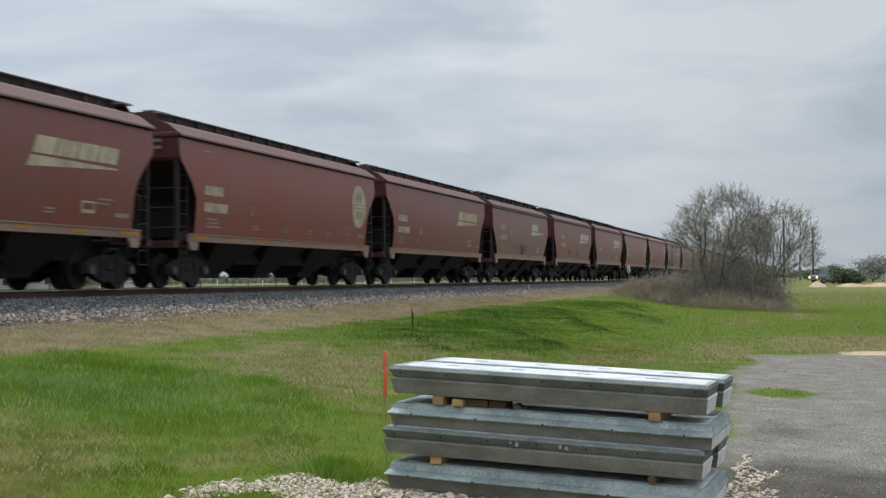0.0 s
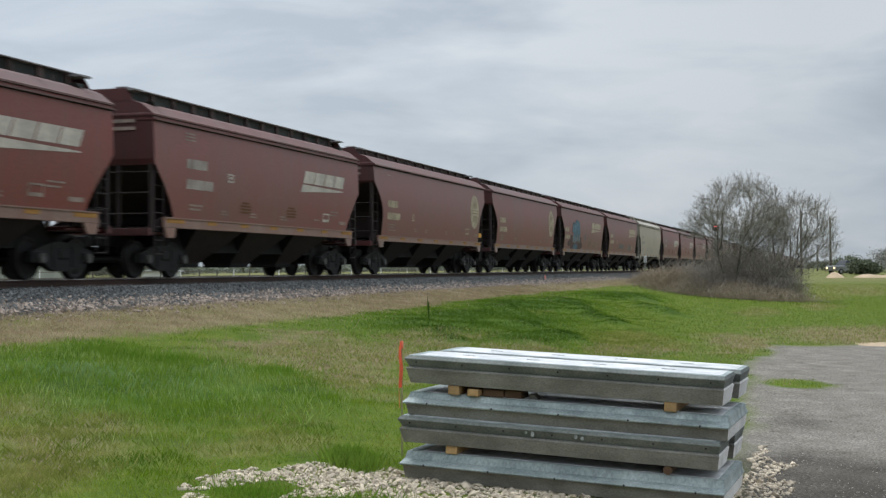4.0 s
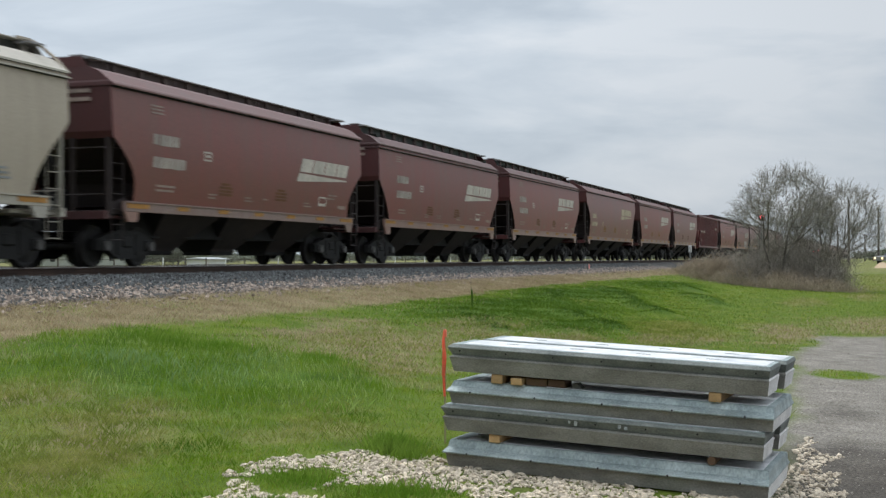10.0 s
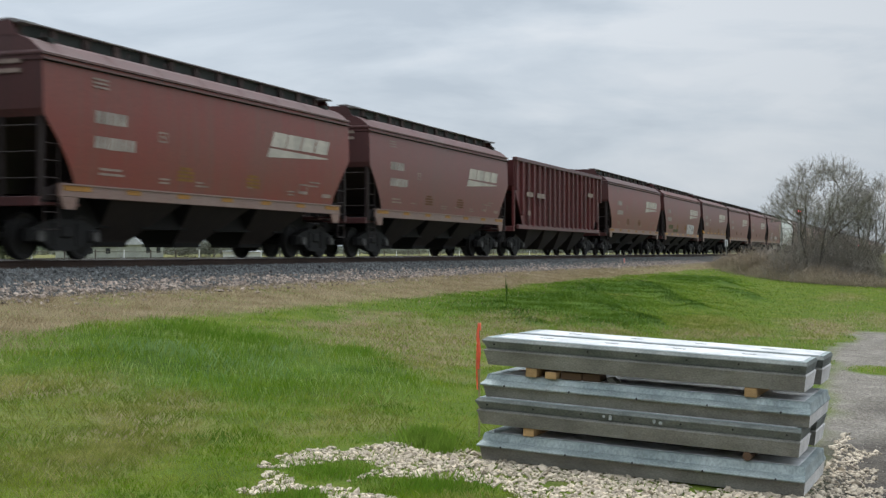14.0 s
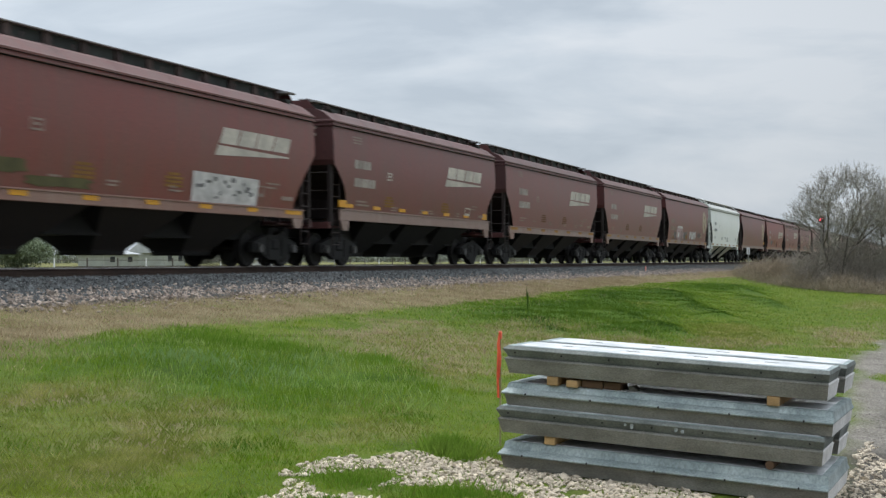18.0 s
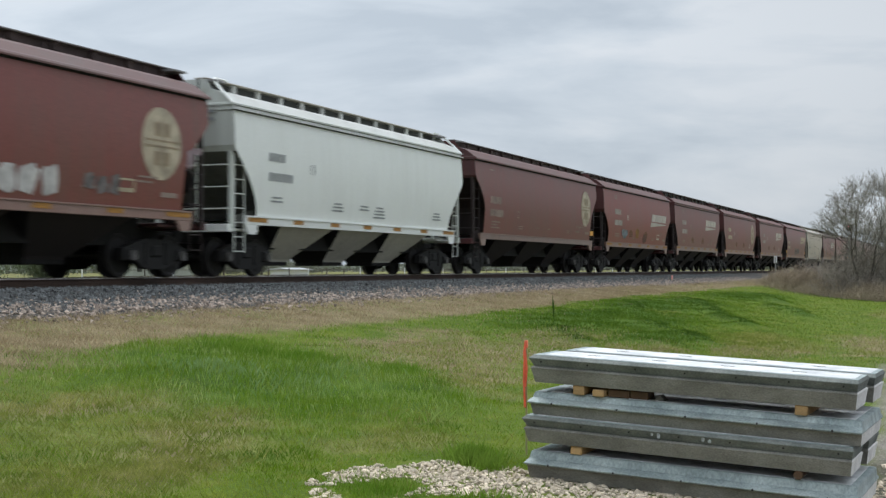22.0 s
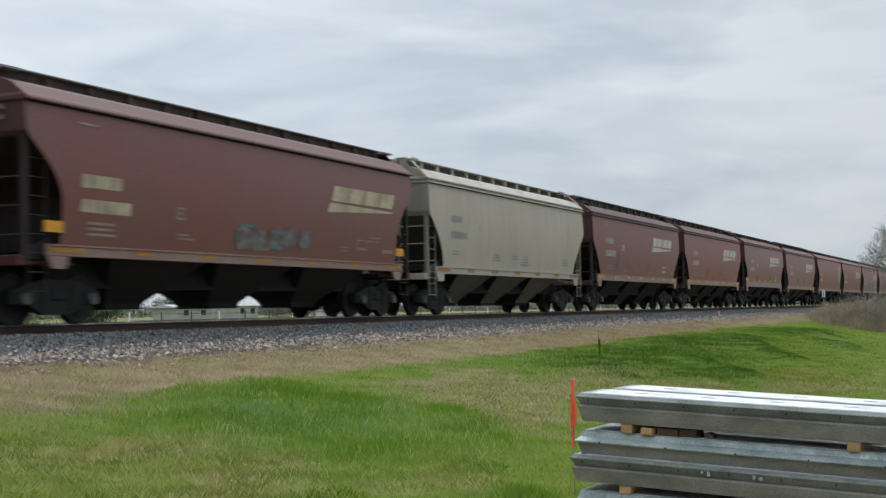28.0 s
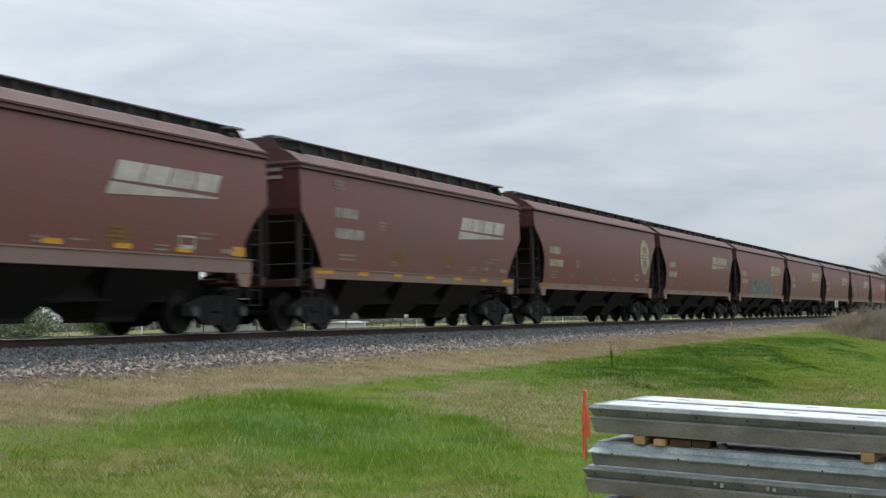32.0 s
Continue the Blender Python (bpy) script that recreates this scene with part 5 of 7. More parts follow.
    if "t" in extra:
        graffiti([blotch(xl + 3.6, 1.92, 0.62, 0.36, 22), blotch(xl + 4.15, 1.90, 0.62, 0.34, 23), blotch(xl + 3.9, 1.74, 0.6, 0.22, 24)], SPRAY_PALEBLUE, "pale blue-grey sprayed tag")
        graffiti([blotch(xl + 6.4, 1.92, 0.7, 0.5, 25)], SPRAY_OCHRE, "ochre sprayed patch")
        graffiti([blotch(xl + 8.0, 1.72, 0.85, 0.45, 26)], SPRAY_DUN, "tan sprayed patch")
    if "g" in extra:
        graffiti(scrawl(xl + 6.4, xl + 9.75, 1.48, 2.12, 5, 27), SPRAY_SLATE, "slate grey sprayed graffiti")
        graffiti([blotch(xl + 7.0, 2.05, 0.9, 0.08, 28, 10), blotch(xl + 8.3, 1.95, 0.5, 0.09, 29, 10), blotch(xl + 8.1, 1.62, 0.9, 0.08, 30, 10), blotch(xl + 9.3, 1.75, 0.12, 0.4, 31, 10)], SPRAY_TEAL, "teal sprayed outlines", 0.022)
        graffiti([blotch(xl + 7.7, 1.57, 0.32, 0.10, 32, 8)], SPRAY_CREAM, "small cream sprayed tag", 0.022)
    if "s" in extra:
        graffiti([blotch(xl + 3.5, 2.08, 0.34, 0.75, 33, 24), blotch(xl + 3.1, 1.72, 0.3, 0.22, 34, 20)], SPRAY_SLATE, "faded sprayed smear")
    if "d" in extra:
        graffiti([blotch(xl + 7.5, 1.85, 7.6, 1.2, 18, 24)], SPRAY_GREY, "wide grey sprayed graffiti dome")


TEMPLATES = {
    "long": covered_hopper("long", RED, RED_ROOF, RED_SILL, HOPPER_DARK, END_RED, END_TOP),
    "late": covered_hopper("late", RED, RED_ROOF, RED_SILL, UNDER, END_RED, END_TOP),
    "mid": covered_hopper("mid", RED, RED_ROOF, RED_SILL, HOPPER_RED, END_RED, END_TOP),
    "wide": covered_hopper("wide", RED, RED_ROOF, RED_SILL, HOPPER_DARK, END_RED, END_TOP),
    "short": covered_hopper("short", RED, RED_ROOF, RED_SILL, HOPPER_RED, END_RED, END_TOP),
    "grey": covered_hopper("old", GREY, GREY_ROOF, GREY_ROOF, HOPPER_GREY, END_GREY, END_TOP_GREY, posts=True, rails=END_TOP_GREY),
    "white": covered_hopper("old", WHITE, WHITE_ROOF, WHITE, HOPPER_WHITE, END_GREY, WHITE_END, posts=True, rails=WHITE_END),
    "open": open_hopper(),
}
LABELS = {
    "long": "weathered brown-red covered grain hopper car with cream marks on the track",
    "late": "brown-red covered hopper car with deep sills and yellow patches",
    "mid": "brown-red covered grain hopper car with swept ends on the track",
    "wide": "long weathered brown-red covered grain hopper car with off-white marks",
    "short": "weathered brown-red covered grain hopper car with off-white marks on the track",
    "grey": "weathered beige-grey covered hopper car on the track",
    "white": "clean white covered hopper car on the track",
    "open": "dark red ribbed open-top hopper car on the track",
}
# where the gaps between cars lie at the start, in metres along the track
GAPS = [29.01, 45.66, 62.16, 78.31, 94.34, 109.90, 126.68, 143.40, 159.86, 176.54, 192.15, 207.77, 223.32, 239.43, 256.35, 272.39, 287.27, 304.04, 320.45, 336.43, 351.30, 366.75, 382.15, 398.26, 413.68, 430.15, 445.33, 460.88, 476.72, 492.97, 509.14, 524.68, 539.91, 555.00, 570.07, 585.60, 601.96, 617.85, 634.68, 650.95]
SPECIAL = {0: "le", 1: "l", 2: "scy", 3: "s", 4: "s", 5: "le", 6: "le", 7: "lb", 8: "lw", 9: "grey", 12: "s", 13: "ly", 16: "open", 17: "w", 18: "wry", 19: "ny", 21: "s", 22: "lep", 23: "white", 24: "le", 25: "mt", 10: "m", 27: "se", 29: "lg", 30: "grey", 31: "sys", 32: "sy", 33: "ny", 34: "sy", 35: "le", 36: "l", 37: "ld", 38: "l"}
CARS = []


def build_train():
    gaps = list(GAPS)
    lead = [gaps[0] - 16.5 * (n + 1) for n in range(3)][::-1]
    tail_types = "slsslelsslsseslls"
    while len(gaps) < 58:
        gaps.append(gaps[-1] + (15.35 if tail_types[len(gaps) % len(tail_types)] == "s" else 16.6))
    seq = [("l", lead[n], (lead + gaps)[n + 1]) for n in range(3)]
    for k in range(len(gaps) - 1):
        seq.append((SPECIAL.get(k) or ("s" + "y" * (k % 5 == 4) if k < 39 else tail_types[(k + 1) % len(tail_types)].replace("e", "le")), gaps[k], gaps[k + 1]))
    for k, (code, a, b) in enumerate(seq):
        kind = code if code in TEMPLATES else {"l": "long", "n": "late", "m": "mid", "w": "wide"}.get(code[0], "short")
        car = copy_thing(TEMPLATES[kind], pose((a + b) / 2, TRACK_Y, RAIL_Z))
        car.name = "open_hopper_car" if kind == "open" else "covered_hopper_car"
        tagged(car, LABELS[kind], "freight car", "cars of the freight train")
        shape = kind
        if kind in ("long", "late", "mid", "wide", "short"):
            dress(car, shape, k, "e" in code, None, code[1:])
        elif kind in ("grey", "white"):
            half = CAR_SHAPES["old"]["pitch"] / 2 - 0.70
            m = []
            for z, n in ((2.74, 4), (2.27, 6)):
                m += [bar(-half + 1.52 + 0.2 * i, -half + 1.67 + 0.2 * i, z, z + 0.2, 0.02) for i in range(n)]
            for x, n in ((1.75, 2), (5.0, 3), (6.6, 2), (7.6, 4), (11.8, 3)):
                m += [bar(-half + x - 0.05 * i, -half + x + 0.45 + 0.06 * i, 1.86 - 0.09 * i, 1.905 - 0.09 * i) for i in range(n)]
            m += [bar(-half + 3.6, -half + 3.64, 2.55, 2.8), bar(-half + 3.8, -half + 3.84, 2.55, 2.8)]
            mark_plate(car, "reporting_mark", m, "old", DARKTEXT, "dark reporting mark bars")["kind"] = "stuff"
            tapes(car, "old")
        else:
            bm = bmesh.new()
            for x0, x1, z0, z1 in ((-6.2, -5.2, 2.5, 2.7), (-4.6, -3.4, 2.5, 2.7), (4.5, 5.6, 2.9, 3.1), (-6.0, -5.6, 1.7, 1.9)):
                bm.faces.new([bm.verts.new((p, -1.575, z)) for p, z in bar(x0, x1, z0, z1)])
            part("reporting_mark", bm, FADED, car, "faded reporting mark bars")["kind"] = "stuff"
        CARS.append((car, (a + b) / 2))
    for ob in TEMPLATES.values():
        for o in (*ob.children_recursive, ob):
            bpy.data.objects.remove(o, do_unlink=True)


build_train()


# ---- stack of crossing panels in the yard ----
STACK = Matrix.Translation((9.35, 0.71, 0.0)) @ Matrix.Rotation(radians(86.7), 4, "Z") @ Matrix.Rotation(radians(-2.7), 4, "Y")
# in the stack's space: x along the panels, away from the yard; y towards the camera negative side is the back


def slab(x0, length, back0, back1, z0, th, up, label):
    """A precast crossing slab with galvanised edge angles. up: its widest edge is at the top, else part way up under a bevel."""
    cx, lx = x0 + length / 2, length / 2
    cy, ly = -(back0 + back1) / 2, (back1 - back0) / 2

    def ring(z, in_x, in_y):
        """One level, drawn in more at the far end than at the yard end."""
        return (z, lx - 0.70 * in_x, ly - in_y, cx - 0.30 * in_x, cy)

    thing = tagged(new("concrete_slab"), label, "concrete slab", "stacked crossing slabs")
    thing.matrix_world = STACK
    bm = bmesh.new()
    if up:
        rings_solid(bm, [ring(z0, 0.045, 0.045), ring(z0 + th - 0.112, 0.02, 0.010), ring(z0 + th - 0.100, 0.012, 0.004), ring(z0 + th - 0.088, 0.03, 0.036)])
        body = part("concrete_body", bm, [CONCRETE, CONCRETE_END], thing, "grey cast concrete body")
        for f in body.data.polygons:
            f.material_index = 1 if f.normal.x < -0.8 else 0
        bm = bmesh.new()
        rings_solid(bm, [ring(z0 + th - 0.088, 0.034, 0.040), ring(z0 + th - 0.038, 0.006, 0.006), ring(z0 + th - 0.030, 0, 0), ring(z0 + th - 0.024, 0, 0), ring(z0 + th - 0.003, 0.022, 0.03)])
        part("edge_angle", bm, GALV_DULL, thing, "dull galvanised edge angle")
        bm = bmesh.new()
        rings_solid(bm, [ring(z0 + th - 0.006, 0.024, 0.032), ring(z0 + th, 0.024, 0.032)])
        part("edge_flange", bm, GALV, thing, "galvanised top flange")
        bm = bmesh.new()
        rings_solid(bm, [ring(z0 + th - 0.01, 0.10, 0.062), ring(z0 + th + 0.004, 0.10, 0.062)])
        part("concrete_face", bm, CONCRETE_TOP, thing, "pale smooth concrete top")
        for k in range(7):
            bm = bmesh.new()
            x = x0 + 0.10 + (length - 0.2) * k / 6
            tube(bm, (x, -back0 - 0.002, z0 + th - 0.050), (x, -back0 - 0.03, z0 + th - 0.050), 0.007, n=8)
            part("lag_hole", bm, SIGNAL_BLACK, thing)
        for k in range(4):
            bm = bmesh.new()
            x = x0 + 0.45 + 0.52 * k
            box(bm, x - 0.05, x + 0.05, cy - 0.012, cy + 0.012, z0 + th + 0.001, z0 + th + 0.006)
            part("lifting_slot", bm, GALV_DULL, thing)
    else:
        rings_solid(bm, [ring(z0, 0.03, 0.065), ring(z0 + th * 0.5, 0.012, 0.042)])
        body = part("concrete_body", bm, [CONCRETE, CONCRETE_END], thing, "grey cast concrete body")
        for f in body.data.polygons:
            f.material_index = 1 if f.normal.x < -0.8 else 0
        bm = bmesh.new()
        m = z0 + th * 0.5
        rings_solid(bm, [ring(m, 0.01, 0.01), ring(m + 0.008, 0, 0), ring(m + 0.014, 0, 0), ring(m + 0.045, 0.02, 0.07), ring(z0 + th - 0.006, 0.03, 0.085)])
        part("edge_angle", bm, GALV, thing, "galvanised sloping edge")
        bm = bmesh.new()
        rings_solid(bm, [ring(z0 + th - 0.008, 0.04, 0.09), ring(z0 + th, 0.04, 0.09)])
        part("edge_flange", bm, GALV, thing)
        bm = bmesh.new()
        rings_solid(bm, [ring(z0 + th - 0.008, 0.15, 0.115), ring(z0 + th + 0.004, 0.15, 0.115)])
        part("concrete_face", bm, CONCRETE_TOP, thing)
        for k in range(5):
            bm = bmesh.new()
            x = x0 + 0.2 + (length - 0.4) * k / 4
            tube(bm, (x, -back0 + 0.004, m + 0.011), (x, -back0 - 0.01, m + 0.011), 0.008, n=6)
            part("lag_hole", bm, SIGNAL_BLACK, thing)
    return thing


def lumber(x0, x1, y0, y1, z0, z1, mat, label):
    bm = bmesh.new()
    box(bm, x0, x1, y0, y1, z0, z1, 0.006)
    ob = tagged(link_mesh("timber_spacer", bm, mat), label, "timber block", "timber spacers in the stack")
    ob.matrix_world = STACK
    return ob


def lime_stain(x, y, z, w, h, seed):
    """A small splash of dried lime on a slab's front."""
    bm = bmesh.new()
    extrude_xz(bm, blotch(x, z, w, h, seed, 10), y - 0.001, y + 0.006)
    bmesh.ops.recalc_face_normals(bm, faces=bm.faces)
    return bm


BASE = 0.03
slab(0.03, 2.47, -0.02, 1.16, BASE, 0.205, False, "grey concrete crossing slab with galvanised edges on the gravel")
z2 = BASE + 0.205 + 0.07
inner = slab(0.07, 2.46, -0.015, 0.54, z2, 0.205, True, "grey concrete crossing slab with galvanised edge inside the stack")
for k, (x, w, h) in enumerate(((1.07, 0.028, 0.028), (1.12, 0.024, 0.040), (1.45, 0.027, 0.040), (1.50, 0.020, 0.026))):
    part("lime_stain", lime_stain(x, 0.005, z2 + 0.150 + 0.006 * (k % 2), w, h, 70 + k), CHALK, inner, "white lime splash")
slab(0.045, 2.445, 0.62, 1.17, z2, 0.205, True, "grey concrete crossing slab with galvanised edge at the stack's back")
z3 = z2 + 0.210
upper = slab(0.02, 2.48, 0.0, 1.16, z3, 0.175, False, "bluish grey concrete crossing slab with galvanised edges on other slabs")
for k, (x, w) in enumerate(((1.16, 0.10), (0.38, 0.06), (1.95, 0.05))):
    part("lime_stain", lime_stain(x, -0.003, z3 + 0.175 * 0.5 + 0.012, w, 0.010, 80 + k), CHALK, upper, "white lime splash")
z4 = z3 + 0.175 + 0.075
slab(0.056, 2.444, 0.0, 0.56, z4, 0.212, True, "pale concrete crossing slab with galvanised edge on top of the stack")
slab(0.02, 2.44, 0.61, 1.17, z4, 0.212, True, "pale concrete crossing slab at the back of the stack top")
bm = bmesh.new()
lathe_x(bm, [(-0.50, 0.030), (-0.49, 0.034), (-0.1, 0.035), (0.3, 0.0345), (0.49, 0.034), (0.50, 0.030)], 12)
bmesh.ops.rotate(bm, verts=bm.verts, cent=(0, 0, 0), matrix=Matrix.Rotation(radians(90), 3, "Z"))
bmesh.ops.translate(bm, verts=bm.verts, vec=(0.445, -0.53, BASE + 0.244))
log = tagged(link_mesh("log_spacer", bm, LUMBER_OLD), "brown round log spacer between concrete slabs", "log", "timber spacers in the stack")
log.matrix_world = STACK
lumber(2.06, 2.15, -1.02, -0.05, BASE + 0.209, z2, LUMBER, "raw pine timber spacer between concrete slabs")
lumber(0.40, 0.49, -1.02, -0.05, z3 + 0.179, z4, LUMBER, "raw pine timber spacer between concrete slabs")
lumber(2.06, 2.15, -1.02, -0.05, z3 + 0.179, z4, LUMBER, "raw pine timber spacer between concrete slabs")
lumber(1.90, 1.99, -0.95, -0.04, z3 + 0.179, z4 - 0.018, LUMBER, "short raw pine block between concrete slabs")
lumber(1.72, 1.885, -0.28, -0.10, z3 + 0.179, z4 - 0.014, LUMBER_OLD, "brown weathered timber offcut between concrete slabs")
lumber(1.58, 1.715, -0.30, -0.11, z3 + 0.179, z4 - 0.012, LUMBER_OLD, "brown weathered timber offcut between concrete slabs")
bm = bmesh.new()
extrude_xz(bm, [(1.46, z3 + 0.180), (1.53, z3 + 0.180), (1.535, z3 + 0.212), (1.50, z3 + 0.218)], -0.26, -0.16)
bmesh.ops.recalc_face_normals(bm, faces=bm.faces)
chip = tagged(link_mesh("concrete_chip", bm, CONCRETE), "small grey concrete chip between stacked slabs", "concrete chip")
chip.matrix_world = STACK


# ---- survey stake ----
def build_stake():
    """A thin lath with two ribbons tied at its top; returns the ribbons, which flutter."""
    x, y = 10.6, 3.55
    z = float(ground_z(x, y))
    stake = tagged(new("survey_stake"), "thin wooden survey stake with two hanging bright orange ribbons", "survey stake")
    stake.location = (x, y, z)
    bm = bmesh.new()
    extrude_xz(bm, [(-0.006, -0.1), (0.006, -0.1), (0.006, 0.97), (0.0, 1.0), (-0.006, 0.97)], -0.007, 0.007)
    part("lath", bm, LATH, stake, "thin greenish weathered lath")
    bm = bmesh.new()
    box(bm, -0.011, 0.011, -0.014, 0.014, 0.92, 0.985, 0.003)
    part("ribbon_knot", bm, ORANGE, stake, "knotted orange ribbon")
    ribbons = []
    for length, width, offset, seed in ((0.56, 0.022, -0.016, 1.0), (0.385, 0.030, -0.022, 2.0)):
        bm = bmesh.new()
        rows = 9
        prev = None
        for k in range(rows + 1):
            f = k / rows
            dx = offset + 0.006 * math.sin(5 * f + seed)
            w = width * (0.55 + 0.45 * min(1.0, 3 * f)) / 2
            dy = 0.008 * math.sin(4 * f * seed)
            row = [bm.verts.new((dx, dy - w, -f * length)), bm.verts.new((dx - 0.004, dy, -f * length)), bm.verts.new((dx, dy + w, -f * length))]
            if prev:
                for i in range(2):
                    bm.faces.new((prev[i], prev[i + 1], row[i + 1], row[i]))
            prev = row
        bmesh.ops.solidify(bm, geom=bm.faces[:], thickness=0.002)
        ribbons.append(part("flagging_ribbon", bm, ORANGE, stake, "orange plastic ribbon"))
    return ribbons


RIBBONS = build_stake()


# ---- loose limestone round the stack ----
def build_limestone():
    rng = np.random.default_rng(11)
    n = 46000
    x, y = rng.uniform(6.4, 13.5, n), rng.uniform(-0.2, 5.0, n)
    edge = 0.2 * wobble(x, y, 2.6, 2.0)
    upper = np.interp(y, [0.2, 0.7, 3.2, 3.3, 4.0, 4.45, 4.6], [9.3, 9.5, 9.6, 9.95, 9.85, 9.1, 8.2]) + edge
    inside = (x < upper) & (y < np.interp(x, [6.8, 7.8, 8.6, 9.9], [3.9, 4.35, 4.55, 4.6]) + edge)
    hole = np.maximum.reduce([blob(x, y, 8.4, 3.95, 0.42, 0.26), blob(x, y, 8.2, 3.05, 0.40, 0.6), blob(x, y, 7.3, 3.75, 0.35, 0.3), blob(x, y, 7.2, 2.6, 0.5, 0.6)]) + 0.45 * wobble(x, y, 5.0, 4.0)
    keep = inside & (hole < 0.3)
    keep |= (x < 12.9) & (x > 9.2) & (y < 0.80 + 0.3 * edge - 0.05 * (x - 9.5)) & (y > 0.30 + 0.06 * (x - 9.5) + edge) & (rng.uniform(0, 1, n) < 0.6)
    keep &= ~((y < 0.1) & (x < 9.2)) & (rng.uniform(0, 1, n) < 0.93)
    x, y = x[keep], y[keep]
    s = rng.uniform(0.009, 0.020, len(x)) * rng.choice([1.0, 1.7], len(x), p=[0.9, 0.1])
    tagged(round_stones("limestone_rubble", np.stack([x, y, ground_z(x, y) + s * 0.35], -1), s, LIMESTONE, 12), "loose pale crushed limestone on the ground by the stack", "crushed stone", kind="stuff")


build_limestone()


def build_pebbles():
    """Loose grit and small stones on the packed yard."""
    rng = np.random.default_rng(13)
    n = 20000
    x, y = 7.5 + 22 * rng.uniform(0, 1, n) ** 1.3, rng.uniform(-6.5, 1.6, n)
    keep = lot(x, y) > 0.5
    x, y = x[keep], y[keep]
    s = rng.uniform(0.003, 0.009, len(x)) * rng.choice([1.0, 1.9], len(x), p=[0.96, 0.04])
    tagged(stones("yard_pebbles", np.stack([x, y, ground_z(x, y) + s * 0.2], -1), s, YARD_STONE, 14), "small loose grey and tan stones on the packed yard", "gravel", kind="stuff")


build_pebbles()


# ---- grass ----
def blades(name, x, y, height, width, lean, mat, seed, label):
    rng = np.random.default_rng(seed)
    n = len(x)
    z = ground_z(x, y)
    a = rng.uniform(0, math.tau, n)
    dx, dy = np.cos(a) * width / 2, np.sin(a) * width / 2
    la = rng.uniform(0, math.tau, n)
    lx, ly = np.cos(la) * lean * height, np.sin(la) * lean * height
    base = np.stack([x, y, z - 0.01], -1)
    p0 = base + np.stack([-dx, -dy, 0 * x], -1)
    p1 = base + np.stack([dx, dy, 0 * x], -1)
    p2 = base + np.stack([lx * 0.4 + dx * 0.8, ly * 0.4 + dy * 0.8, height * 0.6], -1)
    p3 = base + np.stack([lx, ly, height], -1)
    v = np.stack([p0, p1, p2, p3], 1).reshape(-1, 3)
    i = 4 * np.arange(n)[:, None]
    f = np.concatenate([i + np.array([[0, 1, 2]]), i + np.array([[0, 2, 3]])], 0)
    return tagged(from_arrays(name, v, f, mat), label, "grass", kind="stuff")


def blade_material(name, dark, mid, light, world_scale=1.5):
    mat = bpy.data.materials.new(name)
    mat.use_nodes = True
    nt = mat.node_tree
    N, L = nt.nodes.new, nt.links.new
    b = nt.nodes["Principled BSDF"]
    b.inputs["Roughness"].default_value, b.inputs["Specular IOR Level"].default_value = 0.75, 0.2
    geo = N("ShaderNodeNewGeometry")
    n1 = N("ShaderNodeTexNoise")
    n1.inputs["Scale"].default_value, n1.inputs["Detail"].default_value = world_scale, 6.0
    L(geo.outputs["Position"], n1.inputs["Vector"])
    r = N("ShaderNodeValToRGB")
    r.color_ramp.elements[0].position, r.color_ramp.elements[0].color = 0.33, (*dark, 1)
    r.color_ramp.elements[1].position, r.color_ramp.elements[1].color = 0.68, (*light, 1)
    r.color_ramp.elements.new(0.5).color = (*mid, 1)
    L(n1.outputs["Fac"], r.inputs[0])
    mr = N("ShaderNodeMapRange")
    mr.inputs["To Min"].default_value, mr.inputs["To Max"].default_value = 0.84, 1.18
    L(geo.outputs["Random Per Island"], mr.inputs["Value"])
    hsv = N("ShaderNodeHueSaturation")
    L(r.outputs[0], hsv.inputs["Color"])
    L(mr.outputs[0], hsv.inputs["Value"])
    L(hsv.outputs[0], b.inputs["Base Color"])
    thin = N("ShaderNodeBsdfTranslucent")
    L(hsv.outputs[0], thin.inputs["Color"])
    mix = N("ShaderNodeMixShader")
    mix.inputs[0].default_value = 0.42
    L(b.outputs[0], mix.inputs[1])
    L(thin.outputs[0], mix.inputs[2])
    L(mix.outputs[0], nt.nodes["Material Output"].inputs["Surface"])
    return mat


GRASS = blade_material("fresh_grass_blades", (0.082, 0.165, 0.011), (0.180, 0.285, 0.017), (0.315, 0.362, 0.058), 1.9)
LUSH = blade_material("lush_grass_blades", (0.108, 0.208, 0.016), (0.172, 0.290, 0.026), (0.255, 0.350, 0.062), 1.6)
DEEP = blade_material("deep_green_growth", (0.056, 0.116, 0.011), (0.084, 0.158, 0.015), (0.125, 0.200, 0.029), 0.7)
FOLD = blade_material("dark_green_blades", (0.036, 0.082, 0.008), (0.054, 0.112, 0.012), (0.084, 0.150, 0.020), 1.2)
TUFT = blade_material("tuft_grass_blades", (0.105, 0.212, 0.018), (0.155, 0.280, 0.026), (0.230, 0.335, 0.058))
PALE = blade_material("pale_green_stalks", (0.240, 0.350, 0.080), (0.320, 0.420, 0.120), (0.410, 0.480, 0.190))
BLUEWEED = blade_material("blue_green_weed_leaves", (0.170, 0.290, 0.085), (0.230, 0.350, 0.125), (0.300, 0.410, 0.190))
OLIVE = blade_material("half_dry_grass_blades", (0.150, 0.205, 0.032), (0.238, 0.272, 0.058), (0.385, 0.378, 0.130), 2.6)
STRAW = blade_material("dry_grass_blades", (0.302, 0.237, 0.143), (0.414, 0.334, 0.218), (0.515, 0.426, 0.297))


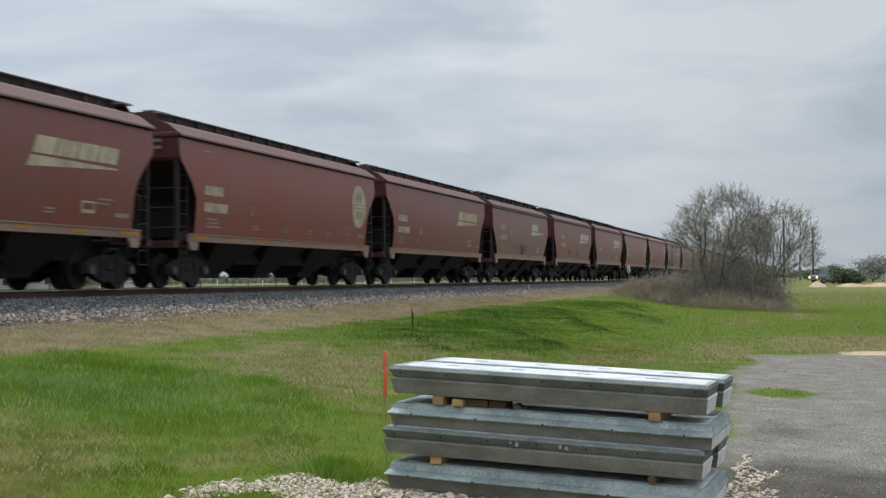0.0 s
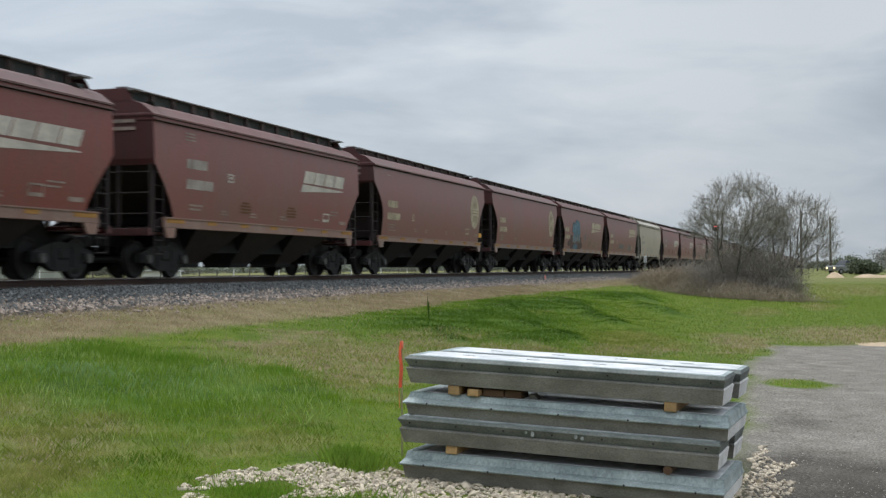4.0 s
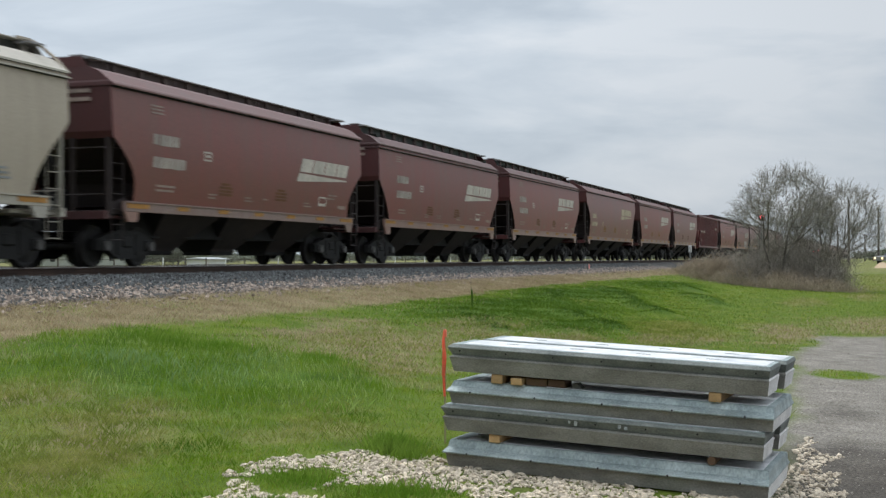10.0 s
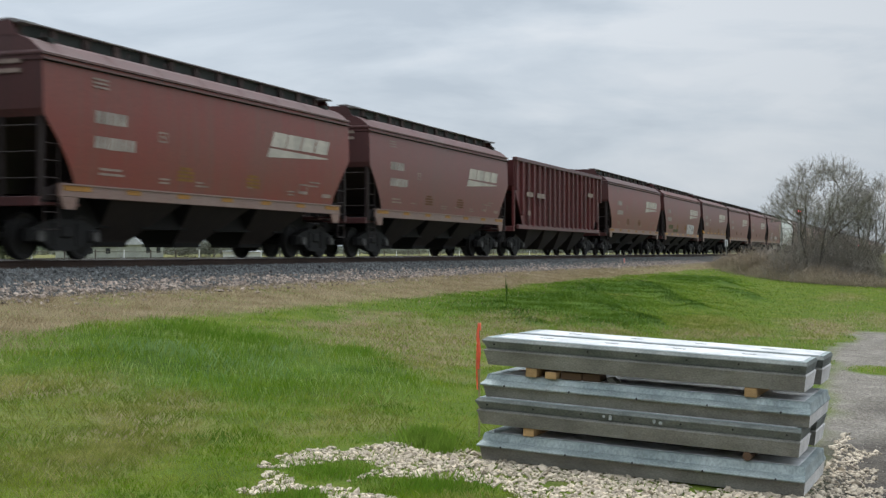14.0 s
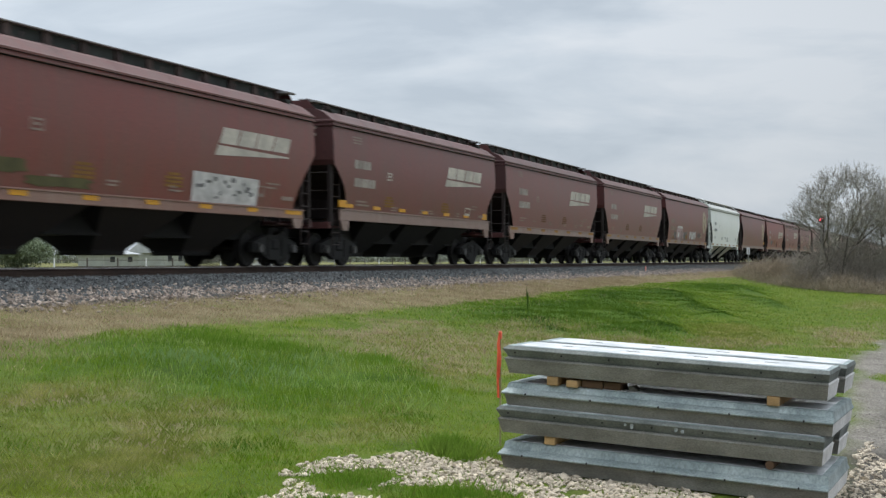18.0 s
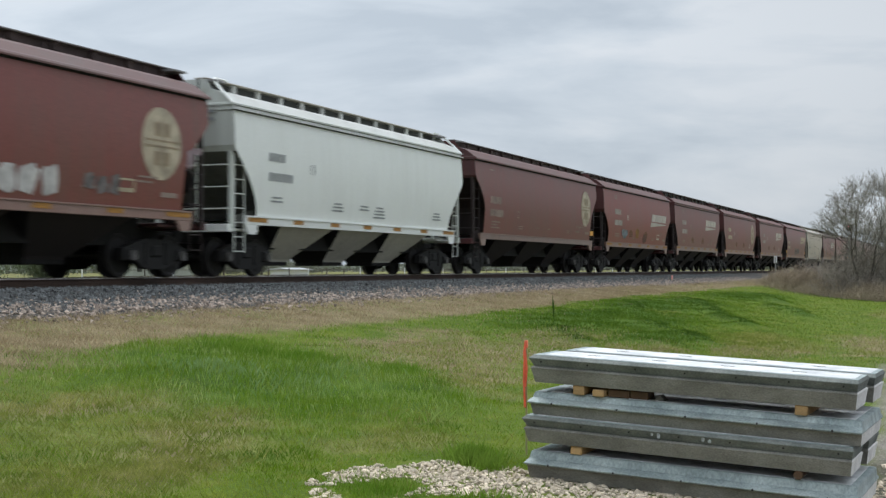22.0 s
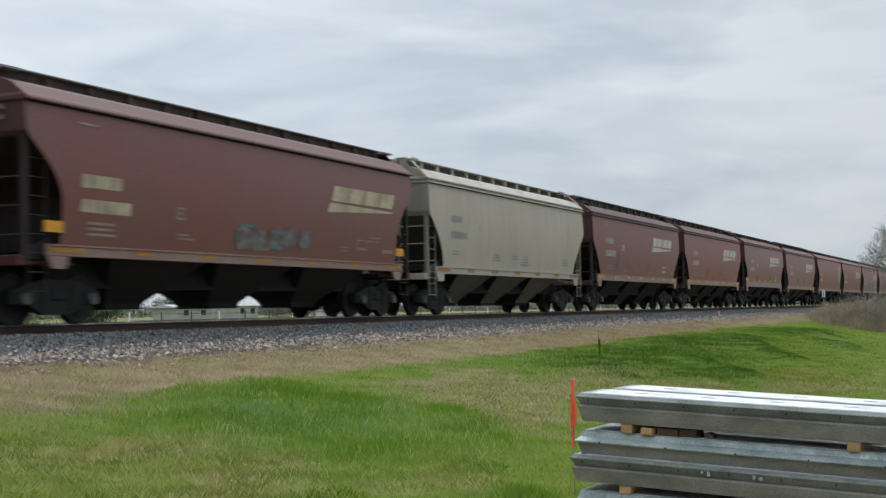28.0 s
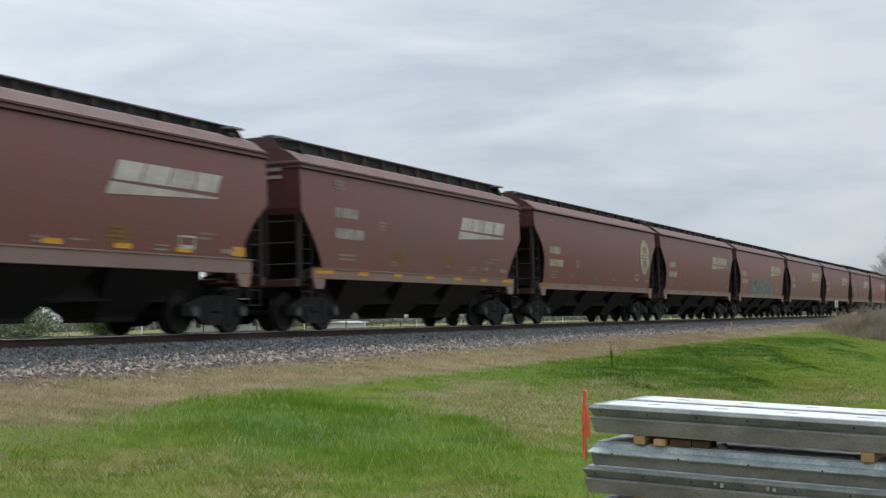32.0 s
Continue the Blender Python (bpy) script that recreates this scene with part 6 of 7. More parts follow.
def build_grass():
    rng = np.random.default_rng(21)

    def scatter(n, r0, r1, power, a0=-4.0, a1=47.0):
        r = r0 + (r1 - r0) * rng.uniform(0, 1, n) ** power
        a = np.radians(rng.uniform(a0, a1, n))
        x, y = r * np.cos(a), r * np.sin(a)
        ok = (y < 13.3) & (lot(x, y) < 0.35) & ~((x > 9.2) & (x < 10.7) & (y > 0.6) & (y < 3.25))
        hole = np.maximum.reduce([blob(x, y, 8.4, 3.95, 0.42, 0.26), blob(x, y, 8.2, 3.05, 0.40, 0.6), blob(x, y, 7.3, 3.75, 0.35, 0.3), blob(x, y, 7.2, 2.6, 0.5, 0.6)])
        edge = 0.22 * wobble(x, y, 2.6, 2.0) + 0.10 * wobble(x, y, 9.0, 6.0)
        stone = (x < 9.9 + edge) & (y < np.interp(x, [6.8, 7.8, 8.6, 9.9], [3.75, 4.2, 4.36, 4.3]) + edge) & (hole + 0.3 * edge < 0.38)
        stone &= rng.uniform(0, 1, len(x)) < 0.97
        return x[ok & ~stone], y[ok & ~stone]

    x, y = scatter(940000, 7.0, 120.0, 1.85)
    bx, by = scatter(260000, 19.0, 58.0, 1.2, 5.0, 23.0)
    way = np.degrees(np.arctan2(by, bx))
    soft = rng.uniform(0, 1, len(bx)) < smoothstep(5, 10, way) * smoothstep(23, 17, way) * smoothstep(19, 26, bx)
    x, y = np.concatenate([x, bx[soft]]), np.concatenate([y, by[soft]])
    d = dryness(x, y)
    dry = rng.uniform(0, 1, len(x)) < d
    lush = lushness(x, y)
    deep = folds(x, y)
    tall = 0.034 + (0.070 - 0.035 * smoothstep(18, 26, x)) * lush * (0.7 + 0.4 * wobble(x, y, 1.6, 1.0)) + 0.018 * (wobble(x, y, 2.2, 4.0) > 0.45)
    far = np.clip(np.hypot(x, y) / 12, 1, 9)
    clump = 0.6 * wobble(x, y, 5.5, 3.0) + 0.6 * wobble(x * 0.9 + y * 0.5, y, 13.0, 8.0)
    rich = rng.uniform(0, 1, len(x)) < np.clip(lush * (0.84 + 0.4 * clump + 0.2 * smoothstep(18, 24, x)), 0, 0.98)
    tall = tall * (1 + 0.55 * np.clip(clump, -0.8, 1.2) * (0.35 + 0.65 * lush))
    tall = tall * rng.uniform(0.55, 1.35, len(x))
    chance = rng.uniform(0, 1, len(x))
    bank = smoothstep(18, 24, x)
    in_strip = rich & (chance < smoothstep(0.15, 0.75, deep) * 0.9 * bank)
    dark = rich & ~in_strip & (chance < np.clip(0.95 * lush * bank + 0.16 * lush * (wobble(x, y, 1.9, 11.0) > 0.25), 0, 0.97))
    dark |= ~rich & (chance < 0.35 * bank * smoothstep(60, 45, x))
    for name, g, mat, seed, label in (("green_grass", ~dry & ~rich & ~dark, GRASS, 22, "fresh yellow-green grass on the bank"), ("lush_grass", ~dry & rich & ~dark & ~in_strip, LUSH, 24, "thick green grass on the bank"), ("deep_grass", ~dry & dark, DEEP, 26, "rough deep green growth on the bank"), ("hollow_grass", ~dry & in_strip, FOLD, 29, "dark green grass in strips down the bank")):
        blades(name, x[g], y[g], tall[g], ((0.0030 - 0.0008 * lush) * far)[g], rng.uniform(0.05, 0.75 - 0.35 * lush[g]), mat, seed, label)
    short = 0.035 + 0.045 * rng.uniform(0, 1, len(x))
    verge = (y + 0.5 * wobble(x, y, 0.8, 1.0) > 8.8) | ((x > 27.5) & (x < 42) & (y < 2.6) & (rng.uniform(0, 1, len(x)) < 0.55)) | ((x > 15.5) & (x < 26) & (rng.uniform(0, 1, len(x)) < 0.38))
    for name, g, mat, seed, label in (("dry_grass", dry & verge, STRAW, 23, "dry tan grass along the verge"), ("half_dry_grass", dry & ~verge, OLIVE, 25, "half-dry olive and tan grass in patches")):
        blades(name, x[g], y[g], short[g], (0.0038 * far)[g], rng.uniform(0.3, 1.0, g.sum()), mat, seed, label)


build_grass()


def build_tufts():
    """Taller clumps of grass round the stones and along the bank."""
    rng = np.random.default_rng(27)
    spots = ((9.95, 3.80, 0.25, 0.20, 420), (9.70, 3.55, 0.18, 0.15, 220), (11.7, 5.15, 0.3, 0.16, 60), (8.4, 3.95, 0.4, 0.10, 500), (8.3, 3.1, 0.4, 0.12, 420),
             (7.4, 3.7, 0.3, 0.11, 260), (8.0, 2.3, 0.25, 0.10, 160), (15.4, 9.1, 0.7, 0.24, 420), (15.3, 8.2, 0.5, 0.20, 300), (15.2, 6.8, 0.5, 0.18, 300))
    xs, ys, hs, ws = [], [], [], []
    for cx, cy, r, h, n in spots:
        n = int(2.4 * n)
        xs.append(cx + rng.normal(0, r * 0.5, n))
        ys.append(cy + rng.normal(0, r * 0.4, n))
        hs.append(0.75 * h * rng.uniform(0.4, 1.15, n))
        ws.append(np.full(n, 0.0034 if cx < 12 else 0.0024))
    x, y, h, w = (np.concatenate(a) for a in (xs, ys, hs, ws))
    blades("tall_grass_tufts", x, y, h, w, rng.uniform(0.1, 0.55, len(x)), TUFT, 28, "tall dark green grass clumps beside stones and on the bank")


build_tufts()


def build_stalks():
    """Thin pale stalks and seed heads over the thick grass, and patches of blue-green leafy weed in it."""
    rng = np.random.default_rng(33)
    x, y = rng.uniform(9, 19, 40000), rng.uniform(4.6, 10.2, 40000)
    keep = rng.uniform(0, 1, len(x)) < lushness(x, y) * (0.16 + 0.16 * (wobble(x, y, 1.7, 5.0) > 0.1)) + 0.02
    x, y = x[keep], y[keep]
    blades("pale_grass_stalks", x, y, rng.uniform(0.06, 0.15, len(x)), rng.uniform(0.0016, 0.003, len(x)), rng.uniform(0.05, 0.5, len(x)), PALE, 34, "thin pale stalks standing over the thick grass")
    x = np.concatenate([12.85 + rng.normal(0, 0.10, 26), 12.0 + rng.normal(0, 0.16, 34), 12.4 + rng.normal(0, 0.3, 24)])
    y = np.concatenate([5.52 + rng.normal(0, 0.08, 26), 4.98 + rng.normal(0, 0.12, 34), 5.3 + rng.normal(0, 0.2, 24)])
    blades("broad_grass_leaves", x, y, rng.uniform(0.05, 0.15, len(x)), rng.uniform(0.003, 0.006, len(x)), rng.uniform(0.2, 1.0, len(x)), PALE, 36, "pale broad grass leaves in loose clumps")
    xs, ys = [], []
    for cx, cy, rx, ry, n in ((12.75, 8.05, 0.30, 0.36, 520), (12.6, 7.05, 0.6, 0.3, 260), (14.2, 7.3, 0.7, 0.3, 220)):
        xs.append(cx + rng.normal(0, rx, n))
        ys.append(cy + rng.normal(0, ry, n))
    x, y = np.concatenate(xs), np.concatenate(ys)
    blades("blue_green_weed", x, y, rng.uniform(0.06, 0.15, len(x)), rng.uniform(0.004, 0.008, len(x)), rng.uniform(0.2, 0.8, len(x)), BLUEWEED, 35, "blue-green leafy weed among the thick grass")


build_stalks()


# ---- weeds ----
def build_weeds():
    rng = random.Random(31)
    for x, y, h in ((27.6, 8.6, 0.62),):
        bm = bmesh.new()
        for k in range(3):
            a = rng.uniform(0, math.tau)
            top = Vector((math.cos(a) * 0.05 * h, math.sin(a) * 0.05 * h, h * rng.uniform(0.7, 1)))
            tube(bm, (0, 0, -0.02), top * 0.6, 0.012, 0.010, 4)
            tube(bm, top * 0.6, top + Vector((0.02, 0.01, 0.0)), 0.019, 0.004, 4)
        ob = tagged(link_mesh("weed", bm, FOLD), "tall dark weed stalk in the grass", "weed", "weeds in the grass", kind="stuff")
        ob.location = (x, y, float(ground_z(x, y)))


build_weeds()


# ---- bare trees and thicket ----
def limb_mesh(segments, mat, name, parent, label=""):
    """Tapered three-sided sticks from rows of start, end, radii."""
    s = np.array([[*a, *b, r0, r1] for a, b, r0, r1 in segments])
    a, b, r0, r1 = s[:, :3], s[:, 3:6], s[:, 6], s[:, 7]
    d = b - a
    d /= np.linalg.norm(d, axis=1, keepdims=True) + 1e-9
    ref = np.where(np.abs(d[:, 2:3]) > 0.9, np.array([[1.0, 0, 0]]), np.array([[0, 0, 1.0]]))
    u = np.cross(d, ref)
    u /= np.linalg.norm(u, axis=1, keepdims=True)
    w = np.cross(d, u)
    v = []
    for c, r in ((a, r0), (b, r1)):
        for k in range(3):
            t = k * math.tau / 3
            v.append(c + r[:, None] * (math.cos(t) * u + math.sin(t) * w))
    v = np.stack(v, 1).reshape(-1, 3)
    i = 6 * np.arange(len(s))[:, None]
    f = np.concatenate([i + np.array([[0, 1, 4, 3]]), i + np.array([[1, 2, 5, 4]]), i + np.array([[2, 0, 3, 5]])], 0)
    ob = from_arrays(name, v, f, mat, parent)
    if label:
        ob["label"] = label
    return ob


def bare_tree(x, y, label, seed, lobes, stems, fork):
    """A leafless tree grown towards points spread through its crown. lobes: rows of (y, z, width, height, points) from the foot;
    stems: how many rise from the ground; fork: the height at which the limbs part."""
    rng = np.random.default_rng(seed)
    goals = []
    for cy, cz, ry, rz, n in lobes:
        p = rng.normal(0, 1, (n, 3))
        p *= (rng.uniform(0.35, 1.0, (n, 1)) ** 0.5) / np.linalg.norm(p, axis=1, keepdims=True)
        p *= np.array([ry * 0.95, ry, rz])
        p[:, 2] = np.where(p[:, 2] < 0, p[:, 2] * 0.62, p[:, 2])
        goals.append(p + np.array([0, cy, cz]))
    goals = np.concatenate(goals)
    nodes, parent = [], []
    for k in range(stems):
        a = k * math.tau / stems + rng.uniform(0, 1)
        q = np.array([0.12 * math.cos(a), 0.22 * math.sin(a), -0.1])
        lean = np.array([0.10 * math.cos(a), 0.16 * math.sin(a), 1.0])
        last = -1
        while q[2] < fork * rng.uniform(0.85, 1.1):
            nodes.append(q)
            parent.append(last)
            last = len(nodes) - 1
            lean = lean + rng.normal(0, 0.06, 3)
            lean[2] = 1.0
            q = q + 0.25 * lean / np.linalg.norm(lean)
    step = 0.28
    for _ in range(46):
        pts = np.array(nodes)
        d2 = ((goals[:, None, :] - pts[None]) ** 2).sum(-1)
        near = d2.argmin(1)
        alive = d2.min(1) > 0.25 ** 2
        goals, near = goals[alive], near[alive]
        if not len(goals):
            break
        for i in np.unique(near):
            d = goals[near == i] - pts[i]
            d = (d / np.linalg.norm(d, axis=1, keepdims=True)).mean(0) + rng.normal(0, 0.12, 3) + 0.45 * (pts[i] - pts[parent[i]]) / step
            nodes.append(pts[i] + step * d / np.linalg.norm(d))
            parent.append(int(i))
    pts, kids = np.array(nodes), np.zeros(len(nodes))
    for i in range(len(nodes) - 1, -1, -1):
        kids[i] = max(kids[i], 0.0085 ** 2.3)
        if parent[i] >= 0:
            kids[parent[i]] += kids[i]
    r = np.minimum(kids ** (1 / 2.3), 0.10)
    roots, limbs, twigs = [], {}, []
    for i, q in enumerate(parent):
        roots.append(roots[q] if q >= 0 else i)
        if q >= 0:
            (limbs.setdefault(roots[i], []) if r[i] > 0.018 else twigs).append((pts[q], pts[i], min(r[q], r[i] * 1.25), r[i]))
    mid = np.array([0, pts[:, 1].mean(), fork])
    for i in np.flatnonzero((r < 0.022) & (pts[:, 2] > fork)):
        out = pts[i] - mid
        out /= np.linalg.norm(out) + 1e-6
        for _ in range(4):
            d = out * 0.9 + rng.normal(0, 0.5, 3)
            e = pts[i] + d / np.linalg.norm(d) * rng.uniform(0.25, 0.70)
            twigs.append((pts[i], e, 0.0065, 0.003))
            for _ in range(3):
                f = pts[i] + (e - pts[i]) * rng.uniform(0.3, 0.95)
                g = d * 0.8 + rng.normal(0, 0.6, 3)
                twigs.append((f, f + g / np.linalg.norm(g) * rng.uniform(0.12, 0.35), 0.0045, 0.002))
    tree = tagged(new("bare_tree"), label, "tree", "bare trees by the track")
    tree.location = (x, y, float(ground_z(x, y)))
    for stem in limbs.values():
        limb_mesh(stem, BARK, "trunk", tree, "grey-brown branching trunk")
    limb_mesh(twigs, TWIG, "crown", tree, "bare twiggy crown")
    return tree


def thicket(name, x, y, rx, ry, h, n, mat, seed, label, lean=0.5, category="bush"):
    rng = np.random.default_rng(seed)
    px, py = rng.normal(0, rx / 2, n), rng.normal(0, ry / 2, n)
    hh = h * np.exp(-(px / rx) ** 2 - (py / ry) ** 2) * rng.uniform(0.35, 1.1, n)
    gz = ground_z(px + x, py + y) - float(ground_z(x, y))
    segs = []
    for i in range(n):
        a = Vector((px[i], py[i], gz[i] + hh[i] * rng.uniform(0, 0.35)))
        m = a + Vector((rng.normal(0, lean), rng.normal(0, lean), 1.0)) * float(hh[i]) * 0.5
        e = m + Vector((rng.normal(0, lean * 1.6), rng.normal(0, lean * 1.6), 0.8)) * float(hh[i]) * 0.4
        segs.append((a, m, 0.008, 0.006))
        segs.append((m, e, 0.006, 0.003))
        for _ in range(2):
            w = m + Vector((rng.normal(0, 1), rng.normal(0, 1), rng.normal(0.3, 0.6))) * float(hh[i]) * 0.22
            segs.append((m, w, 0.005, 0.003))
    ob = limb_mesh(segs, mat, name, None)
    ob.location = (x, y, float(ground_z(x, y)))
    return tagged(ob, label, category)


bare_tree(67.5, 5.0, "leafless grey tree with a broad twiggy crown by the track", 41, ((-0.6, 3.95, 2.25, 2.0, 1000), (1.0, 3.55, 1.15, 1.2, 260), (-2.0, 3.4, 1.1, 1.3, 200), (-0.3, 2.4, 1.3, 1.0, 200)), 4, 1.2)
bare_tree(68.5, 2.35, "leafless grey tree with a spreading twiggy crown", 43, ((-0.8, 3.50, 1.75, 1.75, 680), (0.7, 3.1, 1.2, 1.3, 240), (-1.6, 2.5, 1.1, 0.9, 160), (-0.3, 1.9, 1.2, 0.9, 140)), 3, 0.9)
thicket("bare_thicket", 67.6, 5.6, 1.6, 1.8, 2.3, 1000, THICKET, 45, "leafless grey-brown thicket under the bare trees", 0.5)
thicket("bare_thicket", 68.0, 3.0, 1.8, 1.8, 2.9, 1700, THICKET, 46, "dense leafless thicket at the edge of the field", 0.5)
thicket("bare_thicket", 69.0, 4.4, 1.8, 2.6, 3.6, 1100, THICKET, 58, "thin tall leafless saplings among the bare trees", 0.3)
thicket("bare_thicket", 72.0, 7.6, 1.6, 1.7, 1.9, 800, THICKET, 44, "leafless thicket on the bank", 0.5)
thicket("dead_grass_clump", 75.5, 9.6, 2.0, 1.7, 1.2, 1300, DEADGRASS, 47, "tall dead brown grass beside the track", 0.4, "dead grass")
thicket("dead_grass_clump", 71.5, 8.0, 2.4, 1.8, 1.45, 2200, DEADGRASS, 48, "tall dead brown grass on the bank", 0.4, "dead grass")
thicket("dead_grass_clump", 68.2, 6.2, 2.4, 1.9, 1.25, 2000, DEADGRASS, 49, "tall dead brown grass at the foot of the bare trees", 0.45, "dead grass")
thicket("dead_grass_clump", 66.2, 4.3, 2.2, 2.0, 0.95, 1700, DEADGRASS, 56, "dead brown grass at the foot of the thicket", 0.5, "dead grass")
thicket("dead_grass_clump", 66.0, 2.5, 2.2, 1.7, 0.75, 1000, DEADGRASS, 57, "low dead brown grass at the edge of the field", 0.5, "dead grass")


# ---- signal, posts and poles ----
def build_signal():
    s = tagged(new("railway_signal"), "black railway signal showing red on a grey mast", "railway signal")
    x, y = 152.0, 12.65
    s.location = (x, y, float(ground_z(x, y)))
    bm = bmesh.new()
    tube(bm, (0, 0, -0.1), (0, 0, 5.8), 0.09, n=10)
    mast = part("mast", bm, ALUMINIUM, s)
    bm = bmesh.new()
    box(bm, -0.3, 0.3, -0.3, 0.3, 0, 1.3, 0.03)
    part("relay_case", bm, ALUMINIUM, s)
    bm = bmesh.new()
    tube(bm, (-0.12, 0, 5.4), (-0.08, 0, 5.4), 0.40, n=20)
    box(bm, -0.1, 0.15, -0.18, 0.18, 5.1, 5.7, 0.03)
    part("signal_head", bm, SIGNAL_BLACK, s)
    bm = bmesh.new()
    tube(bm, (-0.19, 0, 5.4), (-0.13, 0, 5.4), 0.20, n=16)
    part("red_lamp", bm, RED_LAMP, s, "glowing red lamp")
    bm = bmesh.new()
    for k in range(12):
        tube(bm, (0.15, -0.15, 0.6 + 0.4 * k), (0.15, 0.15, 0.6 + 0.4 * k), 0.015, n=4)
    for dy in (-0.15, 0.15):
        tube(bm, (0.15, dy, 0.3), (0.15, dy, 5.0), 0.02, n=4)
    part("ladder", bm, ALUMINIUM, s)


build_signal()


def lineside_post(x, y, h, label, plate=True):
    p = tagged(new("lineside_post"), label, "marker post", "marker posts along the track")
    p.location = (x, y, float(ground_z(x, y)))
    bm = bmesh.new()
    tube(bm, (0, 0, -0.1), (0, 0, h), 0.04, n=8)
    part("post", bm, ALUMINIUM, p)
    if plate:
        bm = bmesh.new()
        box(bm, -0.02, 0.02, -0.12, 0.12, h - 0.42, h + 0.1, 0.01)
        part("plate", bm, HOUSE_WHITE, p, "small white marker plate")


lineside_post(101.5, 13.87, 1.55, "grey lineside post with a small white plate")
pk = tagged(new("marker_stake"), "short pink marker stake in the ballast", "marker stake")
pk.location = (65.0, 14.0, 1.18)
bm = bmesh.new()
box(bm, -0.035, 0.035, -0.035, 0.035, -0.1, 0.26, 0.01)
part("painted_top", bm, PINKFLAG, pk)


def utility_pole(x, y, h, arms):
    p = tagged(new("utility_pole"), "weathered wooden utility pole with crossarm", "utility pole", "utility poles along the road")
    p.location = (x, y, float(ground_z(x, y)))
    bm = bmesh.new()
    tube(bm, (0, 0, -0.2), (0, 0, h), 0.17, 0.11, 8)
    part("pole", bm, POLE_WOOD, p)
    for k in range(arms):
        bm = bmesh.new()
        box(bm, -0.5, 0.5, -0.32, 0.32, h - 0.35 - 0.8 * k, h - 0.27 - 0.8 * k)
        arm = part("crossarm", bm, POLE_WOOD, p)
        for y2 in (-0.25, 0.25):
            bm = bmesh.new()
            tube(bm, (0, y2, h - 0.28 - 0.8 * k), (0, y2, h - 0.12 - 0.8 * k), 0.05, 0.03, 6)
            part("insulator", bm, ALUMINIUM, arm)


utility_pole(190.0, -0.05, 7.9, 1)
utility_pole(330.0, 3.05, 6.6, 1)
utility_pole(170.0, 3.5, 8.3, 0)
utility_pole(240.0, 6.8, 6.7, 0)


# ---- far crossing, car, dirt, trees, houses ----
def crown(name, x, y, rx, h, n, mat, seed, label, trunk=True, size=0.22, low=0.1):
    """A leafy tree or bush: trunk and limbs, and many small leaf clumps with gaps."""
    rng = np.random.default_rng(seed)
    t = tagged(new(name), label, "tree" if trunk else "bush", "trees and bushes in the distance")
    t.location = (x, y, float(ground_z(x, y)))
    bm = bmesh.new()
    tube(bm, (0, 0, -0.2), (0, 0, h * 0.55), 0.04 * h, 0.02 * h, 6)
    for k in range(6):
        a = k * 1.05
        tube(bm, (0, 0, h * (0.25 + 0.05 * k)), (math.cos(a) * rx * 0.7, math.sin(a) * rx * 0.7, h * (0.5 + 0.06 * k)), 0.018 * h, 0.006 * h, 5)
    part("trunk", bm, BARK, t)
    lobes = rng.normal(0, 1, (9, 3))
    lobes /= np.linalg.norm(lobes, axis=1, keepdims=True)
    lobes *= np.array([rx * 0.55, rx * 0.55, h * 0.22])
    lobes[:, 2] += h * (0.5 + low)
    c = lobes[rng.integers(0, 9, n)] + rng.normal(0, 1, (n, 3)) * np.array([rx * 0.27, rx * 0.27, h * 0.13])
    c[:, 2] = np.clip(c[:, 2], 0.05, None)
    d = rng.normal(0, 1, (n, 3, 3)) * size
    v = (c[:, None, :] + d).reshape(-1, 3)
    ob = from_arrays("crown", v, np.arange(3 * n).reshape(-1, 3), mat, t)
    return t


crown("bush", 176.0, -3.95, 1.5, 2.6, 6500, LEAF, 51, "dark olive rounded bush by the far crossing", False, 0.10, -0.1)
crown("bush", 178.0, -4.9, 1.5, 1.9, 6000, LEAF, 52, "dark olive low bush by the far crossing", False, 0.10, -0.1)
crown("bush", 210.0, -2.5, 2.2, 3.4, 6000, LEAF, 50, "dark olive bush beyond the far crossing", False, 0.11, -0.1)
crown("far_tree", 236.0, -10.0, 4.0, 4.6, 6500, LEAF_PALE, 53, "pale grey twiggy tree in the distance", True, 0.13, 0.0)
crown("far_tree", 240.0, -16.0, 4.0, 4.4, 6000, LEAF_PALE, 54, "pale grey twiggy tree in the distance", True, 0.13, 0.0)
crown("far_tree", 300.0, 1.0, 5.0, 2.2, 2400, LEAF_GREY, 55, "low grey-green trees on the horizon", True, 0.25)


def dirt_mound(x, y, rx, ry, h, seed):
    rng = np.random.default_rng(seed)
    n = 24
    u = np.linspace(-1, 1, n)
    U, V = np.meshgrid(u, u, indexing="ij")
    X, Y = U * rx, V * ry
    Z = h * np.clip(1 - U ** 2 - V ** 2, 0, 1) ** 0.8 * (1 + 0.35 * wobble(X + seed, Y, 1.9)) + ground_z(X + x, Y + y) - float(ground_z(x, y)) - 0.02
    v = np.stack([X, Y, Z], -1).reshape(-1, 3)
    i = (np.arange(n - 1)[:, None] * n + np.arange(n - 1)[None, :]).ravel()
    ob = from_arrays("dirt_mound", v, np.stack([i, i + n, i + n + 1, i + 1], -1), DIRT, smooth=True)
    ob.location = (x, y, float(ground_z(x, y)))
    tagged(ob, "low mound of pale tan dirt in the field", "dirt mound", "dirt mounds in the field")


dirt_mound(31.0, -1.6, 1.2, 1.6, 0.04, 6)
dirt_mound(150.0, -0.5, 2.2, 1.0, 0.50, 3)
dirt_mound(150.0, -4.2, 2.2, 1.8, 0.34, 5)
dirt_mound(150.0, -7.6, 2.4, 2.8, 0.36, 8)


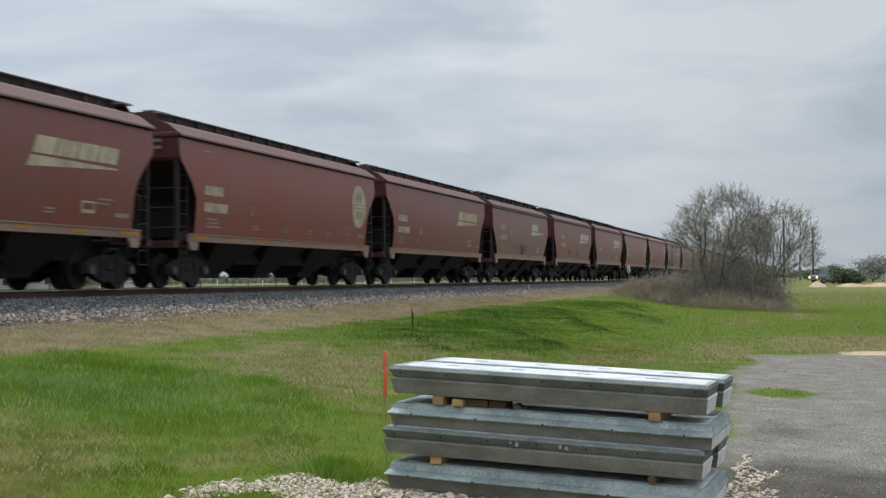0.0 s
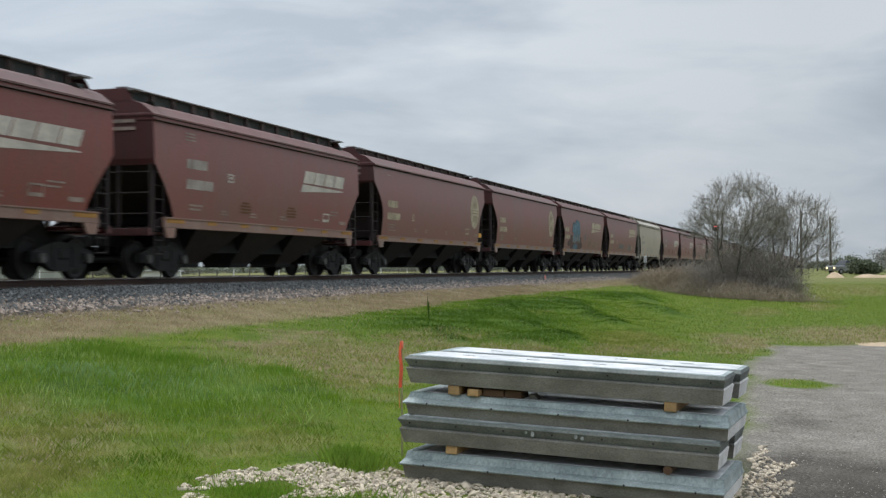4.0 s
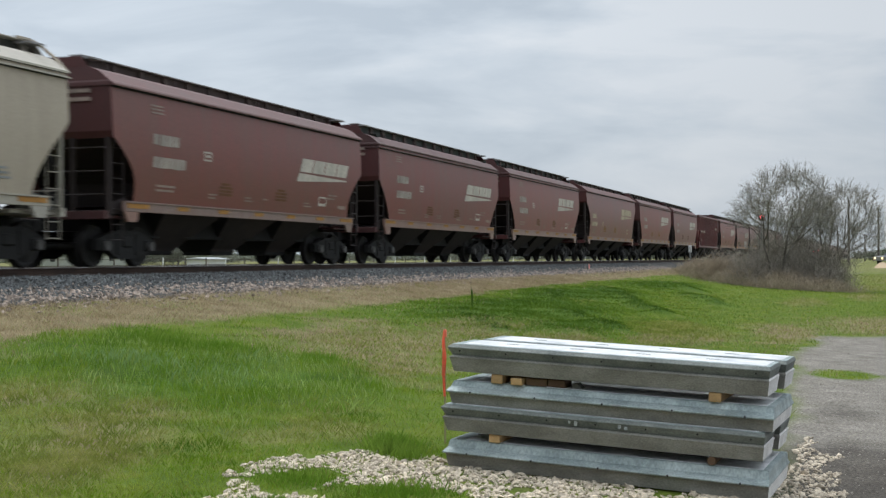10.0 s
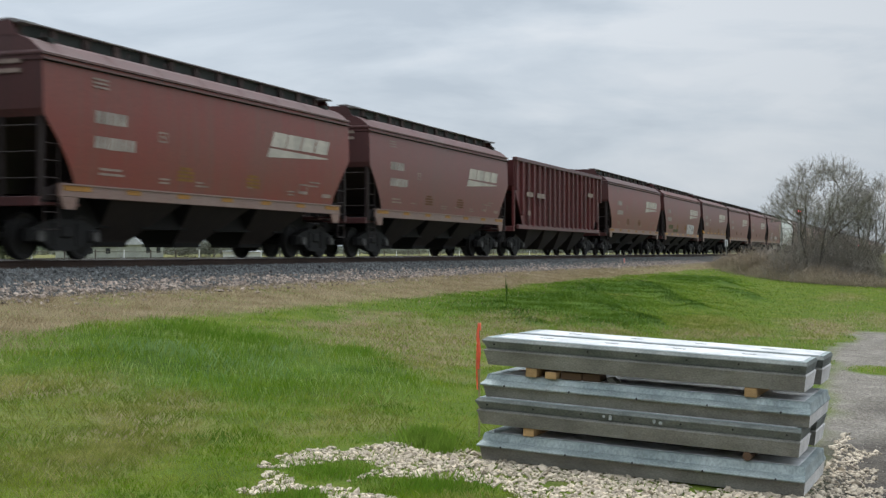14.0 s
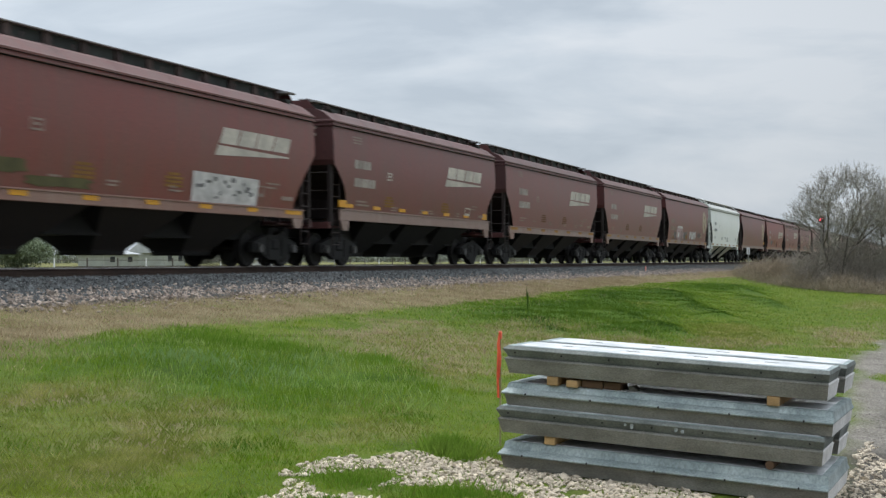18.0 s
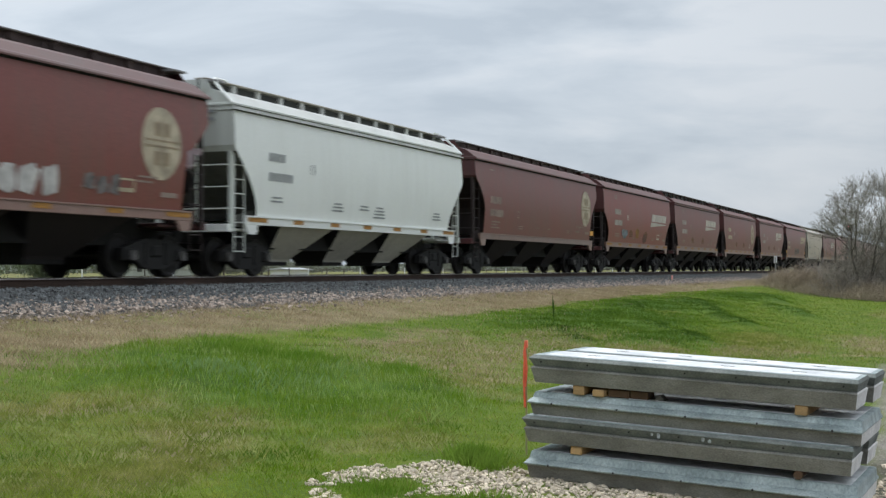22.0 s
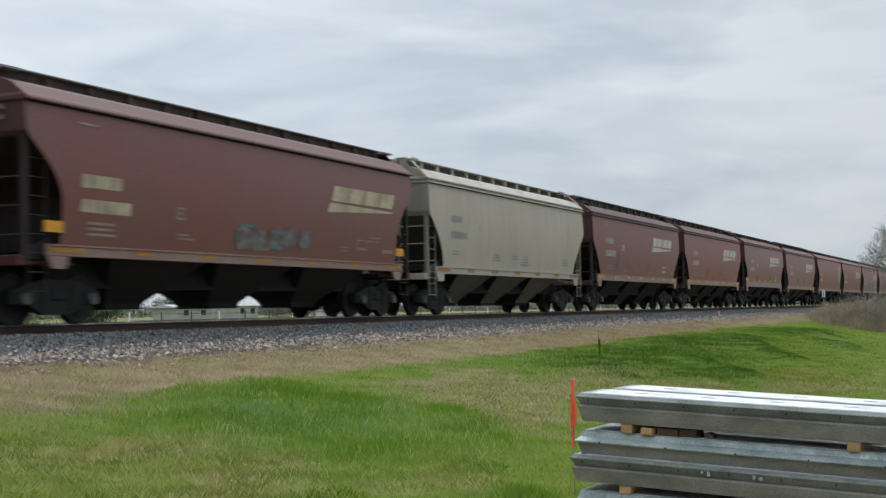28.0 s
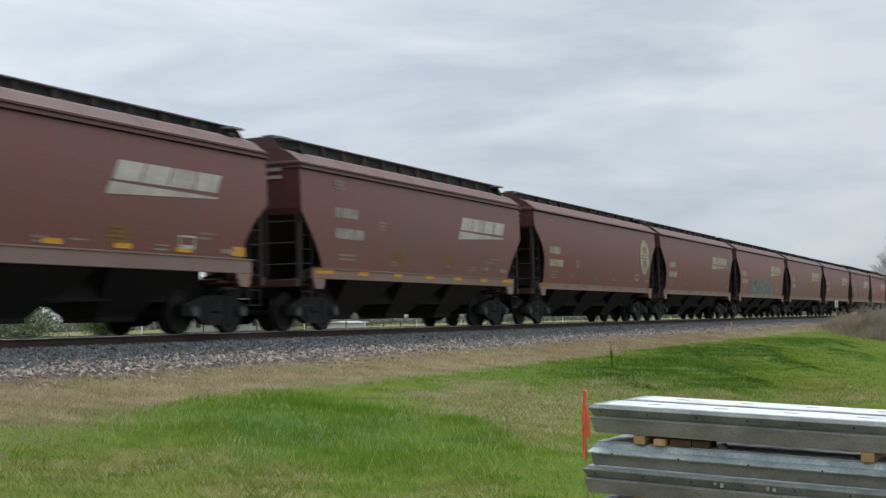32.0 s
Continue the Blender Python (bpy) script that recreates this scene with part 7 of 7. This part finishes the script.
def pickup():
    v = tagged(new("pickup_truck"), "silver-grey pickup truck with headlamps lit at the far crossing", "vehicle")
    v.location = (182.0, -2.0, float(ground_z(182, -2.0)))
    v.rotation_euler = (0, 0, radians(-48))
    bm = bmesh.new()
    rings_solid(bm, [(0.5, 2.6, 0.95, 0, 0), (1.05, 2.65, 0.98, 0, 0), (1.15, 2.55, 0.92, 0, 0)])
    part("body", bm, TRUCK_PAINT, v)
    bm = bmesh.new()
    rings_solid(bm, [(1.14, 1.15, 0.9, 0.1, 0), (1.82, 0.75, 0.75, 0.25, 0), (1.88, 0.65, 0.68, 0.25, 0)])
    part("cab", bm, GLASS_DARK, v)
    for sy in (-1, 1):
        bm = bmesh.new()
        tube(bm, (-2.70, sy * 0.7, 0.85), (-2.62, sy * 0.7, 0.85), 0.13, n=14)
        part("headlamp", bm, HEADLAMP, v, "lit headlamp")
        for sx in (-1, 1):
            bm = bmesh.new()
            tube(bm, (sx * 1.7, sy * 0.8, 0.38), (sx * 1.7, sy * 0.99, 0.38), 0.38, n=16)
            wheel = part("wheel", bm, RUBBER, v)
            bm = bmesh.new()
            tube(bm, (sx * 1.7, sy * 0.98, 0.38), (sx * 1.7, sy * 1.0, 0.38), 0.22, n=12)
            part("rim", bm, ALUMINIUM, wheel)


pickup()


def crossing_signal(x, y):
    s = tagged(new("crossing_signal"), "level crossing flasher mast with red lamps lit", "crossing signal")
    s.location = (x, y, float(ground_z(x, y)))
    bm = bmesh.new()
    tube(bm, (0, 0, -0.1), (0, 0, 4.2), 0.07, n=8)
    part("mast", bm, ALUMINIUM, s)
    for sgn in (-1, 1):
        bm = bmesh.new()
        box(bm, -0.02, 0.02, -0.6, 0.6, 3.6, 3.75)
        bmesh.ops.rotate(bm, verts=bm.verts, cent=(0, 0, 3.67), matrix=Matrix.Rotation(sgn * radians(45), 3, "X"))
        part("crossbuck_blade", bm, HOUSE_WHITE, s)
        bm = bmesh.new()
        tube(bm, (-0.03, sgn * 0.3, 1.75), (0.03, sgn * 0.3, 1.75), 0.25, n=14)
        target = part("lamp_target", bm, SIGNAL_BLACK, s)
        bm = bmesh.new()
        tube(bm, (-0.08, sgn * 0.3, 1.75), (-0.04, sgn * 0.3, 1.75), 0.20, n=12)
        part("red_lamp", bm, RED_LAMP, target, "glowing red lamp")


crossing_signal(175.0, 7.57)


def shed(x, y, lx, ly, h, roof, label):
    s = tagged(new("house"), label, "house", "houses behind the track")
    s.location = (x, y, float(ground_z(x, y)))
    bm = bmesh.new()
    box(bm, -lx / 2, lx / 2, -ly / 2, ly / 2, -0.2, h)
    wall = part("wall", bm, HOUSE_WHITE if lx < 5 else HOUSE_WALL, s)
    bm = bmesh.new()
    a = [bm.verts.new((-lx / 2 - 0.4, yy, z)) for yy, z in ((-ly / 2 - 0.4, h - 0.1), (ly / 2 + 0.4, h - 0.1), (0, h + roof))]
    b = [bm.verts.new((lx / 2 + 0.4, yy, z)) for yy, z in ((-ly / 2 - 0.4, h - 0.1), (ly / 2 + 0.4, h - 0.1), (0, h + roof))]
    bm.faces.new(a)
    bm.faces.new(b[::-1])
    for k in range(3):
        bm.faces.new((a[k], b[k], b[(k + 1) % 3], a[(k + 1) % 3]))
    bmesh.ops.recalc_face_normals(bm, faces=bm.faces)
    part("roof", bm, ROOF_GREY, s)
    for k in range(2 if lx > 5 else 0):
        cx = -lx / 2 + lx * (k + 0.5) / 2
        bm = bmesh.new()
        box(bm, cx - 0.5, cx + 0.5, -ly / 2 - 0.06, -ly / 2 - 0.01, h * 0.35, h * 0.75)
        part("window", bm, GLASS_DARK, wall)


shed(166.3, 110.0, 5.6, 6.0, 2.0, 2.3, "white single-storey house with a pale grey roof beyond the track")
shed(147.0, 105.0, 8.0, 4.0, 1.75, 0.35, "long low white shed in the field beyond the track")
shed(126.6, 70.0, 4.4, 2.4, 1.0, 0.1, "small white box trailer in the field beyond the track")
for k, (x, y, rx, h, m) in enumerate(((112.5, 91.9, 4.4, 4.3, LEAF_FIELD), (172.0, 125.0, 4.0, 4.8, LEAF_GREY), (193.5, 120.0, 4.0, 4.4, LEAF_GREY), (194.5, 113.0, 3.4, 4.2, LEAF_GREY), (262.0, 140.0, 6.0, 5.0, LEAF_GREY), (330.0, 130.0, 7.0, 5.0, LEAF_GREY), (98.0, 92.0, 5.2, 4.6, LEAF_FIELD), (430.0, 140.0, 9.0, 6.0, LEAF_GREY), (225.0, 150.0, 5.0, 4.5, LEAF_GREY), (290.0, 165.0, 6.0, 5.0, LEAF))):
    crown("far_tree", x, y, rx, h, 16000 if m is LEAF_FIELD else 6000, m, 60 + k, "rounded grey-green tree in the field beyond the track", True, 0.095, -0.12)


def hedgerow():
    """A low hazy belt of bushes along the far edge of the fields, taller in the distance."""
    rng = np.random.default_rng(77)
    n = 60000
    x = 40 + 2100 * rng.uniform(0, 1, n) ** 1.4
    y = 210 + rng.normal(0, 4, n)
    h = 1.1 + 0.9 * (wobble(x, x * 0.2, 0.09, 2.0) + 0.4 * wobble(x, x * 0.1, 0.4, 5.0)) + 0.9 + 7.0 * smoothstep(300, 1200, x)
    z = 0.9 + h * rng.uniform(0, 1, n) ** 0.7
    v = np.stack([x, y, z], -1)[:, None, :] + rng.normal(0, 1, (n, 3, 3)) * (0.4 + 0.8 * smoothstep(300, 1500, x))[:, None, None]
    v[..., 2] = np.maximum(v[..., 2], 0.8)
    tagged(from_arrays("far_hedgerow", v.reshape(-1, 3), np.arange(3 * n).reshape(-1, 3), LEAF_HAZE), "low hazy grey-green hedgerow beyond the fields", "hedge", kind="stuff")


hedgerow()


def fence():
    f = tagged(new("field_fence"), "pale post-and-rail fence along the far field", "fence")
    for k in range(60):
        bm = bmesh.new()
        x, y = 80.0 + 4.0 * k, 62.0
        tube(bm, (x, y, 0.5), (x, y, 1.9), 0.06, n=5)
        part("post", bm, HOUSE_WHITE if k % 3 == 0 else POLE_WOOD, f)
    for z in (1.2, 1.7):
        bm = bmesh.new()
        box(bm, 80.0, 316.0, 61.97, 62.0, z, z + 0.05)
        part("rail", bm, POLE_WOOD, f)


fence()


def motions():
    """The train runs by, towards the camera's near end; its wheels turn with it."""
    def travelled(t):
        return 16.865 * t + 0.00522 * t * t

    times = [0.0, 2.0, 4.0, 6.0, 8.0, 10.0, 12.0, 14.0, 16.0, 18.0, 20.0, 22.0, 24.0, 26.0, 28.0, 30.0, 32.0]
    for car, x in CARS:
        walk(car, [(t, pose(x - travelled(t), TRACK_Y, RAIL_Z)) for t in times])
    # the two ribbons on the stake: mostly slack, lifted by a gust; the longer one twists edge-on at times
    sway = ((0.0, 1, 0, -71), (1.0, 0, 1, -71), (3.0, 1, 0, -71), (5.8, 0, 0, -71), (6.1, 1, -1, -66), (6.3, 3, -2, -30), (6.6, 5, -4, 0), (7.0, 6, -5, 0), (7.4, 5, -4, 0), (7.8, 2, -2, 0), (8.2, 0, 0, 0),
            (12.0, 1, 0, -10), (13.0, 1, 0, -40), (14.5, 1, 0, -25), (17.0, 1, 0, 0), (18.0, 2, 1, 0), (21.5, 1, 0, 0), (23.0, 1, 0, -60), (24.0, 1, 0, -71), (25.5, 1, -1, -45), (28.0, 1, -4, 0), (30.0, 1, 0, 0), (32.0, 2, -5, 0))
    long_ribbon, short_ribbon = RIBBONS
    walk(long_ribbon, [(t, pose(0, 0, 0.97, rx=a, rz=turn)) for t, a, _, turn in sway])
    walk(short_ribbon, [(t, pose(0, 0, 0.97, rx=b)) for t, _, b, _ in sway])
    wheels = [o for car, _ in CARS for o in car.children_recursive if o.name.startswith("wheelset")]
    first = wheels[0]
    walk(first, [(k / FPS, Matrix.Rotation(-travelled(k / FPS) / 0.457, 4, "Y")) for k in range(32 * FPS + 1)])
    for o in wheels[1:]:
        o.rotation_mode = "QUATERNION"
        o.animation_data_create()
        o.animation_data.action = first.animation_data.action
        o.animation_data.action_slot = first.animation_data.action_slot


motions()
